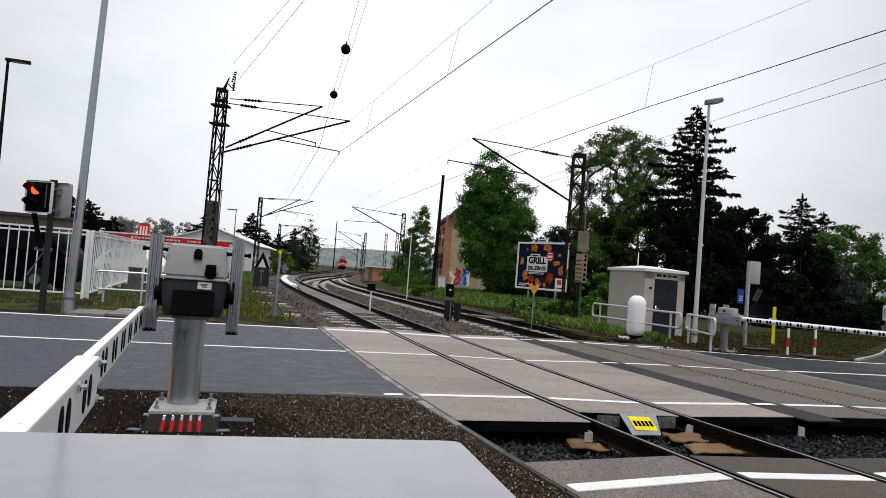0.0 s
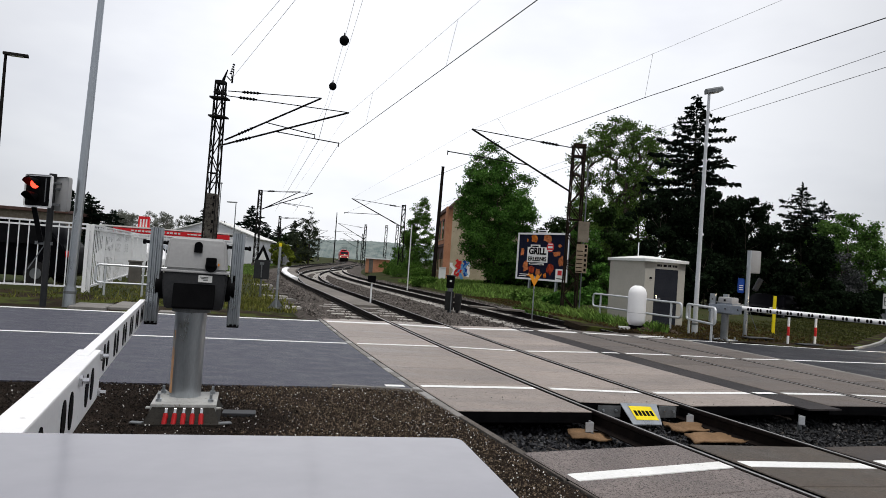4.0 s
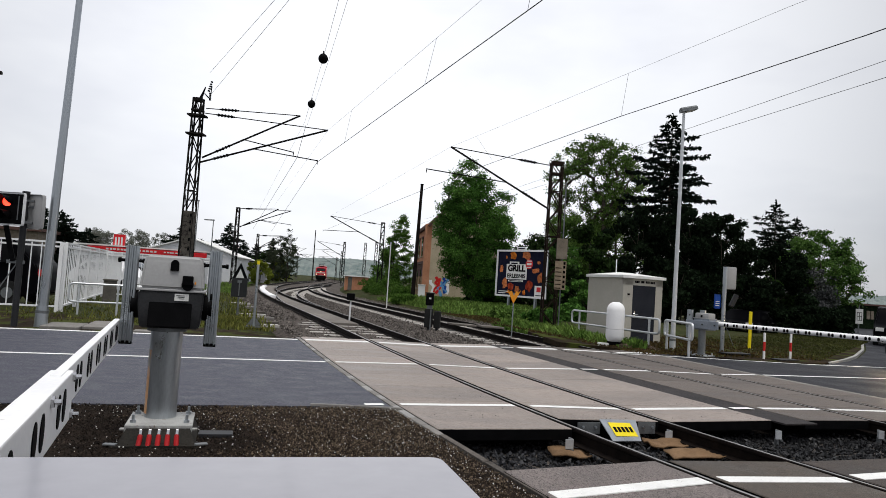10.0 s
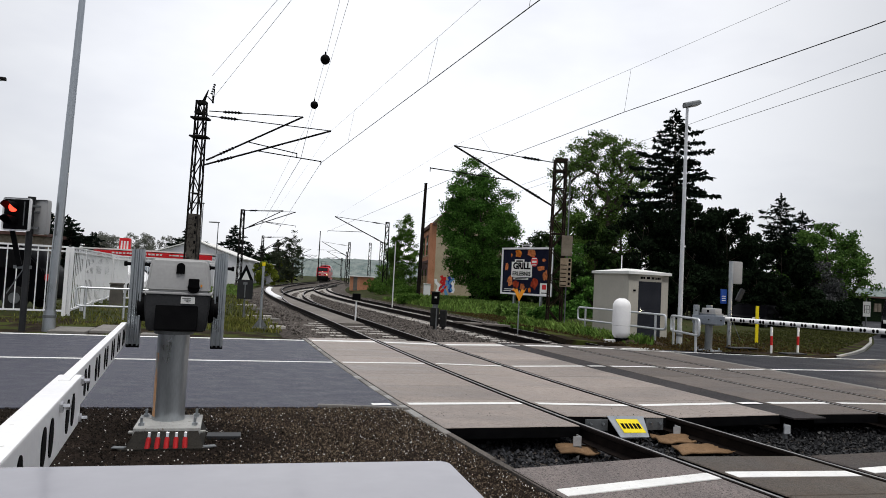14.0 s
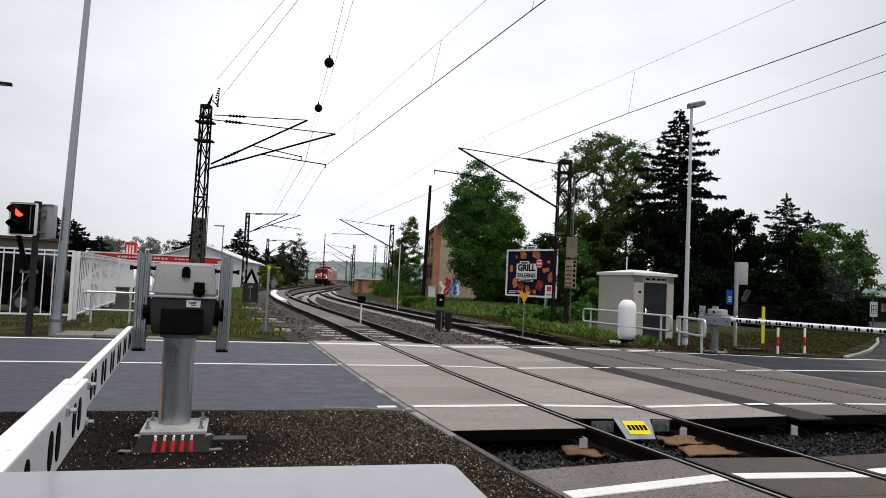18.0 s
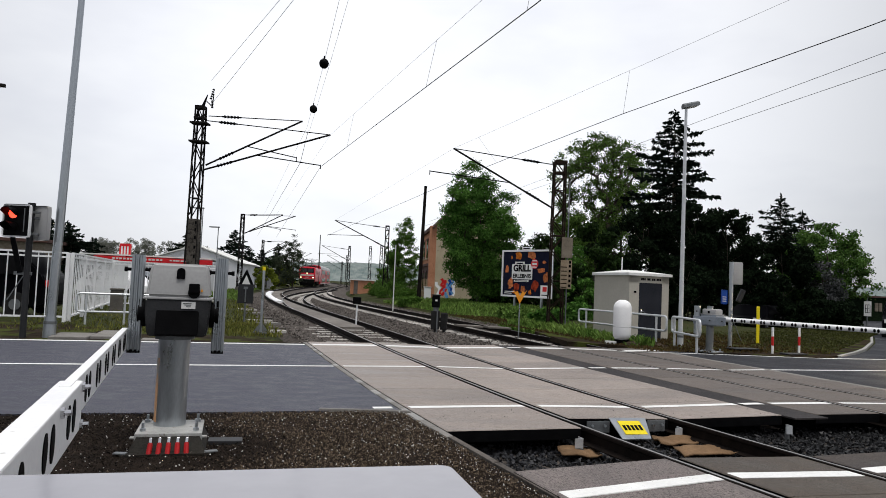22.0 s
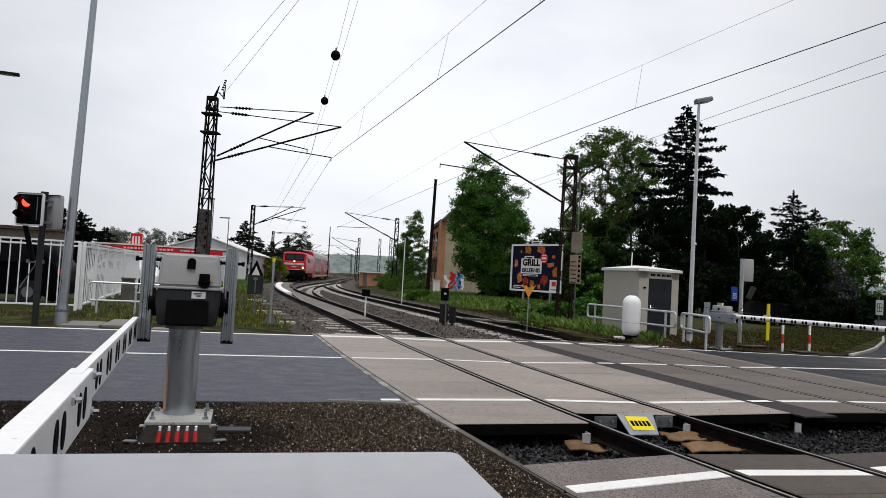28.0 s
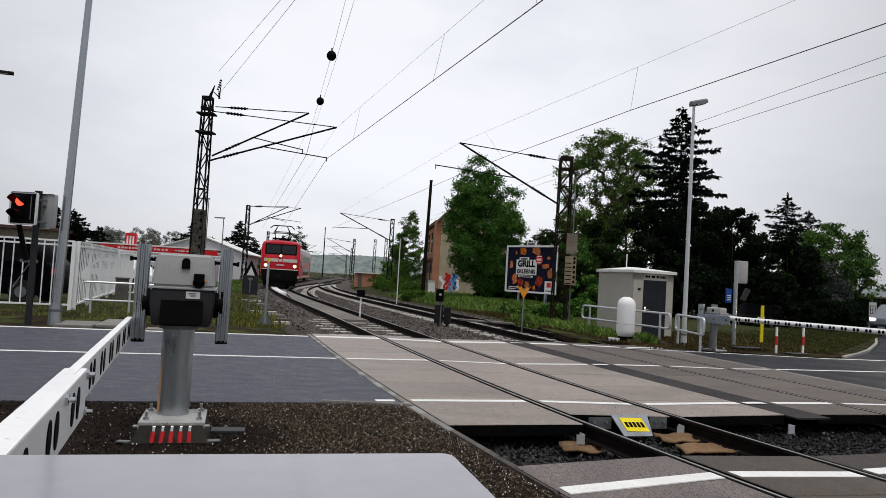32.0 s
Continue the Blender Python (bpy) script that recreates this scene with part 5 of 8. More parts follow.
# ---- street furniture ----
def street_lamp(x, y, h, label, r0=0.10, head=0.55, yaw=0.0, tilt=0.0, material=None, lean=0.0, hh=0.11):
    material = material or GALV
    t = thing("street_lamp", label, "street lamp", pose(x, y, -0.04, 0, lean, yaw))
    part("pole", cyl(bm_new(), (0, 0, 0), (0, 0, h), r0, r0 * 0.55, n=20), material, t, smooth=True)
    part("base_sleeve", cyl(bm_new(), (0, 0, 0), (0, 0, 0.45), r0 * 1.25, r0 * 1.2, n=20), material, t, smooth=True)
    bm = cyl(bm_new(), (0, 0, 0.30), (0, 0, 0.36), r0 * 1.3, n=20)
    part("collar", bm, GALVDARK, t)
    bm = bm_new()
    extrude_x(bm, [(-0.13, h), (0.13, h), (0.12, h + hh * 0.64), (0.06, h + hh), (-0.06, h + hh), (-0.12, h + hh * 0.64)], -0.08, head)
    hd = part("lamp_head", bm, GALVDARK if material in (GALV, GALVPALE) else material, t, "flat lamp head")
    part("glass", box(bm_new(), (head / 2, 0, h - 0.008), (head * 0.6, 0.2, 0.02)), PAPER, hd)
    hd.matrix_basis = pose(0, 0, h) @ pose(0, 0, 0, 0, -tilt, 0) @ pose(0, 0, -h)
    return t


def hoop_rail(pts, z1, z2, r=0.024, ends=((0.0, 0.0)), label="galvanised tube railing", n_posts=2):
    """Closed hoop of tube with posts down to the ground."""
    a, b = Vector(pts[0]), Vector(pts[1])
    t = thing("tube_railing", label, "railing", Matrix.Translation((a.x, a.y, 0)))
    d = b - a
    d.z = 0
    L = d.length
    u = d.normalized()
    path = []
    for s, z in ((0, z1), (L, z1), (L, z2), (0, z2)):
        path.append((u * s + Vector((0, 0, z))))
    cl = []
    k = len(path)
    for i in range(k):
        p0, p1, p2 = path[i - 1], path[i], path[(i + 1) % k]
        e0, e1 = (p0 - p1).normalized(), (p2 - p1).normalized()
        for j in range(5):
            f = j / 4
            cl.append((p1 + e0 * 0.12) * (1 - f) ** 2 + p1 * 2 * f * (1 - f) + (p1 + e1 * 0.12) * f * f)
    part("hoop", tube(bm_new(), cl, r, 8, True), GALVPALE, t, smooth=True)
    for i in range(n_posts):
        s = L * (0.1 + 0.8 * i / max(1, n_posts - 1))
        part("rail_post", cyl(bm_new(), u * s + Vector((0, 0, -0.12)), u * s + Vector((0, 0, z1 - 0.01)), r, n=10), GALVPALE, t)
    return t


def build_left_furniture():
    street_lamp(-8.41, 15.16, 9.2, "tall galvanised street lamp pole beside the road", 0.105, 0.7, 0, material=GALV, lean=1.5)
    street_lamp(-17.6, 26.0, 8.27, "dark street lamp with a flat head behind the fence", 0.09, 0.75, 20, material=LATTICE)
    # road signal
    t = thing("crossing_signal", "level crossing light signal showing red on a dark grey post", "traffic signal", pose(-8.8, 14.86, 0, 0, 0, 12))
    part("post", cyl(bm_new(), (0, 0, -0.1), (0, 0, 2.78), 0.065, n=16), BOXDARK, t, smooth=True)
    bm = box(bm_new(), (0, 0, 0), (0.60, 0.05, 0.70), bevel=0.06)
    hd = part("backing_board", bm, WHITE, t, "white rimmed signal board", smooth=True, at=pose(-0.225, -0.12, 2.42, 0, 0, -16))
    part("black_face", box(bm_new(), (0, -0.022, 0), (0.53, 0.03, 0.63), bevel=0.014), BLACK, hd)
    part("rim_strip", box(bm_new(), (0.185, -0.041, 0.02), (0.02, 0.012, 0.50), bevel=0.004), GALVDARK, hd, "grey strip beside the lamps")
    for z, mm in ((0.15, REDLIT), (-0.15, BLACK)):
        part("lens", cyl(bm_new(), (-0.06, -0.034, z), (-0.06, -0.05, z), 0.10, n=24), mm, hd, "lit red lens" if mm is REDLIT else "dark lens")
        bm = bm_new()
        rings = []
        for yy, rr, cut in ((-0.035, 0.112, 34), (-0.16, 0.118, 16), (-0.30, 0.122, -18)):
            rings.append([bm.verts.new((-0.06 + rr * math.cos(radians(q)), yy, z + rr * math.sin(radians(q)))) for q in np.linspace(-cut, 180 + cut, 15).tolist()])
        for A, B in zip(rings, rings[1:]):
            for j in range(len(A) - 1):
                bm.faces.new((A[j], A[j + 1], B[j + 1], B[j]))
        so = part("visor", bm, BLACK, hd, "black lamp visor")
        so.modifiers.new("thick", "SOLIDIFY").thickness = 0.008
    bm = box(bm_new(), (0.20, 0.02, 2.40), (0.44, 0.05, 0.74), rz=-0.55, bevel=0.07)
    part("rear_board", bm, BOXGREY, t, "grey back of a second signal board", smooth=True)
    part("post_cap", cyl(bm_new(), (0, 0, 2.77), (0, 0, 2.82), 0.075, n=16), BOXDARK, t)
    for z in (2.16, 2.62):
        part("board_clamp", box(bm_new(), (0.08, -0.03, z), (0.20, 0.05, 0.05), bevel=0.006), GALVDARK, t)
    for z, dx, dy in ((2.62, -0.2, -0.06), (2.2, -0.2, -0.06), (2.5, 0.16, 0.02)):
        part("clamp_arm", cyl(bm_new(), (0, 0, z), (dx, dy, z), 0.025, n=8), GALVDARK, t)
    bm = box(bm_new(), (-0.22, -0.05, 1.72), (0.10, 0.03, 0.80), ry=-0.25)
    part("cross_arm", bm, BLACK, t, "edge of the warning cross seen from behind")
    bm = box(bm_new(), (-0.08, 0.0, 1.32), (0.34, 0.05, 0.07))
    cyl(bm, (-0.05, 0, 1.3), (-0.35, 0, 0.75), 0.012, n=6)
    part("strut", bm, GALVDARK, t)
    hoop_rail([(-10.02, 19.3, 0), (-7.75, 20.2, 0)], 0.80, 0.30, 0.030, label="low galvanised tube railing beside the grass", n_posts=3)
    # back of a railway board with triangle
    t = thing("track_board", "dark rectangular track board under a triangle on a post", "track sign", pose(-6.42, 23.0, -0.1, 0, 0, 10))
    part("post", cyl(bm_new(), (0, 0, 0), (0, 0, 1.5), 0.03, n=8), GALVDARK, t)
    part("board", box(bm_new(), (0, -0.04, 0.985), (0.50, 0.03, 0.62), bevel=0.01), BOXDARK, t)
    bm = bm_new()
    extrude_x(bm, [(-0.24, 1.29), (0.24, 1.29), (0.0, 1.80)], 0.0, 0.02)
    tri = part("triangle", bm, BLACK, t, "black rimmed triangle", at=pose(0, -0.05, 0, 0, 0, 90))
    bm = bm_new()
    extrude_x(bm, [(-0.13, 1.30), (0.13, 1.30), (0.0, 1.60)], -0.006, 0.0)
    part("triangle_field", bm, PAPER, tri)
    bm = bm_new()
    extrude_x(bm, [(-0.13, 1.30), (0.13, 1.30), (0.0, 1.60)], 0.02, 0.026)
    part("triangle_field", bm, PAPER, tri)
    bm = cyl(bm_new(), (0, -0.07, 0.72), (0, -0.07, 1.22), 0.02, n=8)
    box(bm, (0, -0.07, 1.18), (0.13, 0.03, 0.08))
    part("clamp", bm, GALVDARK, t)
    t = thing("marker_post", "thin grey marker post with a yellow cap and a wedge foot", "marker post", pose(-4.85, 19.03, -0.06, 0, 0, 10))
    part("shaft", cyl(bm_new(), (0, 0, 0), (0, 0, 1.70), 0.035, n=10), GALV, t)
    part("cap", cyl(bm_new(), (0, 0, 1.70), (0, 0, 1.80), 0.045, n=10), YELLOW, t, "yellow cap")
    bm = bm_new()
    prism(bm, [(-0.20, -0.12), (0.20, -0.12), (0.20, 0.12), (-0.20, 0.12)], 0, 0.04)
    for s in (-1, 1):
        v = [bm.verts.new(p) for p in ((s * 0.2, -0.01, 0.04), (s * 0.03, -0.01, 0.04), (s * 0.03, -0.01, 0.28))]
        bm.faces.new(v)
        v = [bm.verts.new(p) for p in ((s * 0.2, 0.01, 0.04), (s * 0.03, 0.01, 0.04), (s * 0.03, 0.01, 0.28))]
        bm.faces.new(v[::-1])
    part("wedge_foot", bm, GALVDARK, t)
    # white plate between the rails, added to give the sky's glare there
    t = thing("white_track_plate", "white plate between the rails standing in for sky glare", "track plate")
    bm = bm_new()
    L = [bm.verts.new(on_track(y, 0.05, 0.02)) for y in (43.5, 50, 58, 66, 74)]
    R = [bm.verts.new(on_track(y, 0.50, 0.02)) for y in (43.5, 50, 58, 66, 74)]
    for i in range(4):
        bm.faces.new((L[i], R[i], R[i + 1], L[i + 1]))
    r = bmesh.ops.extrude_face_region(bm, geom=bm.faces[:])
    for e in r["geom"]:
        if isinstance(e, bmesh.types.BMVert):
            e.co.z = -0.2
    bmesh.ops.recalc_face_normals(bm, faces=bm.faces[:])
    part("plate", bm, WHITE, t)
    # cable trough lids beside the first track
    for k, (y, o) in enumerate(((21.3, -2.1), (22.6, -2.0), (24.5, -1.95), (26.0, -2.1), (27.5, -1.95), (31, -2.0), (34, -2.1), (38, -2.0))):
        p = on_track(y, o, -0.1)
        c = thing("trough_lid", "pale concrete cable trough lid beside the track", "trough lid", Matrix.Translation(p) @ Matrix.Rotation(math.atan(-slope(y)) + (0.1, -0.35, 0.5, 0.05, -0.2, 0.3, 0.0, 0.6)[k], 4, "Z"), "trough lids")
        part("lid", box(bm_new(), (0, 0, -0.02), (0.9, 0.32, 0.08), bevel=0.01), (SLEEPER, KERBDARK, KERB)[k % 3], c)


def fence_run(a, b, gap, h, label):
    a, b = Vector((*a, 0)), Vector((*b, 0))
    d = b - a
    L = d.length
    t = thing("metal_fence", label, "fence", Matrix.Translation(a) @ Matrix.Rotation(math.atan2(d.y, d.x), 4, "Z"), "white fences")
    for z in (0.10, h - 0.12, h):
        part("fence_rail", box(bm_new(), (L / 2, 0, z), (L, 0.05, 0.05)), FENCEWHITE, t)
    n = max(2, int(L / gap))
    bm = box(bm_new(), (0, 0, (h + 0.1) / 2), (0.027, 0.027, h - 0.1))
    me = finish(bm, "fence_bar", FENCEWHITE)
    for i in range(n + 1):
        o = new("fence_bar", me)
        o.parent = t
        o.location = (L * i / n, 0, 0)
    k = max(1, round(L / 2.6))
    for i in range(k + 1):
        part("fence_post", box(bm_new(), (L * i / k, 0, h / 2 - 0.05), (0.10, 0.10, h + 0.12), bevel=0.008), FENCEWHITE, t)
    return t


def car(name, label, m, paint, L=4.4, W=1.8, H=1.5, suv=False, lamps=None, tail=None, glass=None):
    """A parked car; local -y is its nose."""
    t = thing(name, label, "car", m)
    bm = bm_new()
    hb = H * 0.58
    prof = [(-L / 2, 0.35), (-L / 2 + 0.03, hb * 0.8), (-L / 2 + 0.9, hb), (-L / 2 + 1.5, H - 0.05), (-L / 2 + 2.1, H), (L / 2 - 0.9, H - 0.02), (L / 2 - 0.2, hb + 0.1), (L / 2, hb * 0.8), (L / 2, 0.35), (L / 2 - 0.3, 0.24), (-L / 2 + 0.3, 0.24)]
    extrude_x(bm, prof, -W / 2, W / 2)
    for v in bm.verts:
        if v.co.z > hb + 0.02:
            v.co.x *= 0.84
    bmesh.ops.bevel(bm, geom=bm.edges[:], offset=0.05, segments=2, affect="EDGES")
    body = part("body", bm, paint, t, smooth=True)
    for s in (-1, 1):
        bm = bm_new()
        v = [(-L / 2 + 1.25, hb + 0.05), (-L / 2 + 1.75, H - 0.12), (L / 2 - 1.05, H - 0.12), (L / 2 - 0.55, hb + 0.08)]
        vv = [bm.verts.new((s * (W / 2 * (0.995 if z < hb + 0.1 else 0.845) + 0.006), y, z)) for y, z in v]
        bm.faces.new(vv if s > 0 else vv[::-1])
        part("side_window", bm, glass or GLASSDARK, t)
    bm = bm_new()
    vv = [bm.verts.new(p) for p in ((-W * 0.42, -L / 2 + 0.98, hb + 0.03), (W * 0.42, -L / 2 + 0.98, hb + 0.03), (W * 0.36, -L / 2 + 1.47, H - 0.1), (-W * 0.36, -L / 2 + 1.47, H - 0.1))]
    bm.faces.new(vv)
    part("windscreen", bm, glass or GLASSDARK, t)
    for x in (-W / 2 + 0.08, W / 2 - 0.08):
        for y in (-L / 2 + 0.85, L / 2 - 0.85):
            r = 0.36 if suv else 0.32
            w = part("wheel", cyl(bm_new(), (x - 0.1, y, r - 0.03), (x + 0.1, y, r - 0.03), r, n=24), RUBBER, t)
            s = 1 if x > 0 else -1
            part("rim", cyl(bm_new(), (x + s * 0.08, y, r - 0.03), (x + s * 0.115, y, r - 0.03), r * 0.48, n=10), GALVDARK, w)
    if tail:
        for s in (-1, 1):
            part("tail_lamp", box(bm_new(), (s * (W / 2 - 0.14), L / 2 - 0.02, hb * 0.85), (0.22, 0.08, 0.2), bevel=0.02), REDPAINT, t)
    for s in (-1, 1):
        part("headlamp", box(bm_new(), (s * (W / 2 - 0.22), -L / 2 + 0.04, hb * 0.72), (0.32, 0.10, 0.16), bevel=0.02), lamps or PAPER, t)
    return t


def build_left_yard():
    fence_run((-21.0, 15.9), (-10.62, 19.85), 0.245, 1.90, "white metal bar fence along the road")
    fence_run((-10.60, 20.05), (-16.4, 36.5), 0.31, 1.90, "white metal bar fence running back along the yard")
    fence_run((-13.9, 29.6), (-9.6, 31.0), 0.22, 1.85, "white metal fence across the yard")
    car("parked_car", "black off-road car parked behind the white fence", pose(-14.35, 21.75, 0, 0, 0, -84), CARBLACK, 4.8, 1.9, 1.98, True, tail=True, glass=BLACK)
    car("parked_car", "white car parked in the yard", pose(-17.6, 38.5, 0, 0, 0, 80), VANWHITE, 4.3, 1.8, 1.5)
    car("parked_car", "silver car parked in the yard", pose(-19.0, 44.5, 0, 0, 0, 95), GALV, 4.3, 1.8, 1.5)
    car("parked_car", "white van parked in the yard", pose(-22.6, 50.0, 0, 0, 0, 85), VANWHITE, 4.9, 1.9, 1.95)
    c = thing("service_cabinet", "small grey green service cabinet beside the fence", "cabinet", pose(-12.1, 26.2, -0.08, 0, 0, 20))
    part("case", box(bm_new(), (0, 0, 0.42), (0.44, 0.3, 0.80), bevel=0.02), MASTCONC, c)
    part("lid", box(bm_new(), (0, 0, 0.85), (0.50, 0.36, 0.06), bevel=0.015), MASTCONC, c)
    # shop hall with red fascia
    t = thing("shop_hall", "low white shop hall with a red fascia and a flat gable", "shop", pose(-25.3, 62, -0.1, 0, 0, 8))
    part("wall", box(bm_new(), (-0.9, 5, 1.3), (11.0, 10, 2.6)), SHEETWHITE, t)
    part("fascia", box(bm_new(), (-0.25, -0.12, 2.60), (10.0, 0.2, 0.44), bevel=0.02), SHEETRED, t, "red fascia band with white lettering bars")
    rng = random.Random(4)
    for x, end, hh in ((-3.6, 0.6, 0.15), (1.2, 3.4, 0.11)):
        while x < end:
            w = rng.uniform(0.16, 0.34)
            part("lettering_bar", box(bm_new(), (x, -0.235, 2.65), (w, 0.02, hh)), PAPER, t)
            x += w + 0.1
    for k in range(5):
        w = part("window", box(bm_new(), (-5.4 + 2.2 * k, -0.03, 1.2), (1.9, 0.1, 1.5)), GLASSDARK, t)
        part("window_frame", box(bm_new(), (-5.4 + 2.2 * k, -0.09, 1.2), (0.06, 0.05, 1.5)), SHEETWHITE, w)
    part("roof", box(bm_new(), (-0.9, 5, 2.95), (11.2, 10.2, 0.12)), HUTROOF, t)
    t = thing("sales_tower", "red advertising tower with pale shapes on the roof", "sign", pose(-28.4, 62.5, 2.6, 0, 0, 8))
    part("panel", box(bm_new(), (0, 0, 0.65), (0.95, 0.3, 1.3), bevel=0.03), SHEETRED, t)
    for k, (x, z, h) in enumerate(((-0.25, 0.65, 0.8), (0.0, 0.6, 0.9), (0.25, 0.65, 0.8))):
        part("pale_shape", box(bm_new(), (x, -0.16, z), (0.14, 0.03, h)), PAPER, t)
    t = thing("gable_hall", "large white gabled hall behind the shop", "hall", pose(-28.5, 80, -0.1, 0, 0, 8))
    bm = bm_new()
    extrude_x(bm, [(-5.5, 0), (5.5, 0), (5.5, 2.95), (0, 4.8), (-5.5, 2.95)], 0, 14)
    part("wall", bm, SHEETWHITE, t, at=pose(0, 0, 0, 0, 0, 90))
    for sx in (-1, 1):
        bm = bm_new()
        v = [bm.verts.new(p) for p in ((sx * 5.8, -0.3, 2.90), (0, -0.3, 4.86), (0, 14.3, 4.86), (sx * 5.8, 14.3, 2.90))]
        bm.faces.new(v)
        q = part("roof", bm, HUTROOF, t)
        q.modifiers.new("thick", "SOLIDIFY").thickness = 0.12
    t = thing("yard_shed", "open flat roofed car port with dark steel posts beside the line", "shed", pose(-26.1, 92, -0.1, 0, 0, 4))
    part("back_wall", box(bm_new(), (0, 5.0, 1.2), (6.2, 0.15, 2.4)), SHEETWHITE, t, "pale sheet metal back wall")
    for k in range(9):
        part("wall_post", box(bm_new(), (-3.0 + 0.75 * k, -0.04, 1.35), (0.09, 0.09, 2.7)), BOXDARK, t)
    for z in (0.5, 1.2, 1.9):
        part("wall_rail", box(bm_new(), (0, -0.02, z), (6.0, 0.05, 0.06)), GALVDARK, t)
    part("roof", box(bm_new(), (0, 2.4, 2.74), (6.6, 5.4, 0.10)), HUTROOF, t)
    part("roof_edge", box(bm_new(), (0, -0.34, 2.74), (6.6, 0.06, 0.16)), BOXDARK, t, "dark roof edge")
    t = thing("brown_house", "low brown building behind the yard", "building", pose(-42, 62, -0.1, 0, 0, 14))
    part("wall", box(bm_new(), (0, 4, 1.9), (12, 8, 3.8)), BOARDBROWN, t)
    part("roof", box(bm_new(), (0, 4, 3.95), (12.6, 8.6, 0.3), bevel=0.03), TILE, t)
    for k in range(4):
        part("window", box(bm_new(), (-4 + 2.6 * k, -0.02, 2.4), (1.1, 0.1, 1.3)), GLASSDARK, t)
    for x, y, h in ((-22.9, 66, 7.7), (-22.0, 68, 6.1)):
        street_lamp(x, y, h, "slender car park lamp", 0.07, 0.9, 175, material=GALVDARK)


# ---- far side furniture ----
def build_hut():
    t = thing("equipment_hut", "small beige equipment hut with pale roof and dark steel door", "hut", pose(5.93, 22.25, -0.05, 0, 0, 18.5))
    W, D, H = 1.48, 2.12, 2.07
    bm = bm_new()
    box(bm, (0.18, 0.05, H / 2), (0.36, 0.10, H))
    box(bm, (W - 0.13, 0.05, H / 2), (0.26, 0.10, H))
    box(bm, (W / 2, 0.05, H - 0.11), (W, 0.10, 0.22))
    box(bm, (W / 2, 0.05, 0.03), (W, 0.10, 0.06))
    part("front_wall", bm, HUT, t)
    part("side_wall", box(bm_new(), (0.05, D / 2 + 0.05, H / 2), (0.10, D - 0.1, H)), HUT, t)
    part("side_wall", box(bm_new(), (W - 0.05, D / 2 + 0.05, H / 2), (0.10, D - 0.1, H)), HUT, t)
    part("back_wall", box(bm_new(), (W / 2, D - 0.05, H / 2), (W - 0.2, 0.10, H)), HUT, t)
    bm = bm_new()
    lo = [bm.verts.new(p) for p in ((-0.07, -0.08, H), (W + 0.07, -0.08, H), (W + 0.07, D + 0.07, H), (-0.07, D + 0.07, H))]
    mid = [bm.verts.new(v.co + Vector((0, 0, 0.085))) for v in lo]
    apex = [bm.verts.new((W * 0.35, D / 2, H + 0.20)), bm.verts.new((W * 0.65, D / 2, H + 0.20))]
    bm.faces.new(lo[::-1])
    for i in range(4):
        bm.faces.new((lo[i], lo[(i + 1) % 4], mid[(i + 1) % 4], mid[i]))
    bm.faces.new((mid[0], mid[1], apex[1], apex[0]))
    bm.faces.new((mid[1], mid[2], apex[1]))
    bm.faces.new((mid[2], mid[3], apex[0], apex[1]))
    bm.faces.new((mid[3], mid[0], apex[0]))
    part("roof", bm, HUTROOF, t, "pale low hipped roof slab")
    door = part("door", box(bm_new(), (0.79, 0.03, 0.955), (0.86, 0.05, 1.79)), DOORGREY, t, "dark anthracite steel door")
    bm = cyl(bm_new(), (0.45, 0.0, 0.92), (0.45, -0.05, 0.92), 0.015, n=8)
    cyl(bm, (0.45, -0.045, 0.92), (0.56, -0.045, 0.92), 0.012, n=8)
    box(bm, (0.45, -0.002, 0.92), (0.04, 0.01, 0.18))
    part("handle", bm, CHROME, door, "bright door handle")
    for i, w in enumerate((0.07, 0.06, 0.06, 0.0, 0.07, 0.08, 0.0, 0.06, 0.06, 0.02, 0.06, 0.06, 0.06)):
        if w:
            part("lettering_bar", box(bm_new(), (0.45 + 0.058 * i, -0.004, 1.965), (w * 0.75, 0.01, 0.07)), BLACK, t)
    part("vent", box(bm_new(), (0.21, -0.005, 1.55), (0.09, 0.02, 0.06)), BLACK, t)
    part("antenna", cyl(bm_new(), (0.35, 1.0, H + 0.1), (0.35, 1.0, H + 0.62), 0.018, n=8), WHITE, t, "short white antenna")
    # footing slab
    f = thing("hut_plinth", "concrete plinth under the hut", "plinth", pose(5.93, 22.25, -0.10, 0, 0, 18.5))
    part("slab", box(bm_new(), (W / 2, D / 2, 0.02), (W + 0.3, D + 0.3, 0.06)), KERB, f)


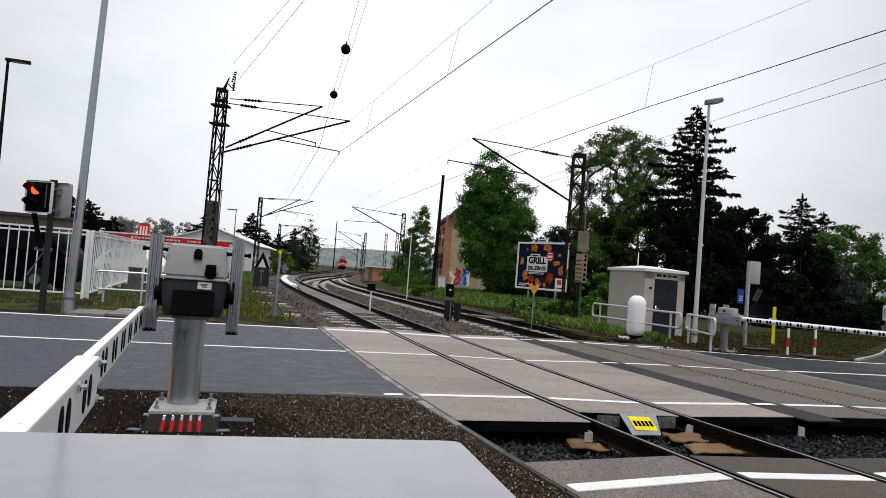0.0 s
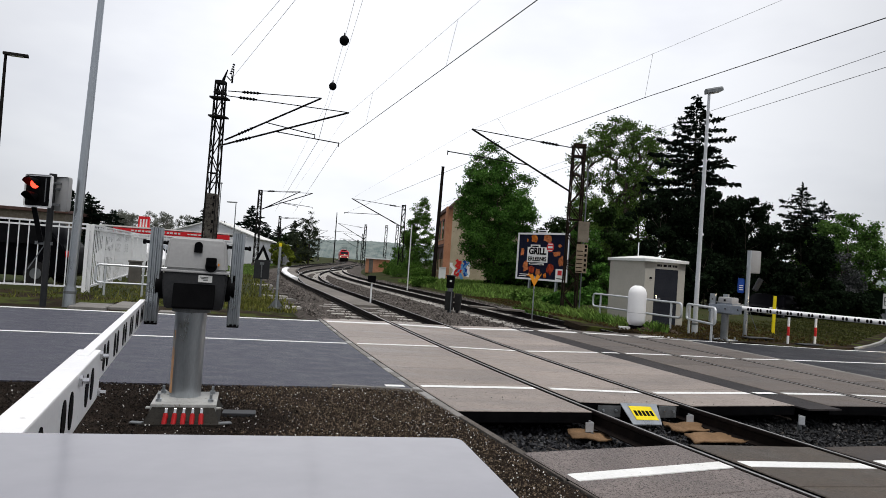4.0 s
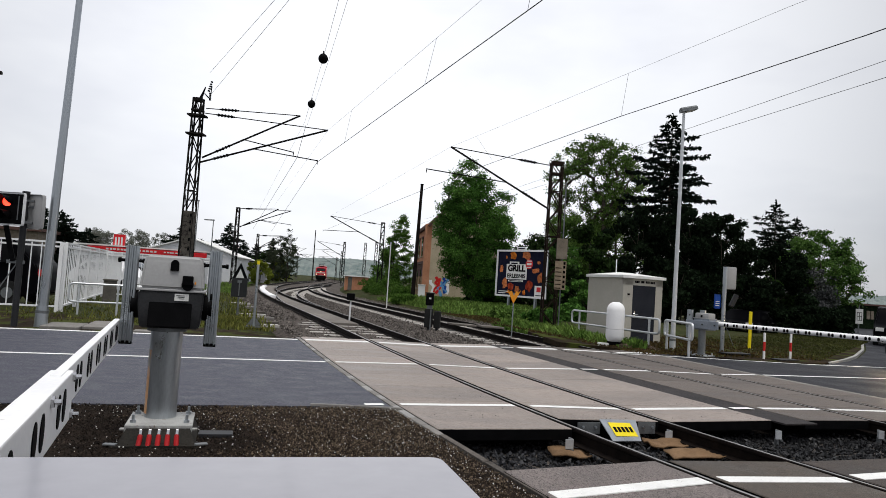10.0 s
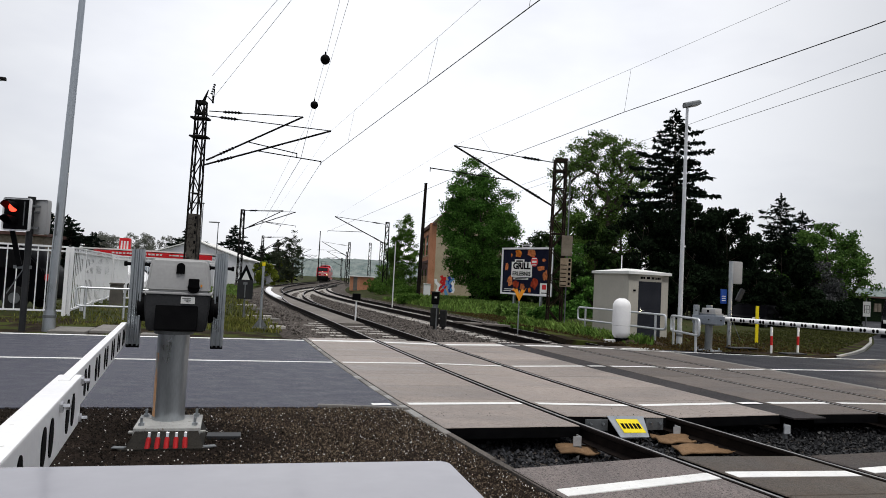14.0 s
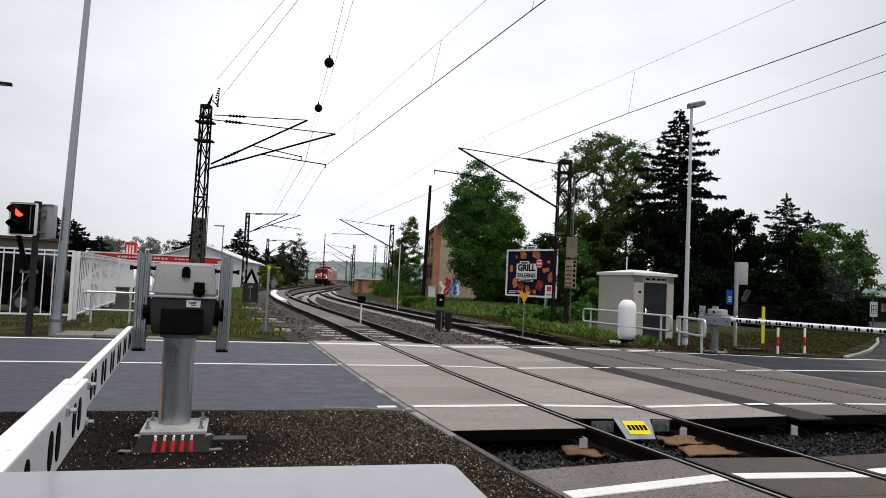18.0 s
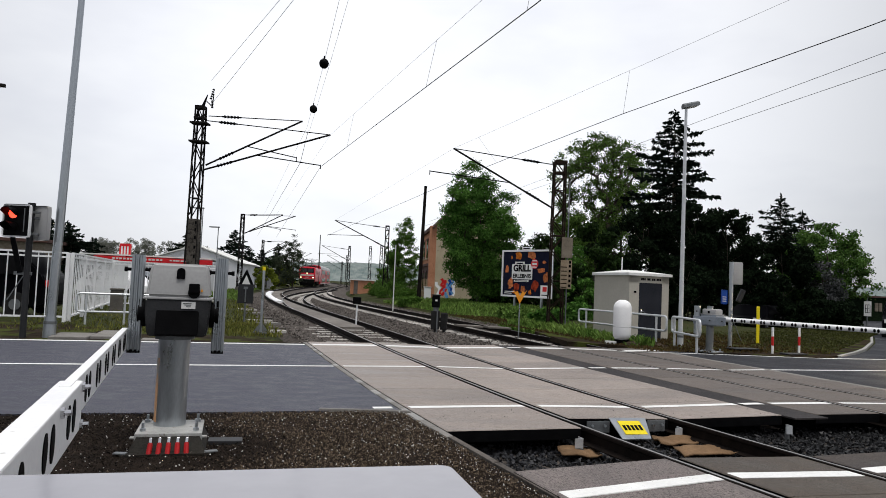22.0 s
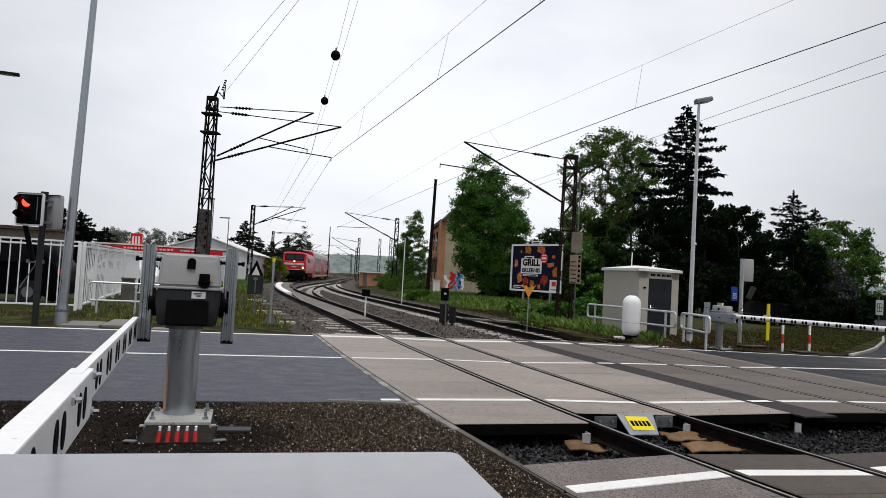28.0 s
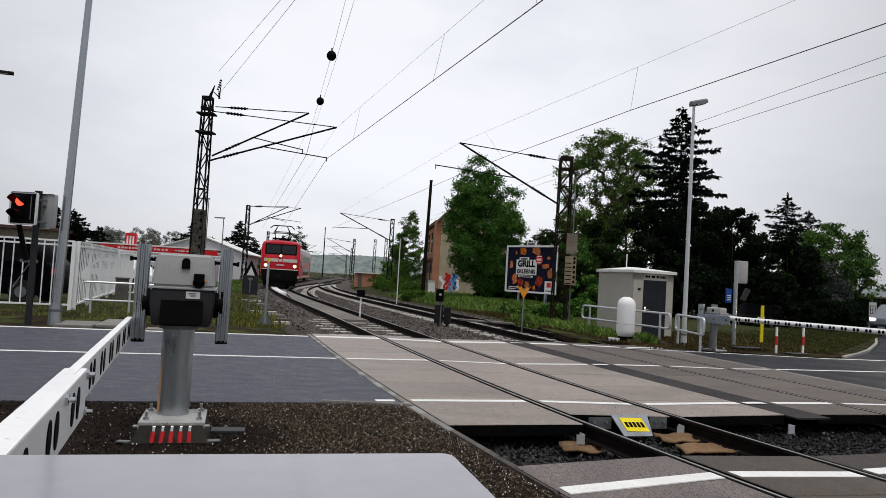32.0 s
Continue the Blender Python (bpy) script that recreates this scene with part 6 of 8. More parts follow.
def build_far_furniture():
    t = thing("radar_scanner", "white capsule shaped obstacle scanner on a short dark foot", "scanner", pose(5.08, 19.71, -0.05))
    bm = bm_new()
    prof = [(0.0, 0.16), (0.12, 0.17), (0.19, 0.215), (0.235, 0.28), (0.25, 0.36), (0.25, 1.07), (0.243, 1.13), (0.21, 1.21), (0.15, 1.27), (0.08, 1.305), (0.0, 1.315)]
    rings = [[bm.verts.new((r * math.cos(2 * math.pi * j / 28), r * math.sin(2 * math.pi * j / 28), z)) for j in range(28)] for r, z in prof if r > 0]
    for A, B in zip(rings, rings[1:]):
        for j in range(28):
            bm.faces.new((A[j], A[(j + 1) % 28], B[(j + 1) % 28], B[j]))
    bm.faces.new(rings[0][::-1])
    bm.faces.new(rings[-1])
    part("dome", bm, WHITE, t, "smooth white plastic dome", smooth=True)
    bm = cyl(bm_new(), (0, 0, -0.1), (0, 0, 0.2), 0.16, 0.20, n=16)
    part("foot", bm, BLACK, t, "dark foot")
    part("seam", cyl(bm_new(), (0, 0, 0.545), (0, 0, 0.553), 0.252, n=28), BOXGREY, t, "thin grey seam round the dome")
    part("cable_duct", box(bm_new(), (-0.32, -0.05, 0.10), (0.30, 0.14, 0.10), bevel=0.015), PAPER, t, "pale cable duct at the foot")
    hoop_rail([(4.70, 24.0, 0), (6.42, 20.0, 0)], 0.84, 0.42, 0.033, label="galvanised tube railing in front of the hut", n_posts=3)
    hoop_rail([(6.56, 19.95, 0), (6.62, 17.95, 0)], 0.84, 0.42, 0.033, label="short galvanised tube railing by the barrier", n_posts=2)
    street_lamp(6.82, 20.01, 6.90, "galvanised street lamp with a flat head beside the hut", 0.07, 0.38, 5, 14, material=GALVPALE, hh=0.13)
    # drive of the far barrier
    t = thing("barrier_drive", "grey barrier drive holding the lowered far boom", "barrier drive", pose(7.02, 18.35, -0.04, 0, 0, -54))
    part("post", cyl(bm_new(), (0, 0, 0), (0, 0, 0.74), 0.095, n=24), GALVDARK, t, smooth=True)
    part("base_plate", box(bm_new(), (0, 0, 0.07), (0.52, 0.46, 0.03), bevel=0.008), GALV, t)
    part("base_frame", box(bm_new(), (0, 0, 0.02), (0.66, 0.58, 0.08), bevel=0.01), BASESHADE, t, "dark foot frame")
    for sx in (-1, 1):
        for sy in (-1, 1):
            part("anchor_bolt", cyl(bm_new(), (sx * 0.2, sy * 0.17, 0.08), (sx * 0.2, sy * 0.17, 0.15), 0.022, n=6), GALV, t)
    part("housing", box(bm_new(), (0.0, 0.10, 0.88), (0.46, 0.36, 0.30), bevel=0.03), BOXBLUE, t, "blue grey lower housing", smooth=True)
    hood = part("hood", box(bm_new(), (0.0, 0.10, 1.095), (0.40, 0.32, 0.15), bevel=0.035), BOXGREY, t, "light grey sheet metal hood", smooth=True)
    part("hood_flange", box(bm_new(), (0.0, 0.10, 1.03), (0.47, 0.37, 0.018), bevel=0.004), BOXGREY, hood)
    part("lock_cover", box(bm_new(), (0.0, -0.068, 1.09), (0.05, 0.02, 0.06), bevel=0.006), BLACK, hood, "black lock cover")
    part("shaft_hub", cyl(bm_new(), (0, -0.06, 0.86), (0, -0.17, 0.86), 0.085, n=20), BLACK, t, "black shaft hub", smooth=True)
    part("shaft_hub", cyl(bm_new(), (0, 0.26, 0.86), (0, 0.36, 0.86), 0.085, n=20), BLACK, t, "black shaft hub", smooth=True)
    for y in (-0.20, 0.38):
        arm = part("counter_arm", box(bm_new(), (-0.25, y, 0.875), (0.15, 0.022, 0.73), bevel=0.004), GALV, t, "flat galvanised counter arm")
        for x in (-0.318, -0.182):
            part("flange", box(bm_new(), (x, y, 0.875), (0.014, 0.055, 0.73)), GALV, arm)
        for z in (0.62, 0.86, 1.10):
            part("arm_bolt", cyl(bm_new(), (-0.25, y - 0.03, z), (-0.25, y - 0.005, z), 0.018, n=6), BOXDARK, arm)
    bm = box(bm_new(), (0.12, -0.22, 0.875), (0.92, 0.05, 0.21), bevel=0.008)
    hold = part("boom_holder", bm, BOXBLUE, t, "blue grey boom holder plate")
    for x in (-0.2, 0.15, 0.5):
        part("holder_bolt", cyl(bm_new(), (x, -0.265, 0.88), (x, -0.245, 0.88), 0.02, n=6), BOXDARK, hold)
    d = Vector((2.45, -3.35, 0)).normalized()
    t = thing("barrier_boom", "lowered white far barrier boom with dark oval marks", "barrier boom", Matrix.Translation((7.42, 18.62, 0.865)) @ Matrix.Rotation(math.atan2(d.y, d.x), 4, "Z"))
    L = 8.2
    part("boom_section", cyl(bm_new(), (0.0, 0, 0), (4.3, 0, 0), 0.062, n=24), WHITE, t, smooth=True)
    part("boom_section", cyl(bm_new(), (4.2, 0, 0), (L, 0, 0), 0.057, n=24), WHITE, t, smooth=True)
    part("joint_sleeve", cyl(bm_new(), (4.05, 0, 0), (4.30, 0, 0), 0.07, n=24), WHITE, t, smooth=True)
    x = 0.35
    while x < L - 0.2:
        for dx in (0, 0.08):
            bm = bm_new()
            rr = 0.062 if x + dx < 4.2 else 0.057
            oval(bm, (x + dx, -rr + 0.003, -0.008), (0, -1, 0), (0, 0, 1), 0.029, 0.040)
            part("oval_mark", bm, BLACK, t)
        x += 0.262
    # posts and signs
    t = thing("gas_marker_post", "flat yellow marker post on the grass island", "marker post", pose(10.02, 22.24, 0))
    part("post", box(bm_new(), (0, 0, 0.58), (0.095, 0.05, 1.25), bevel=0.01), YELLOW, t)
    part("foot", box(bm_new(), (0, 0, -0.02), (0.2, 0.14, 0.08)), KERB, t)
    first = None
    for x, y in ((8.82, 18.69), (9.77, 19.17)):
        if first is None:
            t = first = thing("kerb_post", "slim white post with a red band at the road edge", "kerb post", pose(x, y, -0.03), "red and white posts")
            part("post", cyl(bm_new(), (0, 0, 0), (0, 0, 0.74), 0.031, n=12), WHITE, t)
            part("red_band", cyl(bm_new(), (0, 0, 0.26), (0, 0, 0.50), 0.033, n=12), REDPAINT, t)
        else:
            copy_thing(first, pose(x, y, -0.03))
    t = thing("crossing_signal", "grey back of a road signal on a thin post", "traffic signal", pose(8.38, 20.37, -0.04, 0, 0, 10))
    part("post", cyl(bm_new(), (0, 0, 0), (0, 0, 2.52), 0.06, n=16), GALV, t, smooth=True)
    part("rear_board", box(bm_new(), (0.19, 0.02, 2.20), (0.36, 0.07, 0.66), bevel=0.04), BOXGREY, t, smooth=True)
    bm = box(bm_new(), (0.28, -0.05, 1.55), (0.14, 0.10, 0.40), ry=0.45, bevel=0.03)
    part("flood_lamp", bm, BOXDARK, t, "small tilted flood lamp")
    bm = box(bm_new(), (-0.21, 0.0, 1.50), (0.19, 0.02, 0.42), bevel=0.03)
    bl = part("blue_sign", bm, BLUE, t, "blue sign with pale bars")
    bm = bm_new()
    for k in range(3):
        box(bm, (-0.21, -0.013, 1.38 + 0.06 * k), (0.12, 0.006, 0.022))
    part("pale_bar", bm, PAPER, bl)
    bm = cyl(bm_new(), (0, 0, 1.0), (0.36, 0, 0.25), 0.012, n=6)
    part("strut", bm, GALVDARK, t)
    # black cable cover and plates by the far drive
    for x, y, w, z in ((8.3, 19.3, 0.8, 0.11), (9.35, 18.62, 0.62, 0.08)):
        b = thing("cable_box", "low black cable box by the barrier", "cable box", pose(x, y, -0.04, 0, 0, 20))
        part("case", box(bm_new(), (0, 0, z / 2), (w, 0.3, z), bevel=0.03), BLACK, b)
        part("lid", box(bm_new(), (0, 0, z), (w + 0.05, 0.34, 0.03), bevel=0.008), BOXDARK, b)
    # inverted orange triangle
    t = thing("orange_marker", "orange downward triangle on a thin grey post", "track sign", pose(2.63, 23.67, -0.25, 0, 0, -6))
    part("post", cyl(bm_new(), (0, 0.02, 0), (0, 0.02, 1.55), 0.022, n=8), GALV, t)
    bm = bm_new()
    extrude_x(bm, [(-0.24, 1.66), (-0.15, 1.56), (-0.08, 1.62), (0.0, 1.44), (0.08, 1.62), (0.15, 1.56), (0.24, 1.66), (0.0, 1.18)], -0.01, 0.01)
    part("triangle", bm, ORANGE, t, at=pose(0, 0, 0, 0, 0, 90))
    # cabinets at the track
    t = thing("axle_counter", "pair of dark grey trackside boxes on posts", "trackside box", pose(-0.15, 24.9, -0.2, 0, 0, -15))
    part("case", box(bm_new(), (-0.05, 0, 0.40), (0.27, 0.24, 0.66), bevel=0.03), RUBBER, t)
    part("case", box(bm_new(), (0.24, 0.12, 0.36), (0.22, 0.22, 0.60), bevel=0.03), RUBBER, t)
    part("neck", cyl(bm_new(), (-0.04, 0, 0.72), (-0.04, 0, 0.86), 0.10, n=16), GALVDARK, t, "grey neck between the boxes")
    head = part("head_box", box(bm_new(), (-0.04, -0.02, 1.06), (0.26, 0.22, 0.42), bevel=0.035), BLACK, t)
    part("cap", box(bm_new(), (-0.04, -0.02, 1.285), (0.30, 0.26, 0.04), bevel=0.012), RUBBER, head)
    part("type_plate", box(bm_new(), (0.0, -0.135, 1.10), (0.08, 0.01, 0.06)), PAPER, head)
    part("stake", cyl(bm_new(), (0.10, -0.30, -0.1), (0.10, -0.30, 0.72), 0.022, n=8), GALVDARK, t, "thin grey stake")
    for x, y in ((-0.05, 0), (0.24, 0.12)):
        part("leg", cyl(bm_new(), (x, y, -0.2), (x, y, 0.1), 0.05, n=10), BOXDARK, t)
    t = thing("track_marker", "low white post with a dark box between the tracks", "track sign", pose(-3.17, 26.4, -0.25))
    part("post", cyl(bm_new(), (0, 0, 0), (0, 0, 0.98), 0.032, n=10), WHITE, t)
    part("box", box(bm_new(), (0, -0.02, 0.98), (0.30, 0.16, 0.26), bevel=0.02), BLACK, t)
    t = thing("trackside_post", "tall thin white post beside the second track", "post", pose(-2.69, 39.05, -0.1))
    part("shaft", cyl(bm_new(), (0, 0, 0), (0, 0, 3.6), 0.034, 0.028, n=10), PAPER, t)
    part("cap", cyl(bm_new(), (0, 0, 3.6), (0, 0, 3.66), 0.04, n=10), GALV, t)
    for k, (x, y, w) in enumerate(((1.0, 25.2, 1.2), (2.0, 24.9, 1.1))):
        c = thing("trough_lid", "yellowish concrete slab lying beside the track", "trough lid", pose(x, y, -0.02, 0, 2, 20), "trough lids")
        part("lid", box(bm_new(), (0, 0, 0.05), (w * 0.8, 0.5, 0.07), bevel=0.02), INFILL, c)
    t = thing("wooden_pole", "tall dark wooden pole in front of the brick building", "pole", pose(-1.65, 50, -0.1, 0, 1.0, 0))
    part("shaft", cyl(bm_new(), (0, 0, 0), (0, 0, 8.5), 0.15, 0.10, n=12), WOOD, t)
    part("cap", cyl(bm_new(), (0, 0, 8.5), (0, 0, 8.56), 0.12, n=12), BLACK, t)
    # island kerb and grass
    pts = [road(u, v, 0.0) for u, v in ((11.7, 15.65), (13.2, 14.95), (14.6, 14.6), (15.7, 15.0), (17.4, 16.1), (19.2, 17.4), (23.0, 20.5), (26.9, 24.0), (31.3, 28.4), (32.2, 30.0))]
    back = [road(u, v, 0.0) for u, v in ((29.3, 31.6), (23.4, 33.4), (14, 27), (10, 22), (9.2, 18))]
    sheet("grass_island", [(p.x, p.y, 0.015) for p in pts + back], SOIL, "dark earth and thin grass island beside the side street", "verge", thick=0.15)
    k = thing("island_kerb", "pale concrete kerb round the grass island", "kerb", kind="structure")
    for a, b in zip(pts[3:], pts[4:]):
        n = max(1, int((b - a).length / 1.0))
        for i in range(n):
            p, q = a.lerp(b, i / n), a.lerp(b, (i + 0.97) / n)
            d = (q - p).normalized()
            s = Vector((d.y, -d.x, 0))
            quad = [Vector((*(w).xy, 0.03)) for w in (p - s * 0.02, q - s * 0.02, q + s * 0.07, p + s * 0.07)]
            part("kerb_stone", slab(bm_new(), quad, 0.2), KERBPALE, k)
    # board and green hut down the side street
    t = thing("notice_sign", "white notice board with dark frame bars on a post", "sign", pose(27.25, 45.0, -0.05))
    part("post", cyl(bm_new(), (0, 0, 0), (0, 0, 1.9), 0.04, n=8), GALVDARK, t)
    part("board", box(bm_new(), (0, -0.05, 1.15), (0.48, 0.03, 0.95), bevel=0.01), PAPER, t)
    bm = bm_new()
    for z in (1.0, 1.25, 1.5):
        box(bm, (0, -0.07, z - 0.1), (0.3, 0.01, 0.03))
    for x in (-0.15, 0, 0.15):
        box(bm, (x, -0.07, 1.15), (0.03, 0.01, 0.5))
    part("dark_bars", bm, BLACK, t)
    t = thing("green_shed", "dark green shed with two yellowish windows", "shed", pose(39.5, 60, -0.05, 0, 0, 20))
    part("wall", box(bm_new(), (0, 1.5, 1.0), (9, 3, 2.0)), LEAF_DARK_SHADE, t)
    part("roof", box(bm_new(), (0, 1.5, 2.06), (9.4, 3.4, 0.14)), TILE, t)
    for x in (-3.3, -2.85):
        part("window", box(bm_new(), (x, -0.03, 1.2), (0.34, 0.08, 0.7)), BOARDBROWN, t)


def build_billboard():
    a, b = Vector((3.47, 41.0, 0)), Vector((5.94, 38.0, 0))
    d = b - a
    W, yaw = d.length, math.degrees(math.atan2(d.y, d.x))
    t = thing("billboard", "large framed billboard with a dark grill poster on two posts", "billboard", pose(a.x, a.y, 0.0, 0, 0, yaw))
    z0, z1 = 0.95, 3.63
    part("backing", box(bm_new(), (W / 2, 0.05, (z0 + z1) / 2), (W - 0.02, 0.08, z1 - z0 - 0.02)), GALVDARK, t)
    bm = bm_new()
    for z in (z0 + 0.05, z1 - 0.05):
        box(bm, (W / 2, -0.02, z), (W, 0.08, 0.10))
    for x in (0.05, W - 0.05):
        box(bm, (x, -0.02, (z0 + z1) / 2), (0.10, 0.076, z1 - z0 - 0.20))
    part("frame", bm, WHITE, t, "white metal frame")
    for x in (W * 0.25, W * 0.78):
        part("post", box(bm_new(), (x, 0.14, z1 / 2 - 0.3), (0.12, 0.12, z1 + 0.3)), GALV, t)
    part("owner_plate", box(bm_new(), (W / 2, -0.03, z1 + 0.08), (0.72, 0.05, 0.16), bevel=0.02), WHITE, t)
    part("owner_print", box(bm_new(), (W / 2, -0.06, z1 + 0.08), (0.5, 0.01, 0.07)), BLACK, t)
    p = part("poster", box(bm_new(), (W / 2, 0.0, (z0 + z1) / 2), (W - 0.20, 0.02, z1 - z0 - 0.20)), POSTERNAVY, t, "dark blue poster with grilled food")
    X = lambda f: 0.10 + f * (W - 0.20)
    Z = lambda f: z1 - 0.10 - f * (z1 - z0 - 0.20)
    rng = random.Random(9)
    # pieces of food, as rounded patches
    for fx, fz, sx, sz in ((0.33, 0.09, 0.36, 0.36), (0.61, 0.08, 0.46, 0.36), (0.08, 0.40, 0.17, 0.36), (0.80, 0.42, 0.44, 0.20), (0.90, 0.58, 0.24, 0.42), (0.17, 0.74, 0.28, 0.46), (0.30, 0.80, 0.34, 0.36), (0.44, 0.86, 0.26, 0.30), (0.68, 0.76, 0.36, 0.52), (0.59, 0.92, 0.15, 0.20), (0.27, 0.93, 0.28, 0.14), (0.86, 0.24, 0.20, 0.12), (0.18, 0.13, 0.08, 0.14)):
        bm = bm_new()
        n = 14
        ring = []
        for i in range(n):
            k = rng.uniform(0.85, 1.5)
            ring.append(bm.verts.new((min(max(X(fx) + math.cos(2 * math.pi * i / n) * sx * k * 0.60, X(0.005)), X(0.995)), -0.014, min(max(Z(fz) + math.sin(2 * math.pi * i / n) * sz * k * 0.58, Z(0.995)), Z(0.005)))))
        bm.faces.new(ring)
        c = part("food_shape", bm, rng.choice((POSTERFOOD, POSTERFOOD, POSTERDARKRED, POSTERAMBER)), p)
        c.modifiers.new("thick", "SOLIDIFY").thickness = 0.003
    def card(fx, fz, sx, sz, mm, dep=0.02, nm="text_panel"):
        return part(nm, box(bm_new(), (X(fx), -dep, Z(fz)), (sx, 0.008, sz)), mm, p)
    card(0.41, 0.46, 1.60, 0.86, POSTERWHITE)
    card(0.36, 0.27, 0.75, 0.20, POSTERWHITE, 0.021)
    card(0.40, 0.67, 1.15, 0.10, POSTERWHITE, 0.021)
    card(0.36, 0.27, 0.5, 0.08, BLACK, 0.027, "small_print_bar")
    card(0.40, 0.67, 0.95, 0.04, BLACK, 0.027, "small_print_bar")
    part("red_badge", cyl(bm_new(), (X(0.67), -0.018, Z(0.28)), (X(0.67), -0.026, Z(0.28)), 0.27, n=28), POSTERRED, p, "round red price badge")
    for k in range(3):
        card(0.67, 0.21 + 0.07 * k, 0.34, 0.05 if k != 1 else 0.11, POSTERWHITE, 0.03, "badge_bar")
    card(0.89, 0.88, 0.62, 0.62, POSTERWHITE, 0.022, "logo_field")
    card(0.89, 0.84, 0.30, 0.26, POSTERRED, 0.028, "logo_shape")
    card(0.89, 0.97, 0.44, 0.05, BLACK, 0.028, "small_print_bar")
    card(0.16, 0.92, 0.8, 0.04, POSTERWHITE, 0.022, "small_print_bar")
    card(0.12, 0.96, 0.6, 0.04, POSTERWHITE, 0.022, "small_print_bar")
    face = Matrix.Rotation(radians(90), 4, "X")
    text_mesh("headline_text", "GRILL", 0.50, BLACK, p, Matrix.Translation((X(0.41), -0.03, Z(0.385))) @ face, 1.36, 0.022)
    text_mesh("headline_text", "ERLEBNIS", 0.32, BLACK, p, Matrix.Translation((X(0.41), -0.03, Z(0.56))) @ face, 1.40, 0.009)


def build_brick_house():
    t = thing("brick_building", "old orange brick building with a rendered graffiti covered end wall", "building", pose(-0.82, 54.5, 0.0, 0, 0, 6.5))
    H = 6.0
    # rendered end wall towards the tracks
    part("end_wall", box(bm_new(), (2.8, 0.2, H / 2), (5.6, 0.4, H)), RENDERBEIGE, t, "beige rendered end wall")
    part("gable", extrude_x(bm_new(), [(0.0, H), (5.6, H), (2.8, H + 2.7)], 0, 0.38), RENDERBEIGE, t, at=pose(0, 0.39, 0, 0, 0, 0) @ pose(0, 0, 0, 0, 0, 90) @ Matrix.Diagonal((-1, -1, 1, 1)))
    Ln = 9.5
    side = part("side_wall", box(bm_new(), (0.2, 0.4 + Ln / 2, H / 2), (0.4, Ln, H - 0.02)), BRICK, t, "orange brick side wall")
    part("lower_storey", box(bm_new(), (-0.01, 0.4 + Ln / 2, 0.95), (0.05, Ln - 0.04, 1.9)), GRAFFITIWALL, side, "sprayed ochre lower storey")
    part("middle_band", box(bm_new(), (-0.01, 0.4 + Ln / 2, 2.42), (0.05, Ln - 0.04, 1.0)), TILE, side, "dark red brown brick band")
    for k in range(3):
        for z in (1.7, 4.4):
            w = part("window", box(bm_new(), (-0.005, 2.0 + 3.0 * k, z), (0.06, 1.1, 1.5)), GLASSDARK, side)
            part("sill", box(bm_new(), (-0.05, 2.0 + 3.0 * k, z - 0.82), (0.16, 1.3, 0.12)), RENDERBEIGE, w)
            part("lintel", box(bm_new(), (-0.03, 2.0 + 3.0 * k, z + 0.82), (0.1, 1.4, 0.16)), TILE, w)
    part("cornice", box(bm_new(), (-0.08, 0.4 + Ln / 2, 3.05), (0.16, Ln, 0.22)), TILE, side)
    part("cornice", box(bm_new(), (-0.10, 0.4 + Ln / 2, H - 0.1), (0.22, Ln, 0.28)), TILE, side)
    part("corner_pier", box(bm_new(), (-0.04, 0.3, H / 2), (0.5, 0.62, H)), BRICK, side)
    part("side_wall", box(bm_new(), (5.4, 0.4 + Ln / 2, H / 2), (0.4, Ln, H - 0.02)), BRICK, t)
    for s in (0, 1):
        bm = bm_new()
        x0, x1 = (-0.15, 2.8) if s == 0 else (5.9, 2.8)
        v = [bm.verts.new(q) for q in ((x0, -0.3, H - 0.1), (x1, -0.3, H + 2.85), (x1, Ln + 0.6, H + 2.85), (x0, Ln + 0.6, H - 0.1))]
        bm.faces.new(v)
        r = part("roof", bm, TILE, t, "dark tiled roof")
        r.modifiers.new("thick", "SOLIDIFY").thickness = 0.18
    cols = (REDPAINT, BLUE, ORANGE, FENCEWHITE)
    rng = random.Random(3)
    for k in range(7):
        bm = bm_new()
        cx, cz = 0.55 + 0.20 * k, 1.05 + rng.uniform(-0.15, 0.3)
        pts = []
        for i in range(6):
            pts.append((cx + rng.uniform(-0.22, 0.22), -0.02, cz - 0.55 + 0.24 * i))
        tube(bm, pts, 0.12, 5)
        for v in bm.verts:
            v.co.y = -0.004 + (v.co.y + 0.02) * 0.05
        part("graffiti_mark", bm, (FENCEWHITE, REDPAINT, REDPAINT, SKYBLUE, BLUE, SKYBLUE, FENCEWHITE)[k], t, "sprayed graffiti stroke")
    c = thing("service_cabinet", "pale blue grey service cabinet before the brick building", "cabinet", pose(-1.08, 52.0, 0.1, 0, 0, 6))
    part("case", box(bm_new(), (0, 0, 0.55), (0.50, 0.35, 1.15), bevel=0.03), FENCEWHITE, c)
    part("lid", box(bm_new(), (0, 0, 1.14), (0.56, 0.41, 0.06), bevel=0.015), PAPER, c)
    part("door", box(bm_new(), (4.4, -0.02, 1.1), (1.1, 0.1, 2.2)), DOORGREY, t)
    w = thing("brick_wall_stub", "low rusty orange brick hut with a pale flat roof", "hut", pose(-9.1, 80, -0.05, 0, 0, 8))
    part("wall", box(bm_new(), (0, 1.4, 0.8), (2.7, 2.8, 1.6)), BRICK, w)
    part("roof", box(bm_new(), (0, 1.4, 1.66), (3.0, 3.1, 0.12)), HUTROOF, w)
    part("patched_render", box(bm_new(), (-0.75, -0.02, 0.78), (0.46, 0.05, 1.5)), MASTCONC, w, "grey patched strip of render")


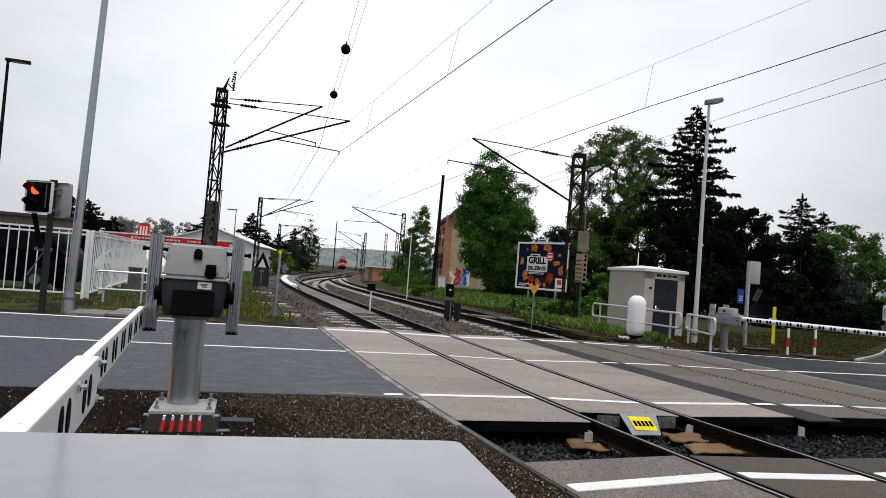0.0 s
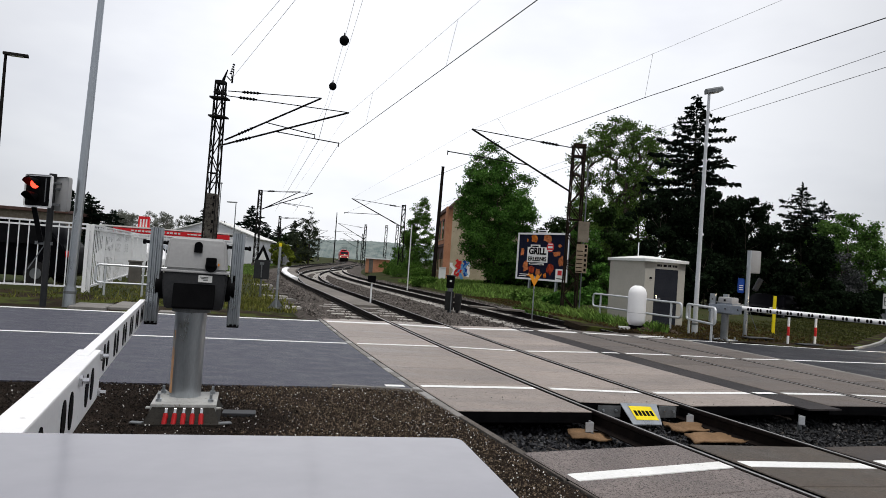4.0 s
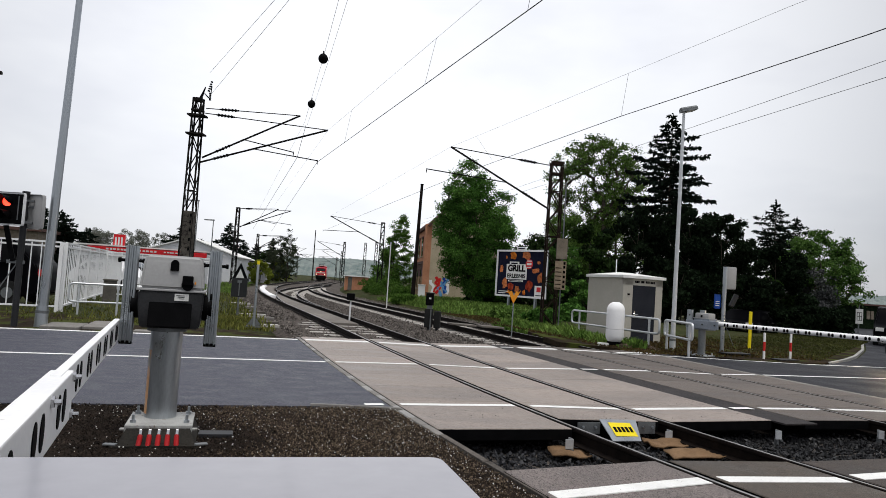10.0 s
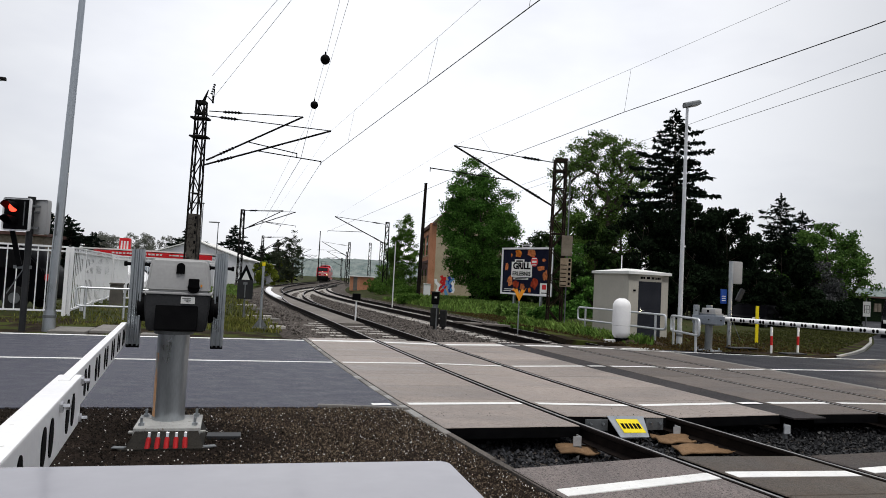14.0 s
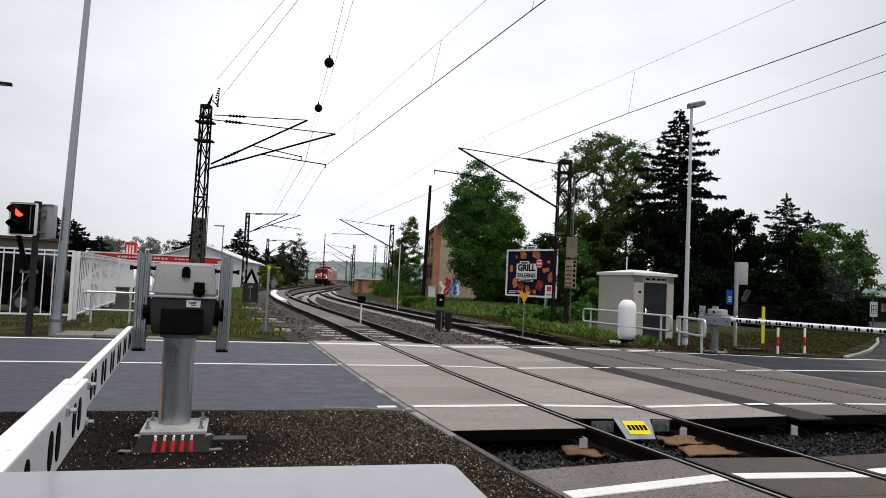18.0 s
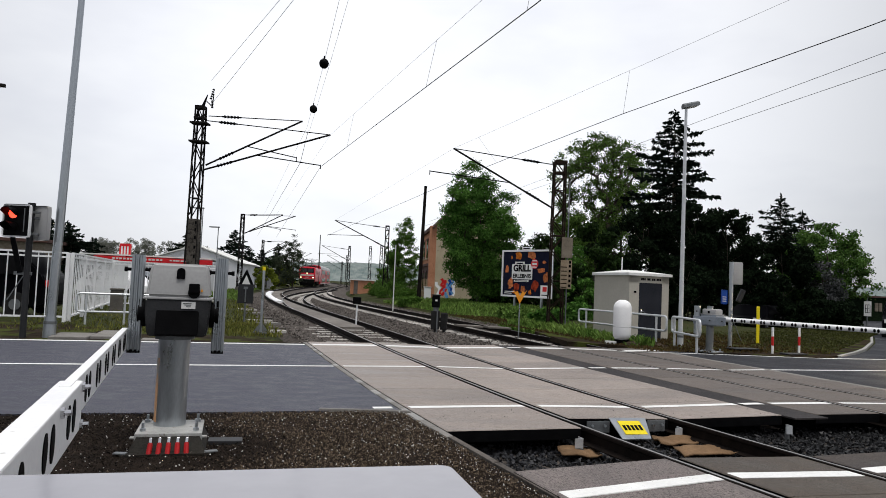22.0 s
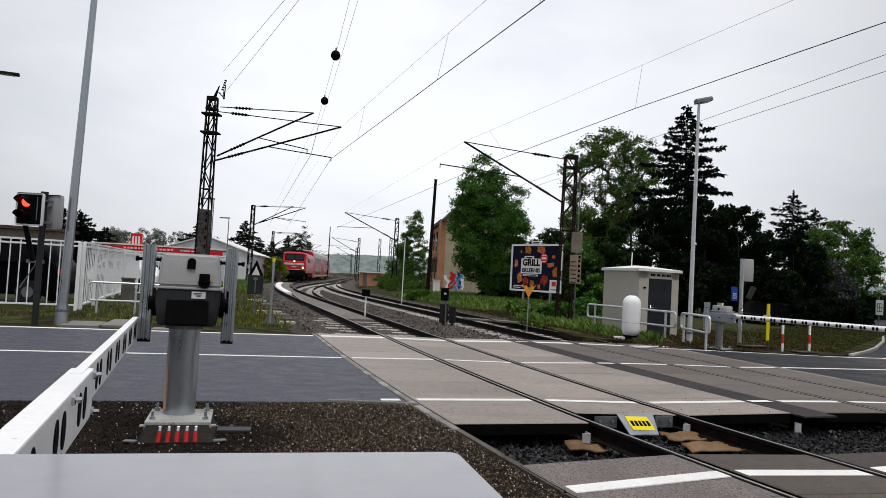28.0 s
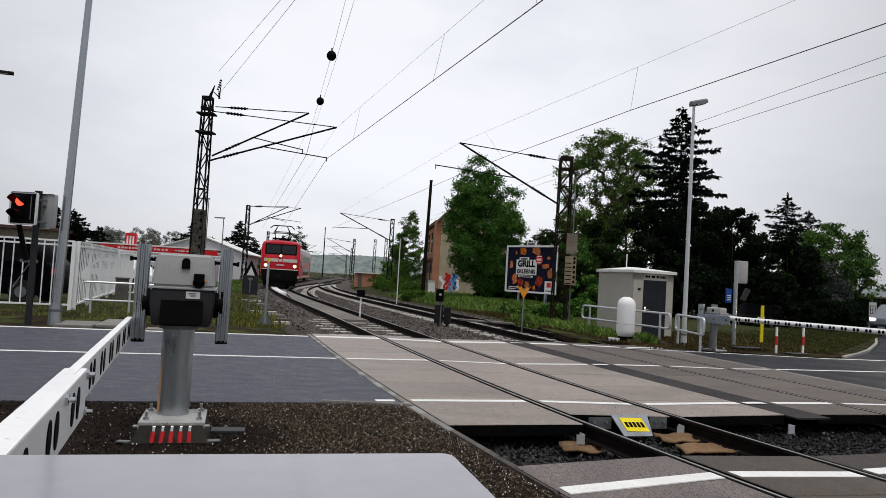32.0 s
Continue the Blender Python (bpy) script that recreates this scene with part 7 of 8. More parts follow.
build_drive()
build_near_boom()
build_cabinet()
build_pit()
build_catenary()
build_left_furniture()
build_left_yard()
build_hut()
build_far_furniture()
build_billboard()
build_brick_house()


def build_verge_details():
    # bare soil round the hut and paving slabs on the town side
    pts = [cross(v, 7.42, -0.028) for v in (16.6, 18, 20, 22, 24)] + [on_track(27, 13.5, -0.028), road(12.5, 24, -0.028), road(11.4, 16.0, -0.028)]
    sheet("hut_soil", pts, SOIL, "dark bare soil with weeds round the hut", "soil", thick=0.3)
    sheet("verge_soil", [road(-40, 16.2, -0.034), cross(16.2, -1.8, -0.034), cross(18.0, -2.6, -0.034), road(-1.5, 18.6, -0.034), road(-4.6, 21.5, -0.034), road(-40, 20.8, -0.034)], SOIL, "dark bare soil strip between road and fence", "soil", thick=0.2)
    w = thing("edge_wedge", "thin pale edging along the broken asphalt edge", "kerb", kind="structure")
    for (u0, v0), (u1, v1) in (((1.04, 8.06), (1.52, 7.97)), ((1.53, 7.97), (2.05, 7.84))):
        quad = [road(u0, v0 - 0.06, 0.014), road(u1, v1 - 0.06, 0.014), road(u1, v1, 0.014), road(u0, v0, 0.014)]
        part("edging", slab(bm_new(), quad, 0.1), KERB, w)
    for k, (u, v, w, d) in enumerate(((-3.22, 17.08, 0.74, 1.15), (-2.54, 17.65, 0.60, 1.75), (-1.5, 16.42, 0.5, 0.4))):
        p = road(u, v, -0.03)
        s = thing("paving_slab", "brownish concrete slab at the road edge", "slab", Matrix.Translation(p) @ Matrix.Rotation(radians(YAW), 4, "Z"), "slabs at the road edge")
        part("slab", box(bm_new(), (0, 0, 0.01), (w, d, 0.09), bevel=0.015), KERB, s)


build_verge_details()


# ---- plants ----
def cards(P, S, seed, up=0.0, aspect=0.75):
    """Bent leaf cards at points P of sizes S: vertices and faces."""
    rng = np.random.default_rng(seed)
    k = len(P)
    a = rng.normal(size=(k, 3))
    a /= np.linalg.norm(a, axis=1, keepdims=True)
    b = rng.normal(size=(k, 3))
    b[:, 2] += up
    b -= a * (a * b).sum(1, keepdims=True)
    b /= np.linalg.norm(b, axis=1, keepdims=True)
    c = np.cross(a, b)
    S = S[:, None]
    p0, p1 = P - a * S * 0.5, P + a * S * 0.5
    s = b * S * 0.5 * aspect
    m = P + c * S * 0.15
    V = np.stack([p0, m - s, p1, m + s], 1).reshape(-1, 3)
    i = np.arange(k)[:, None] * 4
    F = np.concatenate([i + np.array([[0, 1, 2]]), i + np.array([[0, 2, 3]])], 1).reshape(-1, 3)
    return V, F


def crown_points(blobs, count, seed):
    rng = np.random.default_rng(seed)
    B = np.array(blobs, float)
    w = B[:, 3] ** 2
    idx = rng.choice(len(B), count, p=w / w.sum())
    d = rng.normal(size=(count, 3))
    d /= np.linalg.norm(d, axis=1, keepdims=True)
    r = rng.random(count) ** 0.45
    P = B[idx, :3] + d * (B[idx, 3] * r)[:, None] * np.array([1, 1, 0.8])
    return P


def tree(name, label, x, y, h, cw, clear, count, size, material, seed, depth=None, nb=34, gaps=0.0, trunk_r=0.2, lean=0.0, pointed=0.0, z=-0.1, bark=None, shape=None):
    """shape: heights, and the crown's middle and half width at each, for a lopsided crown."""
    rng = random.Random(seed)
    t = thing(name, label, "tree" if name != "bush" else "bush", pose(x, y, z))
    depth = depth or cw
    bm = bm_new()
    top_z = h * 0.86
    trunk = [(0, 0, 0)]
    for i in range(1, 6):
        trunk.append((rng.uniform(-0.12, 0.12) * i * cw * 0.12 + lean * i / 5, rng.uniform(-0.1, 0.1) * i * cw * 0.1, top_z * i / 5))
    for i in range(5):
        cyl(bm, trunk[i], trunk[i + 1], trunk_r * (1 - 0.17 * i), trunk_r * (1 - 0.17 * (i + 1)), n=8)
    blobs = []
    ch = h - clear
    for k in range(nb):
        f = (k + 0.5) / nb
        zz = clear + ch * (0.06 + 0.9 * f)
        env = math.sin(math.pi * min(1, (0.12 + 0.88 * f)) ** (1.0 - 0.45 * pointed)) ** 0.55
        env *= 1 - pointed * f * 0.55
        an = k * 2.399 + rng.uniform(-0.4, 0.4)
        rad = env * rng.uniform(0.45, 0.92)
        br = cw * rng.uniform(0.20, 0.34) * (1 - 0.35 * f * pointed)
        if k % 3 == 0:
            rad, br = env * rng.uniform(0.85, 1.08), br * rng.uniform(0.4, 0.7)
        p = (math.cos(an) * rad * (cw - br * 0.6), math.sin(an) * rad * (depth - br * 0.6), min(zz, h - br * 0.75))
        if shape:
            mid_x, half = np.interp(p[2], shape[0], shape[1]), np.interp(p[2], shape[0], shape[2])
            br = min(br, half * 0.45)
            rr = min(1.0, rad / max(env, 0.1))
            p = (mid_x + math.cos(an) * rr * (half - br * 0.6), math.sin(an) * rr * (half - br * 0.6), min(zz, h - br * 0.75))
        if rng.random() < gaps:
            continue
        blobs.append((*p, br))
        if k % (2 if nb < 50 else 4) == 0:
            s = trunk[min(4, max(1, int(5 * zz / h)))]
            mid = ((s[0] + p[0]) / 2, (s[1] + p[1]) / 2, (s[2] * 0.6 + p[2] * 0.4))
            cyl(bm, s, mid, trunk_r * 0.34, trunk_r * 0.2, n=5)
            cyl(bm, mid, p, trunk_r * 0.2, trunk_r * 0.06, n=5)
    part("trunk", bm, bark or BARK, t, "dark trunk and limbs")
    P = crown_points(blobs, count, seed)
    rg = np.random.default_rng(seed + 1)
    V, F = cards(P, rg.uniform(0.6, 1.3, len(P)) * size, seed + 2)
    ob = new("crown", raw("crown", V.tolist(), F.tolist(), material))
    ob.parent = t
    return t


def limbs(segs, sides=5):
    """Tapered bars between points, as vertices and faces. segs: (from, to, radius, radius)."""
    V, F = [], []
    for p, q, r0, r1 in segs:
        p, q = Vector(p), Vector(q)
        d = (q - p).normalized()
        u = d.orthogonal().normalized()
        w = d.cross(u)
        k = len(V)
        for c, r in ((p, r0), (q, r1)):
            for j in range(sides):
                an = 2 * math.pi * j / sides
                V.append(tuple(c + (u * math.cos(an) + w * math.sin(an)) * r))
        for j in range(sides):
            F.append((k + j, k + (j + 1) % sides, k + sides + (j + 1) % sides, k + sides + j))
    return V, F


def grown_tree(name, label, x, y, shape, tips, leaves, size, material, seed, spread=0.5, trunk_r=0.25, z=-0.1, depth=1.0, fork=0.25, bark=None, flat=0.65):
    """A tree whose limbs fork towards points in its crown, with leaves clustered at their ends.
    shape: heights, and the crown's middle and half width at each."""
    rng = np.random.default_rng(seed)
    t = thing(name, label, "bush" if name.endswith("bush") else "tree", pose(x, y, z))
    hs, mids, halves = (np.array(q, float) for q in shape)
    zs = np.linspace(hs[0], hs[-1], 60)
    wz = np.interp(zs, hs, halves) ** 1.5 + 0.02
    tz = rng.choice(zs, tips, p=wz / wz.sum()) + rng.uniform(-0.1, 0.1, tips)
    an, rad = rng.uniform(0, 2 * np.pi, tips), np.sqrt(rng.uniform(0.08, 1.0, tips))
    half, mid = np.interp(tz, hs, halves), np.interp(tz, hs, mids)
    half = half * (1 + 0.20 * np.sin(an * 3 + seed) * np.sin(tz * 1.7 + seed)) * rng.uniform(0.85, 1.1, tips)
    P = np.stack([mid + np.cos(an) * rad * half, np.sin(an) * rad * half * depth, tz], 1)
    top_z = hs[0] + (hs[-1] - hs[0]) * 0.72
    nodes, parent = [np.zeros(3)], [-1]
    for i in range(1, 9):
        zz = top_z * i / 8
        nodes.append(np.array([np.interp(zz, hs, mids) * (i / 8) ** 1.5 + rng.normal(0, 0.05) * i / 4, rng.normal(0, 0.05) * i / 4, zz]))
        parent.append(i - 1)
    root_z = max(fork * hs[-1], 0.3)
    order = np.argsort(np.linalg.norm(P - np.array([mids[0], 0, root_z]), axis=1))
    ends = []
    for i in order:
        p = P[i]
        N = np.array(nodes)
        d = np.linalg.norm(N - p, axis=1)
        flatness = np.hypot(*(N - p)[:, :2].T)
        cost = d + 1.2 * np.maximum(0, N[:, 2] - p[2] + 0.35 * flatness) + 5.0 * (N[:, 2] < root_z - 0.4)
        j = int(np.argmin(cost))
        m = nodes[j] * 0.5 + p * 0.5 + np.array([0, 0, 0.07 * d[j]]) + rng.normal(0, 0.06, 3) * d[j]
        nodes += [m, p]
        parent += [j, len(nodes) - 2]
        ends.append((m, p))
    load = np.zeros(len(nodes))
    load[-1] = 1
    for i in range(len(nodes) - 1, 0, -1):
        load[i] += 0.6
        load[parent[i]] += load[i]
    rr = np.maximum(trunk_r * (load / load[0]) ** 0.5, 0.010)
    segs = [(nodes[parent[i]], nodes[i], rr[parent[i]] if parent[i] < 9 and i < 9 else min(rr[parent[i]], rr[i] * 1.5), rr[i]) for i in range(1, len(nodes))]
    V, F = limbs(segs)
    ob = new("trunk", raw("trunk", V, F, bark or BARK, True))
    ob.parent = t
    ob["label"] = "dark trunk and forking limbs"
    A, B = np.array([e[0] for e in ends]), np.array([e[1] for e in ends])
    idx = rng.integers(0, tips, leaves)
    f = 1 - 0.55 * rng.random((leaves, 1)) ** 2.2
    L = A[idx] * (1 - f) + B[idx] * f + np.clip(rng.normal(0, 0.9, (leaves, 3)), -1.25, 1.25) * spread * rng.uniform(0.35, 1.0, (leaves, 1)) * np.array([1, 1, flat])
    L[:, 2] = np.maximum(L[:, 2], 0.05)
    V, F = cards(L, rng.uniform(0.6, 1.3, leaves) * size, seed + 2)
    ob = new("crown", raw("crown", V.tolist(), F.tolist(), material))
    ob.parent = t
    return t


def blades(P, D, S, aspect, seed):
    """Narrow leaf blades at points P along directions D."""
    rng = np.random.default_rng(seed)
    D = D / np.linalg.norm(D, axis=1, keepdims=True)
    side = np.cross(D, rng.normal(size=D.shape))
    side /= np.linalg.norm(side, axis=1, keepdims=True)
    S = S[:, None]
    m = P + D * S * 0.45
    V = np.stack([P, m - side * S * aspect * 0.5, P + D * S, m + side * S * aspect * 0.5], 1).reshape(-1, 3)
    i = np.arange(len(P))[:, None] * 4
    F = np.concatenate([i + np.array([[0, 1, 2]]), i + np.array([[0, 2, 3]])], 1).reshape(-1, 3)
    return V, F


def spruce(label, x, y, h, w, seed, material=None, gap=0.42, clear=0.07, dens=1.0, lean=0.0):
    """A spruce: whorls of long drooping boughs with hanging twigs, uneven in length."""
    rng = np.random.default_rng(seed)
    t = thing("spruce_tree", label, "tree", pose(x, y, -0.1, 0, lean, 0))
    segs = [((0, 0, 0), (0, 0, h * 0.6), 0.016 * h, 0.008 * h), ((0, 0, h * 0.6), (0, 0, h), 0.008 * h, 0.006)]
    P, D, S = [], [], []
    zc, turn = h * clear, 0.0
    while zc < h - 0.1:
        f = zc / h
        L0 = w * (1 - f) ** 0.80 + 0.10
        n = 7 if f < 0.75 else 5
        turn += 0.9
        for j in range(n):
            an = turn + 2 * math.pi * j / n + rng.uniform(-0.35, 0.35)
            L = L0 * rng.choice((0.35, 0.55, 0.85, 1.0, 1.4)) * rng.uniform(0.85, 1.12) * (1 + 0.28 * math.sin(2 * an + 0.55 * zc + seed))
            z0 = zc + rng.uniform(-0.12, 0.12)
            droop = rng.uniform(0.30, 0.55) * (1.0 - 0.5 * f)
            k = max(7, int(L * 30 * dens))
            q = 0.10 + 0.90 * rng.random(k) ** 0.75
            off = rng.normal(0, 0.085, k) * (0.35 + L * 0.45) * (1.15 - 0.6 * q)
            zz = z0 + L * (0.16 * q - droop * q ** 2 + 0.14 * q ** 4)
            px_ = math.cos(an) * L * q - math.sin(an) * off
            py_ = math.sin(an) * L * q + math.cos(an) * off
            P.append(np.stack([px_, py_, zz], 1))
            out = np.stack([np.full(k, math.cos(an) * 0.55), np.full(k, math.sin(an) * 0.55), np.full(k, -0.75 + 0.5 * f)], 1)
            D.append(out + rng.normal(0, 0.35, (k, 3)))
            S.append(rng.uniform(0.16, 0.42, k) * (0.7 + 0.10 * min(L, 4)))
            if L > 0.6:
                a = (0, 0, z0)
                b = (math.cos(an) * L * 0.55, math.sin(an) * L * 0.55, z0 + L * (0.088 - droop * 0.30))
                c = (math.cos(an) * L * 0.95, math.sin(an) * L * 0.95, z0 + L * (0.152 - droop * 0.90 + 0.11))
                segs += [(a, b, 0.010 + 0.008 * L, 0.008 + 0.004 * L), (b, c, 0.008 + 0.004 * L, 0.006)]
        zc += gap * (0.6 + 0.7 * (1 - f)) * rng.uniform(0.8, 1.2)
    k = 40
    P.append(np.stack([np.zeros(k), np.zeros(k), h - 0.9 * rng.random(k)], 1))
    D.append(rng.normal(0, 0.6, (k, 3)) + np.array([0, 0, 0.7]))
    S.append(rng.uniform(0.15, 0.3, k))
    V, F = limbs(segs)
    ob = new("trunk", raw("trunk", V, F, BARK, True))
    ob.parent = t
    V, F = blades(np.concatenate(P), np.concatenate(D), np.concatenate(S), 0.42, seed + 1)
    ob = new("crown", raw("crown", V.tolist(), F.tolist(), material or NEEDLE))
    ob.parent = t
    return t


def bush(label, x, y, h, w, count, size, material, seed, depth=None):
    return tree("bush", label, x, y, h, w, 0.0, count, size, material, seed, depth, nb=16, trunk_r=0.05)


def build_trees():
    grown_tree("lime_tree", "dense green broadleaf tree beside the brick building", 2.45, 45.5,
               ((0.6, 1.7, 2.8, 4.3, 6.2, 7.8, 9.6), (0.75, 0.55, 0.25, -0.05, -0.35, -0.55, -0.65), (1.0, 1.75, 2.35, 2.75, 2.7, 1.75, 0.35)), 380, 80000, 0.12, LEAF_MID, 11, spread=0.40, trunk_r=0.24)
    grown_tree("maple_tree", "tall light green tree with visible limbs behind the billboard", 12.0, 57,
               ((4.8, 7.0, 9.0, 11.0, 13.0, 14.4), (-0.2, 0.0, 0.1, 0.2, 0.4, 0.9), (2.8, 3.3, 3.7, 4.0, 3.5, 1.5)), 280, 27000, 0.15, LEAF_MIDLIGHT, 12, spread=0.42, trunk_r=0.36, fork=0.22)
    grown_tree("maple_tree", "broad green tree behind the rusty mast", 9.3, 52,
               ((0.6, 2.5, 4.5, 6.2, 7.3), (0, 0, 0.2, 0.3, 0.2), (2.3, 2.8, 2.8, 2.0, 0.6)), 150, 22000, 0.16, LEAF_MIDLIGHT, 13, spread=0.42, trunk_r=0.2)
    grown_tree("maple_tree", "light green tree crown beside the spruce", 15.2, 60,
               ((2.0, 5.0, 8.0, 10.5, 12.6, 13.6), (0, 0, 0, 0.1, 0.2, 0.2), (2.4, 2.9, 2.9, 2.6, 1.6, 0.5)), 170, 21000, 0.165, LEAF_MIDLIGHT, 14, spread=0.42, trunk_r=0.26)
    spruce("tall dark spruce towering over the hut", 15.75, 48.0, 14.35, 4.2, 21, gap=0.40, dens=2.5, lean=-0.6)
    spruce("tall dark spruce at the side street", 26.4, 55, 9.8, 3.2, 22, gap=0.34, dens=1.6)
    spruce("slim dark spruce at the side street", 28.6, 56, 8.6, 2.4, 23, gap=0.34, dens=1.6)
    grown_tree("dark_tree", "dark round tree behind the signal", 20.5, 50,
               ((0.4, 2.0, 4.0, 6.0, 7.2, 7.9), (0, 0, 0, 0.0, 0.0, -0.1), (2.2, 2.5, 2.4, 1.9, 1.3, 0.3)), 150, 15000, 0.19, LEAF_DARK_SHADE, 24, spread=0.36, trunk_r=0.2)
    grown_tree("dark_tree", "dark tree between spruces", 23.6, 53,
               ((0.4, 2.0, 4.0, 5.6, 6.4), (0, 0, 0, 0, 0), (2.2, 2.4, 2.0, 1.3, 0.3)), 110, 9000, 0.20, LEAF_DARK_SHADE, 25, spread=0.36, trunk_r=0.2)
    grown_tree("hawthorn_tree", "green broadleaf tree at the corner of the side street", 24.9, 45,
               ((1.7, 3.0, 4.3, 5.5, 6.4), (0.2, -0.2, -0.35, -0.3, -0.4), (1.6, 2.6, 2.9, 2.0, 0.45)), 240, 26000, 0.145, LEAF_HAWTHORN, 26, spread=0.34, trunk_r=0.18)
    # added filler, its deep green standing in for shade beside the billboard
    grown_tree("dark_tree", "filler tree coloured for the shade between the billboard and the rusty mast", 6.7, 50,
               ((0.3, 1.6, 3.2, 4.6, 5.4), (0, 0, 0, 0.1, 0.1), (2.0, 2.4, 2.2, 1.5, 0.4)), 130, 13000, 0.17, LEAF_DEEP, 27, spread=0.36, trunk_r=0.16)
    # bushes added where shade lies under the lime, near black in colour
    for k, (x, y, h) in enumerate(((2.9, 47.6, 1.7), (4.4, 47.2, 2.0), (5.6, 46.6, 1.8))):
        bush("undergrowth coloured for the shade beneath the lime tree", x, y, h, 1.1, 3000, 0.15, LEAF_DARK_SHADE, 130 + k)
    # thicket behind the hut, its inner shade put into near-black leaves
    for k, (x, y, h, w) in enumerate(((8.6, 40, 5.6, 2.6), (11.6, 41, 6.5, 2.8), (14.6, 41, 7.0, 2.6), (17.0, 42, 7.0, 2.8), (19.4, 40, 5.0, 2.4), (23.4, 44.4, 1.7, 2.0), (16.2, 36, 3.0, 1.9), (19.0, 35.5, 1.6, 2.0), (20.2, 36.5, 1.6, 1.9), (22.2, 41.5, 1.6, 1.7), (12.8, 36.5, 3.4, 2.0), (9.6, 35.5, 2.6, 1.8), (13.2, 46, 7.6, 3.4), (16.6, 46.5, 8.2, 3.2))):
        bush("dark leafy thicket behind the hut", x, y, h, w, 6000, 0.22, (LEAF_DEEP if k == 0 else LEAF_DARK_SHADE), 40 + k, 1.8)
    for k, (x, y, h, w, mm) in enumerate(((6.9, 44, 3.6, 1.8, LEAF_DEEP), (8.3, 47, 5.0, 2.2, LEAF_MID), (4.4, 46, 3.0, 1.7, LEAF_DEEP), (7.4, 36, 2.2, 1.4, LEAF_MID), (5.9, 30.5, 1.0, 1.1, LEAF_MID), (4.4, 28.5, 0.75, 0.9, LEAF_MID), (3.4, 32.5, 0.7, 1.0, LEAF_LIGHT))):
        bush("green shrub on the bank", x, y, h, w, 3500, 0.15, mm, 70 + k)
    bush("dark green hedge before the dark trees", 19.9, 41, 2.3, 1.9, 5000, 0.16, LEAF_DEEP, 80)
    tree("lilac_bush", "lilac bush with dull grey violet blossom", 23.5, 43.4, 4.0, 1.9, 1.2, 3800, 0.14, LEAF_LILAC, 61, nb=22, trunk_r=0.07, gaps=0.1)
    # beyond the brick building, by the line
    grown_tree("birch_tree", "thin pale green birch beside the line", -5.0, 74,
               ((0.2, 2.6, 4.6, 6.4, 7.6, 9.0), (0.3, 0.4, 0.65, 0.8, 0.9, 1.3), (2.3, 2.1, 1.75, 1.3, 0.8, 0.15)), 230, 20000, 0.14, LEAF_FRESH, 31, spread=0.30, trunk_r=0.13)
    grown_tree("birch_tree", "green birch beside the line", -6.2, 84,
               ((0.3, 2.5, 4.4, 6.6), (0, 0, 0.2, 0.4), (1.9, 1.7, 1.2, 0.3)), 90, 6500, 0.18, LEAF_MID, 32, spread=0.36, trunk_r=0.13)
    for k, (x, y, h, w) in enumerate(((-4.4, 62, 1.7, 1.9), (-6.0, 68, 1.7, 1.6), (-3.0, 57, 1.1, 1.4), (-2.2, 48, 0.7, 1.2), (-7.0, 92, 2.2, 2.0), (-6.9, 76, 1.5, 1.2))):
        bush("green shrub beside the track", x, y, h, w, 3400, 0.13, LEAF_FRESH, 90 + k)
    # town side
    grown_tree("birch_tree", "tall thin birch along the line", -25.6, 120,
               ((0.8, 3.0, 5.5, 7.6, 8.9), (0, 0, 0, -0.2, -0.4), (1.6, 1.9, 1.8, 1.2, 0.3)), 110, 6500, 0.20, LEAF_DULL, 33, spread=0.40, trunk_r=0.14)
    grown_tree("birch_tree", "dull green birch along the line", -27.7, 119,
               ((0.6, 2.5, 4.6, 6.2, 7.2), (0, 0, 0, 0, 0.2), (1.5, 1.7, 1.6, 1.0, 0.3)), 90, 5500, 0.20, LEAF_DULL, 37, spread=0.40, trunk_r=0.12)
    grown_tree("birch_tree", "low dull green tree along the line", -30.4, 123,
               ((0.4, 1.8, 3.6, 5.0), (0, 0, 0, 0), (1.8, 2.0, 1.6, 0.4)), 80, 4500, 0.22, LEAF_DEEP, 34, spread=0.40, trunk_r=0.14)
    bush("yellow green shrub by the yard shed", -21.7, 86, 3.0, 1.9, 3000, 0.2, LEAF_YELLOW, 35)
    tree("birch_tree", "low tree line by the far curve", -28.6, 128, 4.2, 2.2, 0.0, 3200, 0.3, LEAF_YELLOW, 36, nb=20, trunk_r=0.1)
    for k, (x, y, h, w) in enumerate(((-28.75, 96, 7.8, 3.2), (-30.8, 130, 7.8, 2.8), (-33.8, 130, 6.6, 3.0), (-36.5, 132, 7.0, 2.8), (-30.4, 84, 7.0, 2.8), (-37.2, 70, 5.8, 2.8), (-38.3, 71, 6.4, 2.8), (-39.6, 70, 6.6, 2.6), (-35.9, 72, 4.8, 2.4))):
        spruce("dark conifer behind the yard", x, y, h, w, 50 + k, gap=0.30, dens=2.0)
    bm_rng = random.Random(8)
    for k in range(18):
        tree("far_tree", "hazy bare green tree behind the shop", -82 + 1.75 * k, 150 + bm_rng.uniform(-6, 6), bm_rng.uniform(7.4, 8.8), 3.0, 0.2, 2600, 0.22, LEAF_HAZE, 110 + k, nb=18, trunk_r=0.12)


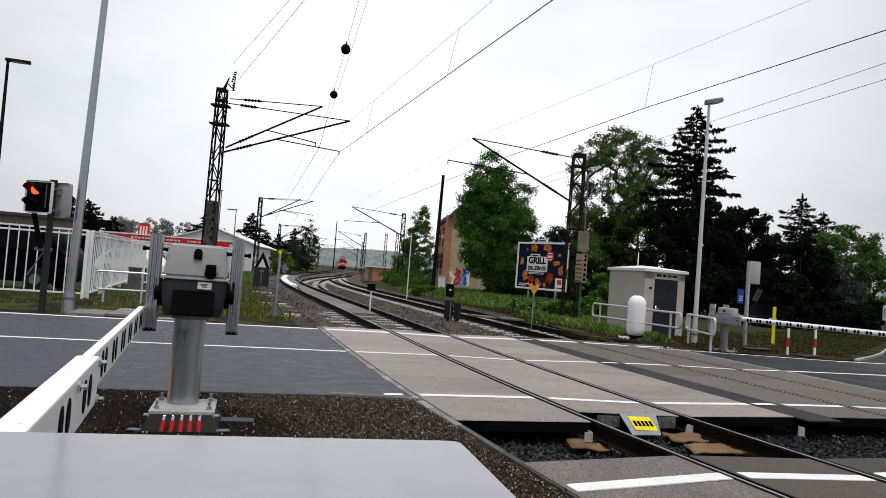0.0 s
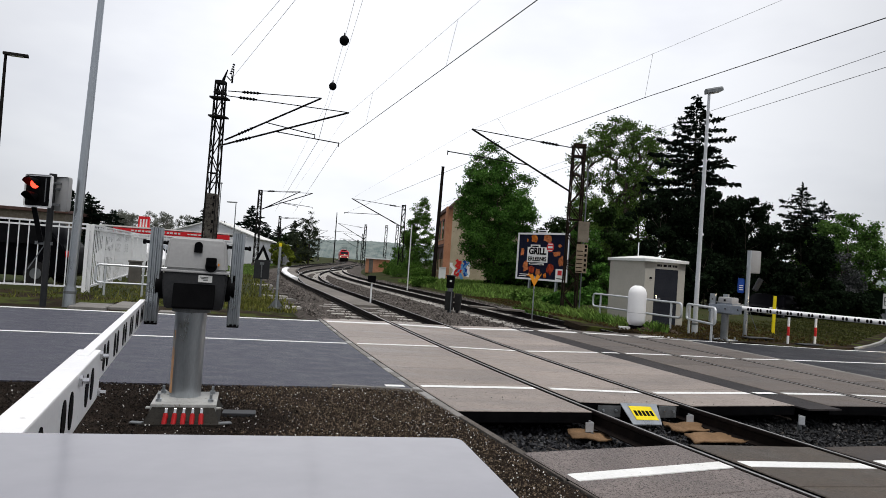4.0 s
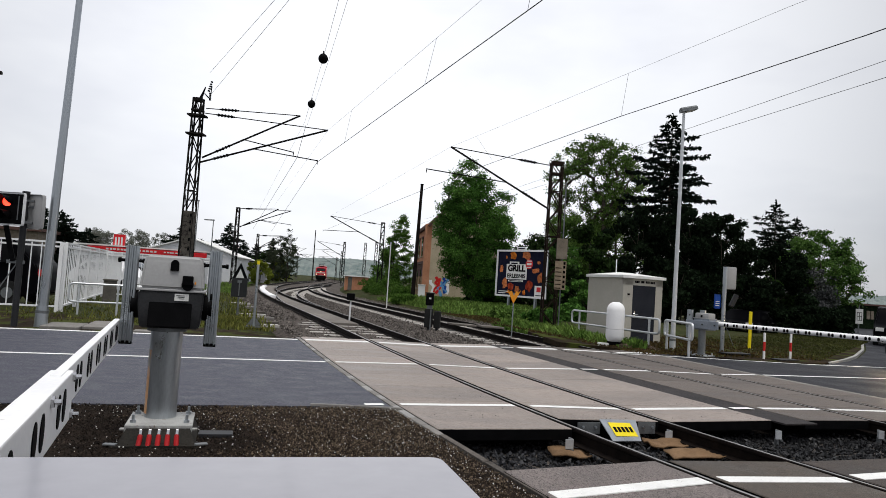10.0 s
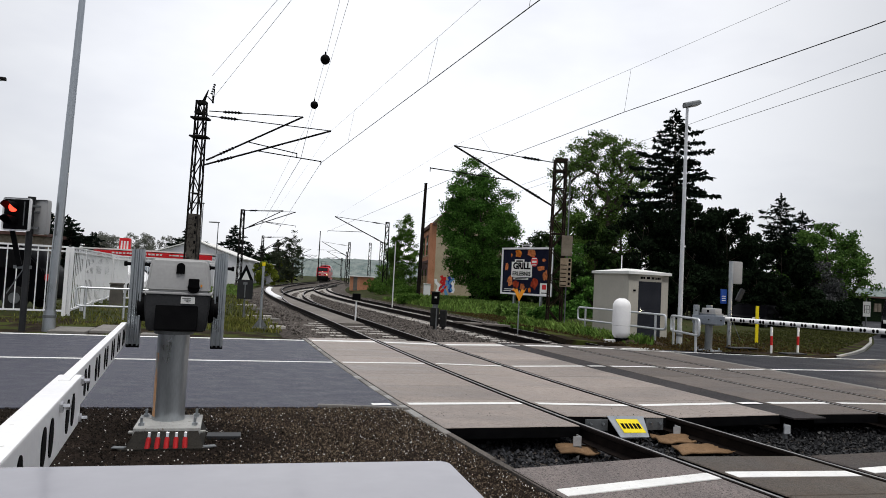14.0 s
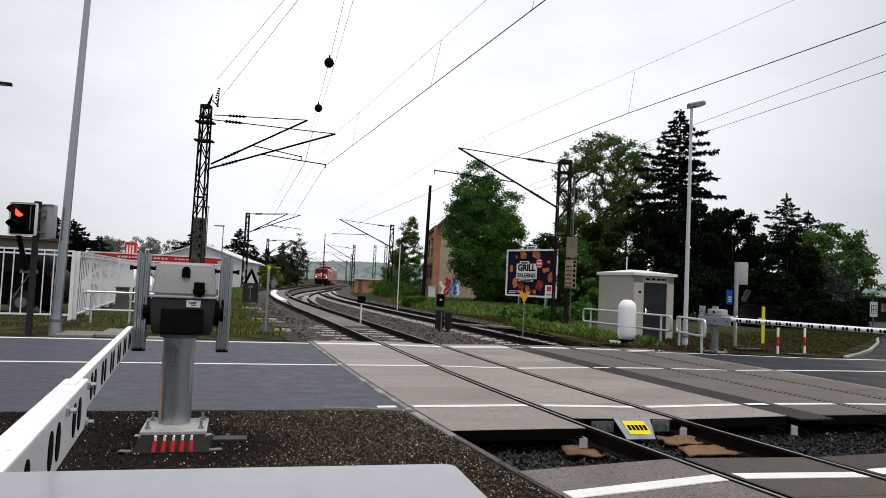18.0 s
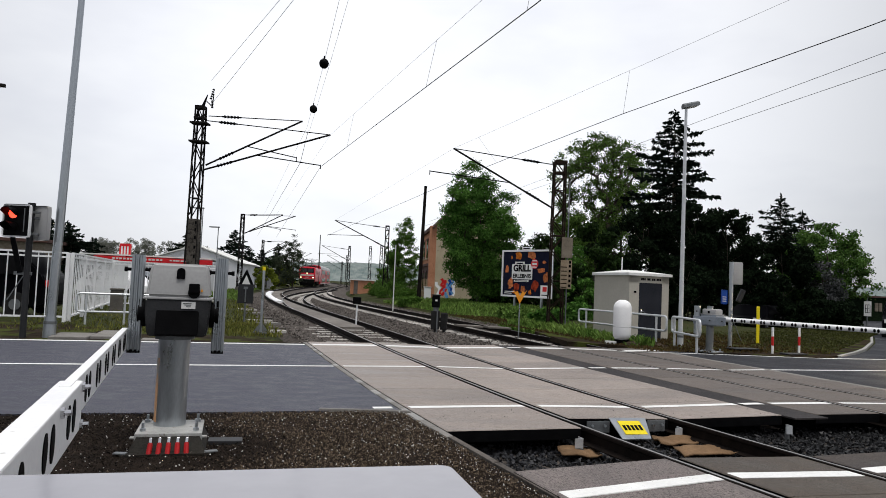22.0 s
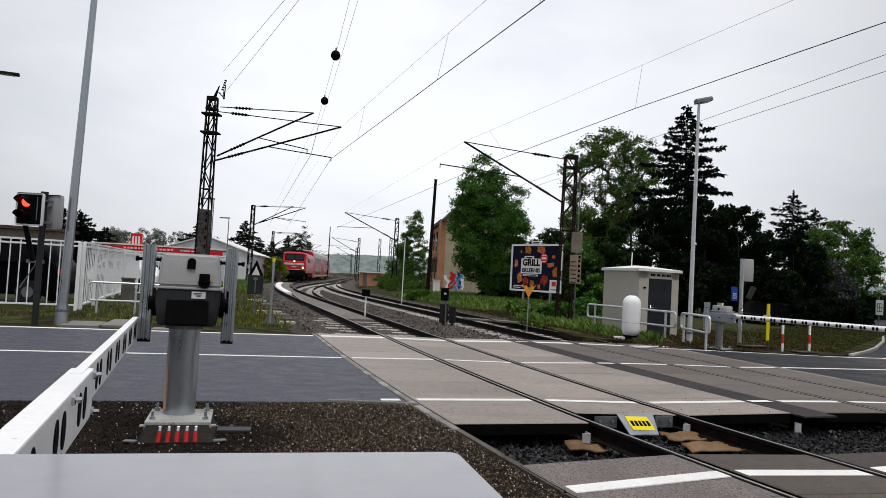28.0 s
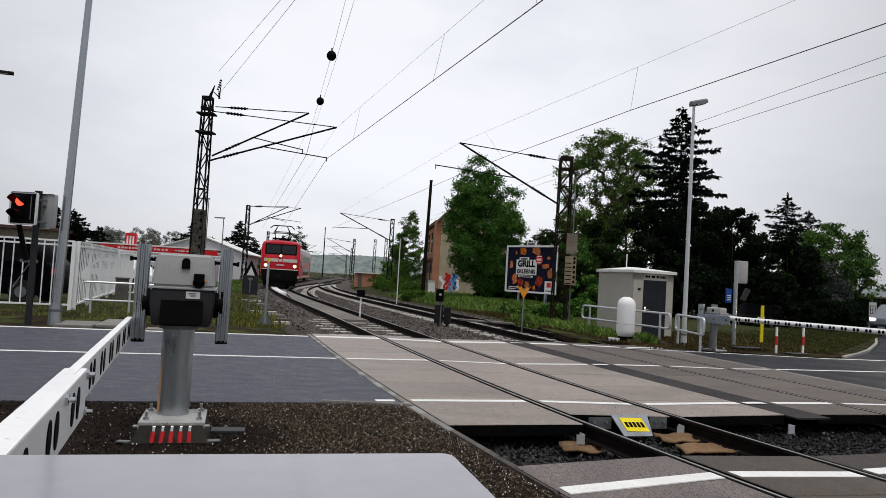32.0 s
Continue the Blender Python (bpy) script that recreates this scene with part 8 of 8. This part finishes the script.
def build_hills():
    for nm, y0, x0, x1, base, amp, seed, lab in (("far_hill", 900, -520, 260, 27, 8, 1, "hazy wooded ridge on the horizon"), ("far_hill", 620, 150, 700, 19, 6, 5, "haze coloured wooded ridge beyond the side street")):
        V, F = [], []
        n = 420
        for i in range(n + 1):
            x = x0 + (x1 - x0) * i / n
            e = min(1, 6 * i / n, 6 * (n - i) / n)
            z = (base + amp * noise.noise((x * 0.006, seed, 0)) + 2.2 * noise.noise((x * 0.06, seed, 4)) + 1.6 * noise.noise((x * 0.31, seed, 7)) + 1.2 * noise.noise((x * 0.9, seed, 2))) * e
            V += [(x, y0, -2), (x, y0 + 40, z * 0.75), (x, y0 + 120, z), (x, y0 + 500, -2)]
        for i in range(n):
            for j in range(3):
                a = i * 4 + j
                F.append((a, a + 4, a + 5, a + 1))
        tagged(new(nm, raw(nm, V, F, HAZEWOOD)), lab, "hill", kind="structure")


def grass(name, label, spots, hgt, material, seed, width=0.022):
    rng = np.random.default_rng(seed)
    P = np.array(spots)
    k = len(P)
    an = rng.uniform(0, 2 * np.pi, k)
    d = np.stack([np.cos(an), np.sin(an), np.zeros(k)], 1)
    hh = rng.uniform(0.45, 1.3, (k, 1)) * hgt
    lean = rng.normal(0, 0.35, (k, 2)) * hh
    tip = P + np.concatenate([lean, hh], 1)
    mid = P + np.concatenate([lean * 0.3, hh * 0.55], 1)
    w = width * rng.uniform(0.7, 1.5, (k, 1))
    V = np.stack([P - d * w, P + d * w, mid + d * w * 0.8, mid - d * w * 0.8, tip], 1).reshape(-1, 3)
    F = []
    for i in range(k):
        a = i * 5
        F.append((a, a + 1, a + 2, a + 3))
        F.append((a + 3, a + 2, a + 4))
    return tagged(new(name, raw(name, V.tolist(), F, material)), label, "grass", kind="stuff")


def build_grass():
    rng = np.random.default_rng(12)
    a, b, c, e = [], [], [], []
    for _ in range(7500):
        v = rng.uniform(18.7, 24)
        o = rng.uniform(-10, -2.2)
        p = cross(v, o)
        if rng.random() < min(0.985, max(0.0, (-7.6 - p.x) * 0.6)):
            continue
        if noise.noise((p.x * 0.8, p.y * 0.8, 0)) > -0.25:
            (a if rng.random() < 0.5 else b).append((p.x, p.y, -0.08))
    grass("verge_grass", "uneven green grass between road and fence", a, 0.10, VERGEGRASS, 1, 0.014)
    grass("verge_dry_grass", "dry yellowish grass tufts", b, 0.11, WEEDS, 2, 0.012)
    for _ in range(26000):
        y = 20 + 32 * rng.random() ** 1.3
        o = rng.uniform(8.7, 15.5) if y > 24 else rng.uniform(8.3, 9.6)
        if y < 24.5 and rng.random() < 0.85:
            continue
        p = on_track(y, o)
        f = min(1, max(0, (y - 24) / 12)) * 0.35
        c.append((p.x, p.y, -0.1 + f * min(1, max(0, (o - 9) / 1.5))))
    grass("bank_grass", "rank green grass and weeds on the bank", c, 0.22, GRASS, 3, 0.03)
    for _ in range(44000):
        u, v = rng.uniform(10, 30), rng.uniform(15.2, 32)
        p = road(u, v)
        if v > 15.25 + max(0, (u - 15.7)) * 0.77 and v < 34 - 0.2 * u:
            e.append((p.x, p.y, 0.03))
    worn = [p for p in e if p[0] + rng.normal(0, 1.2) < 10.6]
    lush = [p for p in e if p[0] + rng.normal(0, 0.8) > 10.0]
    grass("island_grass", "thin short green grass on the island", lush, 0.05, LAWN, 4, 0.022)
    grass("parched_grass", "parched brown grass on the island behind the barrier", worn, 0.045, LAWNBROWN, 5, 0.022)
    w = []
    for _ in range(8000):
        v = rng.uniform(17.2, 24.5)
        p = cross(v, rng.uniform(7.7, 9.9) + 0.12 * (v - 17))
        if p.x < 4.8 and noise.noise((p.x * 0.9, p.y * 0.9, 5)) > -0.3:
            w.append((p.x, p.y, -0.06))
    for _ in range(5200):
        o = rng.uniform(7.1, 7.85)
        p = cross(rng.uniform(16.75, 26), o)
        w.append((p.x, p.y, -0.24 if o < 7.42 else -0.06))
    grass("trackside_weeds", "tall green weeds along the soil by the hut", w, 0.30, GRASS, 9, 0.035)
    f, near, g2 = [], [], []
    for _ in range(14000):
        y = 19 + 76 * rng.random() ** 1.3
        o = rng.uniform(-9, -1.9)
        p = on_track(y, o)
        (f if y > 45 else near if rng.random() < 0.6 else g2).append((p.x, p.y, -0.1))
    grass("lineside_grass", "green grass along the line", f, 0.17, GRASS, 6, 0.022)
    grass("lineside_turf", "olive green turf beside the first track", near, 0.13, VERGEGRASS, 8, 0.016)
    grass("lineside_weeds", "yellowish weeds beside the first track", g2, 0.17, WEEDS, 7, 0.016)


# ---- train ----
def hull(bm, rings):
    """Loft closed rings of equal count."""
    R = [[bm.verts.new(p) for p in r] for r in rings]
    k = len(R[0])
    for A, B in zip(R, R[1:]):
        for j in range(k):
            bm.faces.new((A[j], A[(j + 1) % k], B[(j + 1) % k], B[j]))
    bm.faces.new(R[0][::-1])
    bm.faces.new(R[-1])
    bmesh.ops.recalc_face_normals(bm, faces=bm.faces[:])
    return bm


def section(y, w, z0, z1, shoulder=0.45, crown=0.14):
    """Cross-section of a car body at length y."""
    out = [(-w, y, z0), (w, y, z0), (w, y, z1 - shoulder), (w * 0.95, y, z1 - shoulder * 0.45)]
    for a in (0.8, 0.45, 0.0, -0.45, -0.8):
        out.append((w * a, y, z1 - crown * abs(a) ** 2.2))
    out += [(-w * 0.95, y, z1 - shoulder * 0.45), (-w, y, z1 - shoulder)]
    return out


def bogie(t, y, wheels=(-1.25, 1.25)):
    b = part("bogie", box(bm_new(), (0, y, 0.62), (2.3, 3.6, 0.42), bevel=0.05), TRAINGREY, t)
    for w in wheels:
        for s in (-1, 1):
            part("wheel", cyl(bm_new(), (s * 0.70, y + w, 0.48), (s * 0.83, y + w, 0.48), 0.48, n=20), RAILSIDE, b)
    return b


def build_loco():
    """Electric locomotive; local -y is the leading end."""
    t = thing("locomotive", "red electric locomotive with lit headlamps and raised pantograph", "locomotive")
    W, L = 1.49, 8.1
    bm = bm_new()
    rings = [section(-L, W * 0.985, 1.05, 2.35, 0.1, 0.02), section(-L + 0.03, W, 1.05, 2.4, 0.1, 0.02), section(-L + 0.42, W, 1.05, 3.62, 0.28, 0.10), section(-L + 0.75, W, 1.05, 3.78, 0.4, 0.14)]
    rings += [section(L - 0.75, W, 1.05, 3.78, 0.4, 0.14), section(L - 0.42, W, 1.05, 3.62, 0.28, 0.10), section(L - 0.03, W, 1.05, 2.4, 0.1, 0.02), section(L, W * 0.985, 1.05, 2.35, 0.1, 0.02)]
    hull(bm, rings)
    body = part("body", bm, TRAINRED, t, "bright red body", smooth=True)
    # windscreen in two panes, leaning with the front
    sl = 0.39 / 1.22
    def front(x, z, off=0.012):
        yy = -L + (0.03 + max(0, z - 2.4) * sl if z > 2.4 else 0.0)
        return (x, yy - off, z)
    for x0, x1 in ((-1.12, -0.06), (0.06, 1.12)):
        bm = bm_new()
        bm.faces.new([bm.verts.new(front(x, z)) for x, z in ((x0, 2.72), (x1, 2.72), (x1 * 0.97, 3.38), (x0 * 0.97, 3.38))])
        part("windscreen", bm, GLASSDARK, body, "dark windscreen pane")
    bm = bm_new()
    for z in (2.68, 3.41):
        bm.faces.new([bm.verts.new(front(x, zz, 0.008)) for x, zz in ((-1.2, z - 0.06), (1.2, z - 0.06), (1.2, z + 0.06), (-1.2, z + 0.06))])
    for x in (-1.17, 0.0, 1.17):
        bm.faces.new([bm.verts.new(front(xx, z, 0.008)) for xx, z in ((x - 0.06, 2.7), (x + 0.06, 2.7), (x + 0.06, 3.4), (x - 0.06, 3.4))])
    part("window_frame", bm, BLACK, body)
    for s in (-1, 1):
        part("front_panel", box(bm_new(), (s * 0.72, -L - 0.01, 2.17), (1.10, 0.03, 0.26), bevel=0.01), TRAINWHITE, body, "pale panel on the front")
    part("front_badge", box(bm_new(), (0, -L - 0.012, 2.17), (0.26, 0.03, 0.22), bevel=0.01), TRAINWHITE, body, "plain pale badge")
    part("number_bar", box(bm_new(), (0, -L - 0.012, 1.80), (0.6, 0.03, 0.10)), TRAINWHITE, body, "pale number bar")
    part("trim_line", box(bm_new(), (0, -L - 0.02, 1.46), (2.8, 0.03, 0.06)), TRAINWHITE, body)
    part("front_skirt", box(bm_new(), (0, -L - 0.008, 1.22), (2.88, 0.03, 0.40), bevel=0.01), TRAINGREY, body, "black band above the buffers")
    for x, z, r in ((-1.12, 1.74, 0.13), (1.12, 1.74, 0.13), (0.0, 2.52, 0.11)):
        lamp = part("headlamp", cyl(bm_new(), (x, -L + 0.02, z), (x, -L - 0.05, z), r, n=16), LAMPLIT, body, "lit headlamp")
        part("lamp_rim", cyl(bm_new(), (x, -L + 0.02, z), (x, -L - 0.035, z), r * 1.25, n=16), TRAINGREY, lamp)
    bm = box(bm_new(), (0, -L + 0.1, 0.82), (2.7, 0.5, 0.5), bevel=0.04)
    box(bm, (0, -L + 0.05, 0.38), (2.5, 0.12, 0.42), bevel=0.02)
    part("buffer_beam", bm, TRAINGREY, t, "dark buffer beam and plough")
    for s in (-1, 1):
        bm = cyl(bm_new(), (s * 0.875, -L - 0.1, 1.02), (s * 0.875, -L - 0.55, 1.02), 0.09, n=12)
        cyl(bm, (s * 0.875, -L - 0.52, 1.02), (s * 0.875, -L - 0.57, 1.02), 0.24, n=16)
        part("buffer", bm, TRAINGREY, t)
    part("coupling", cyl(bm_new(), (0, -L - 0.1, 1.0), (0, -L - 0.35, 0.75), 0.06, n=8), TRAINGREY, t)
    for s in (-1, 1):
        bm = bm_new()
        for k in range(4):
            box(bm, (s * (W + 0.004), -3.9 + 2.6 * k, 2.75), (0.02, 1.1, 0.62), bevel=0.008)
        part("side_grille", bm, TRAINGREY, body)
        part("cab_window", box(bm_new(), (s * (W + 0.004), -L + 1.35, 2.95), (0.02, 0.8, 0.72), bevel=0.008), GLASSDARK, body)
        part("cab_door", box(bm_new(), (s * (W + 0.004), -L + 2.3, 2.2), (0.02, 0.65, 1.9), bevel=0.008), TRAINRED, body)
        bm = box(bm_new(), (s * 1.32, 0, 0.85), (0.3, 7.0, 0.45), bevel=0.03)
        part("underframe_box", bm, TRAINGREY, t)
        bm = cyl(bm_new(), (s * (W + 0.05), -L + 1.9, 1.1), (s * (W + 0.05), -L + 1.9, 2.9), 0.018, n=6)
        part("hand_rail", bm, TRAINWHITE, t)
        bm = tube(bm_new(), bend([(s * 1.1, -L - 0.05, 2.46), (s * 1.38, -L - 0.07, 2.46)], 0.05), 0.015, 6)
        part("front_rail", bm, TRAINGREY, t)
    part("roof_walk", box(bm_new(), (0, 0, 3.80), (1.6, 11.5, 0.14), bevel=0.03), TRAINGREY, t)
    bm = bm_new()
    for y in (-2.8, -0.8, 1.4, 3.2):
        box(bm, (0.25, y, 3.98), (0.9, 1.1, 0.28), bevel=0.05)
        insulator(bm, (-0.55, y, 3.85), (-0.55, y, 4.2), 0.09, 4)
    part("roof_equipment", bm, TRAINGREY, t)
    # pantograph: the front one raised
    p = part("pantograph_base", box(bm_new(), (0, -5.4, 3.98), (1.5, 1.3, 0.08)), TRAINGREY, t)
    bm = bm_new()
    for sx in (-0.5, 0.5):
        insulator(bm, (sx, -5.9, 3.78), (sx, -5.9, 4.0), 0.07, 3)
        insulator(bm, (sx, -4.9, 3.78), (sx, -4.9, 4.0), 0.07, 3)
        cyl(bm, (sx, -5.2, 4.02), (sx * 1.25, -6.2, 4.52), 0.035, n=6)
        cyl(bm, (sx * 1.25, -6.2, 4.52), (sx * 0.75, -5.4, 5.02), 0.028, n=6)
        cyl(bm, (sx, -5.2, 4.02), (sx * 1.25, -4.4, 4.52), 0.035, n=6)
        cyl(bm, (sx * 1.25, -4.4, 4.52), (sx * 0.75, -5.2, 5.02), 0.028, n=6)
    cyl(bm, (-0.62, -6.2, 4.52), (0.62, -6.2, 4.52), 0.03, n=6)
    cyl(bm, (-0.62, -4.4, 4.52), (0.62, -4.4, 4.52), 0.03, n=6)
    part("pantograph_frame", bm, TRAINGREY, p)
    bm = bm_new()
    tube(bm, bend([(-0.98, -5.3, 4.82), (-0.72, -5.3, 5.06), (0.72, -5.3, 5.06), (0.98, -5.3, 4.82)], 0.12), 0.035, 6)
    tube(bm, bend([(-0.98, -5.55, 4.82), (-0.72, -5.55, 5.06), (0.72, -5.55, 5.06), (0.98, -5.55, 4.82)], 0.12), 0.035, 6)
    part("contact_strip", bm, BLACK, p)
    part("pantograph_folded", box(bm_new(), (0, 5.4, 4.05), (1.5, 1.9, 0.12), bevel=0.03), TRAINGREY, t)
    bogie(t, -4.2, (-1.65, 1.65))
    bogie(t, 4.2, (-1.65, 1.65))
    return t


def build_coach():
    t = thing("double_deck_coach", "red double deck passenger coach with two rows of dark windows", "coach", group="coaches of the train")
    W, L = 1.39, 9.8
    bm = bm_new()
    rings = [section(-L, W * 0.97, 0.55, 4.35, 1.0, 0.25), section(-L + 0.3, W, 0.45, 4.55, 1.05, 0.28), section(L - 0.3, W, 0.45, 4.55, 1.05, 0.28), section(L, W * 0.97, 0.55, 4.35, 1.0, 0.25)]
    hull(bm, rings)
    body = part("body", bm, TRAINRED, t, "red coach body", smooth=True)
    bm = bm_new()
    rings = []
    for y in (-L + 0.1, L - 0.1):
        rings.append([(W * 1.006, y, 3.62), (W * 0.96, y, 4.10)] + [(W * a, y, 4.575 - 0.28 * abs(a) ** 2.2) for a in (0.8, 0.45, 0.0, -0.45, -0.8)] + [(-W * 0.96, y, 4.10), (-W * 1.006, y, 3.62)])
    hull(bm, rings)
    part("roof", bm, TRAINROOF, t, "grey coach roof")
    for s in (-1, 1):
        # windows are oversized so their dark glass gives the shade on the coach side
        for z, hh in ((1.30, 0.72), (3.05, 0.70)):
            for k in range(6):
                part("window", box(bm_new(), (s * (W + 0.002), -5.0 + 2.0 * k, z), (0.03, 1.82, hh + 0.12), bevel=0.01), GLASSDARK, body)
        for y in (-7.9, 7.9):
            d = part("door", box(bm_new(), (s * (W + 0.002), y, 1.75), (0.03, 1.5, 2.2), bevel=0.01), TRAINRED, body, "red double door")
            part("door_window", box(bm_new(), (s * (W + 0.02), y, 2.15), (0.02, 1.1, 0.9)), GLASSDARK, d)
    part("gangway", box(bm_new(), (0, -L - 0.2, 2.2), (1.3, 0.5, 2.3), bevel=0.05), BLACK, t)
    for s in (-1, 1):
        part("trim_line", box(bm_new(), (s * (W + 0.004), 0, 0.62), (0.02, 2 * L - 0.5, 0.12)), TRAINWHITE, body, "pale line along the sill")
    bogie(t, -7.0)
    bogie(t, 7.0)
    return t


def build_van():
    t = thing("delivery_van", "white delivery van with dipped headlamps waiting at the barrier", "van", Matrix.Translation(road(16.72, 13.2, -0.014)) @ Matrix.Rotation(radians(YAW + 90), 4, "Z"))
    W, L, H = 2.0, 5.6, 2.5
    bm = bm_new()
    prof = [(0.0, 0.42), (-0.02, 0.98), (-0.10, 1.16), (-0.50, 1.32), (-1.05, 2.18), (-1.5, 2.42), (-1.9, H), (-L, H - 0.03), (-L, 0.42)]
    extrude_x(bm, prof, -W / 2, W / 2)
    for v in bm.verts:
        if v.co.z > 1.5:
            v.co.x *= 0.93
    bmesh.ops.bevel(bm, geom=bm.edges[:], offset=0.06, segments=3, affect="EDGES")
    body = part("body", bm, VANWHITE, t, smooth=True)
    bm = bm_new()
    bm.faces.new([bm.verts.new(p) for p in ((W * 0.42, -0.575, 1.36), (-W * 0.42, -0.575, 1.36), (-W * 0.38, -1.11, 2.12), (W * 0.38, -1.11, 2.12))])
    part("windscreen", bm, GLASSDARK, t)
    for s in (-1, 1):
        bm = bm_new()
        bm.faces.new([bm.verts.new((s * (W / 2 * f + 0.006), y, z)) for y, z, f in ((-1.0, 1.35, 0.985), (-1.4, 2.05, 0.94), (-2.45, 2.05, 0.94), (-2.45, 1.35, 0.985))])
        part("side_window", bm, GLASSDARK, t)
        part("mirror", box(bm_new(), (s * (W / 2 + 0.16), -1.0, 1.5), (0.22, 0.12, 0.36), bevel=0.03), BLACK, t)
        part("headlamp", box(bm_new(), (s * (W / 2 - 0.24), -0.08, 0.92), (0.34, 0.22, 0.22), bevel=0.04), VANLIT, t, "lit warm headlamp")
        for y in (-0.95, -L + 1.1):
            w = part("wheel", cyl(bm_new(), (s * (W / 2 - 0.22), y, 0.35), (s * (W / 2 - 0.01), y, 0.35), 0.35, n=24), RUBBER, t)
            part("rim", cyl(bm_new(), (s * (W / 2 - 0.03), y, 0.35), (s * (W / 2 + 0.004), y, 0.35), 0.2, n=16), GALVDARK, w)
    part("bumper", box(bm_new(), (0, -0.02, 0.52), (W * 0.96, 0.22, 0.26), bevel=0.06), BOXDARK, t)
    part("grille", box(bm_new(), (0, 0.0, 0.84), (0.95, 0.06, 0.16), bevel=0.02), BLACK, t)
    car("waiting_car", "dark off-road car waiting behind the van", pose(21.3, 32.2, -0.03, 0, 0, -32), CARBLACK, 4.5, 1.85, 1.75, True, glass=BLACK)
    car("parked_car", "black car parked under the dark trees", pose(15.9, 35.6, -0.05, 0, 0, -40), CARBLACK, 4.3, 1.8, 1.2, glass=BLACK)


build_trees()
build_hills()
build_grass()
LOCO = build_loco()
COACHES = [build_coach()]
COACHES += [copy_thing(COACHES[0], Matrix()) for _ in range(1)]
build_van()
ARRIVING = car("arriving_car", "grey car with lit headlamps coming up the side street", pose(40, 47, -0.03, 0, 0, -60), BOXBLUE, 4.3, 1.8, 1.5, lamps=CARLIT, glass=BLACK)
build_panels()

# distance along y of the train's nose, time by time
NOSE = ((0, 272), (3, 246), (6, 224), (9.5, 203), (13, 184), (15.5, 169.5), (18, 155), (20, 143), (22, 130.5), (25, 110.5), (28, 90), (30, 74), (32, 55))


def nose_y(t):
    for (a, ya), (b, yb) in zip(NOSE, NOSE[1:]):
        if t <= b:
            return ya + (yb - ya) * (t - a) / (b - a)
    return NOSE[-1][1]


def back_along(y, dist):
    """The y that lies dist metres further back along the track."""
    return y + dist * 0.985


def train_pose(y_front, y_back):
    a, b = on_track(y_front, 0.7525), on_track(y_back, 0.7525)
    d = b - a
    c = (a + b) / 2
    return Matrix.Translation((c.x, c.y, -0.015)) @ Matrix.Rotation(math.atan2(d.y, d.x) - math.pi / 2, 4, "Z")


def motions():
    # the grey car rolls up to the junction and stops
    walk(ARRIVING, [(0.0, pose(40, 47.0, -0.03, 0, 0, -66)), (25.4, pose(40, 47.0, -0.03, 0, 0, -66)), (27.2, pose(32.5, 44.0, -0.03, 0, 0, -62)),
                    (28.8, pose(27.35, 42.1, -0.03, 0, 0, -52)), (30.5, pose(26.75, 41.6, -0.03, 0, 0, -48)), (32.0, pose(26.5, 41.3, -0.03, 0, 0, -48))])
    times = [k * 2.0 for k in range(17)]
    rows = [(s, train_pose(nose_y(s) + 3.8, nose_y(s) + 12.0)) for s in times]
    walk(LOCO, rows)
    for k, c in enumerate(COACHES):
        start = 17.0 + 20.2 * k
        rows = [(s, train_pose(back_along(nose_y(s), start + 2.8), back_along(nose_y(s), start + 16.8))) for s in times]
        walk(c, rows)


motions()
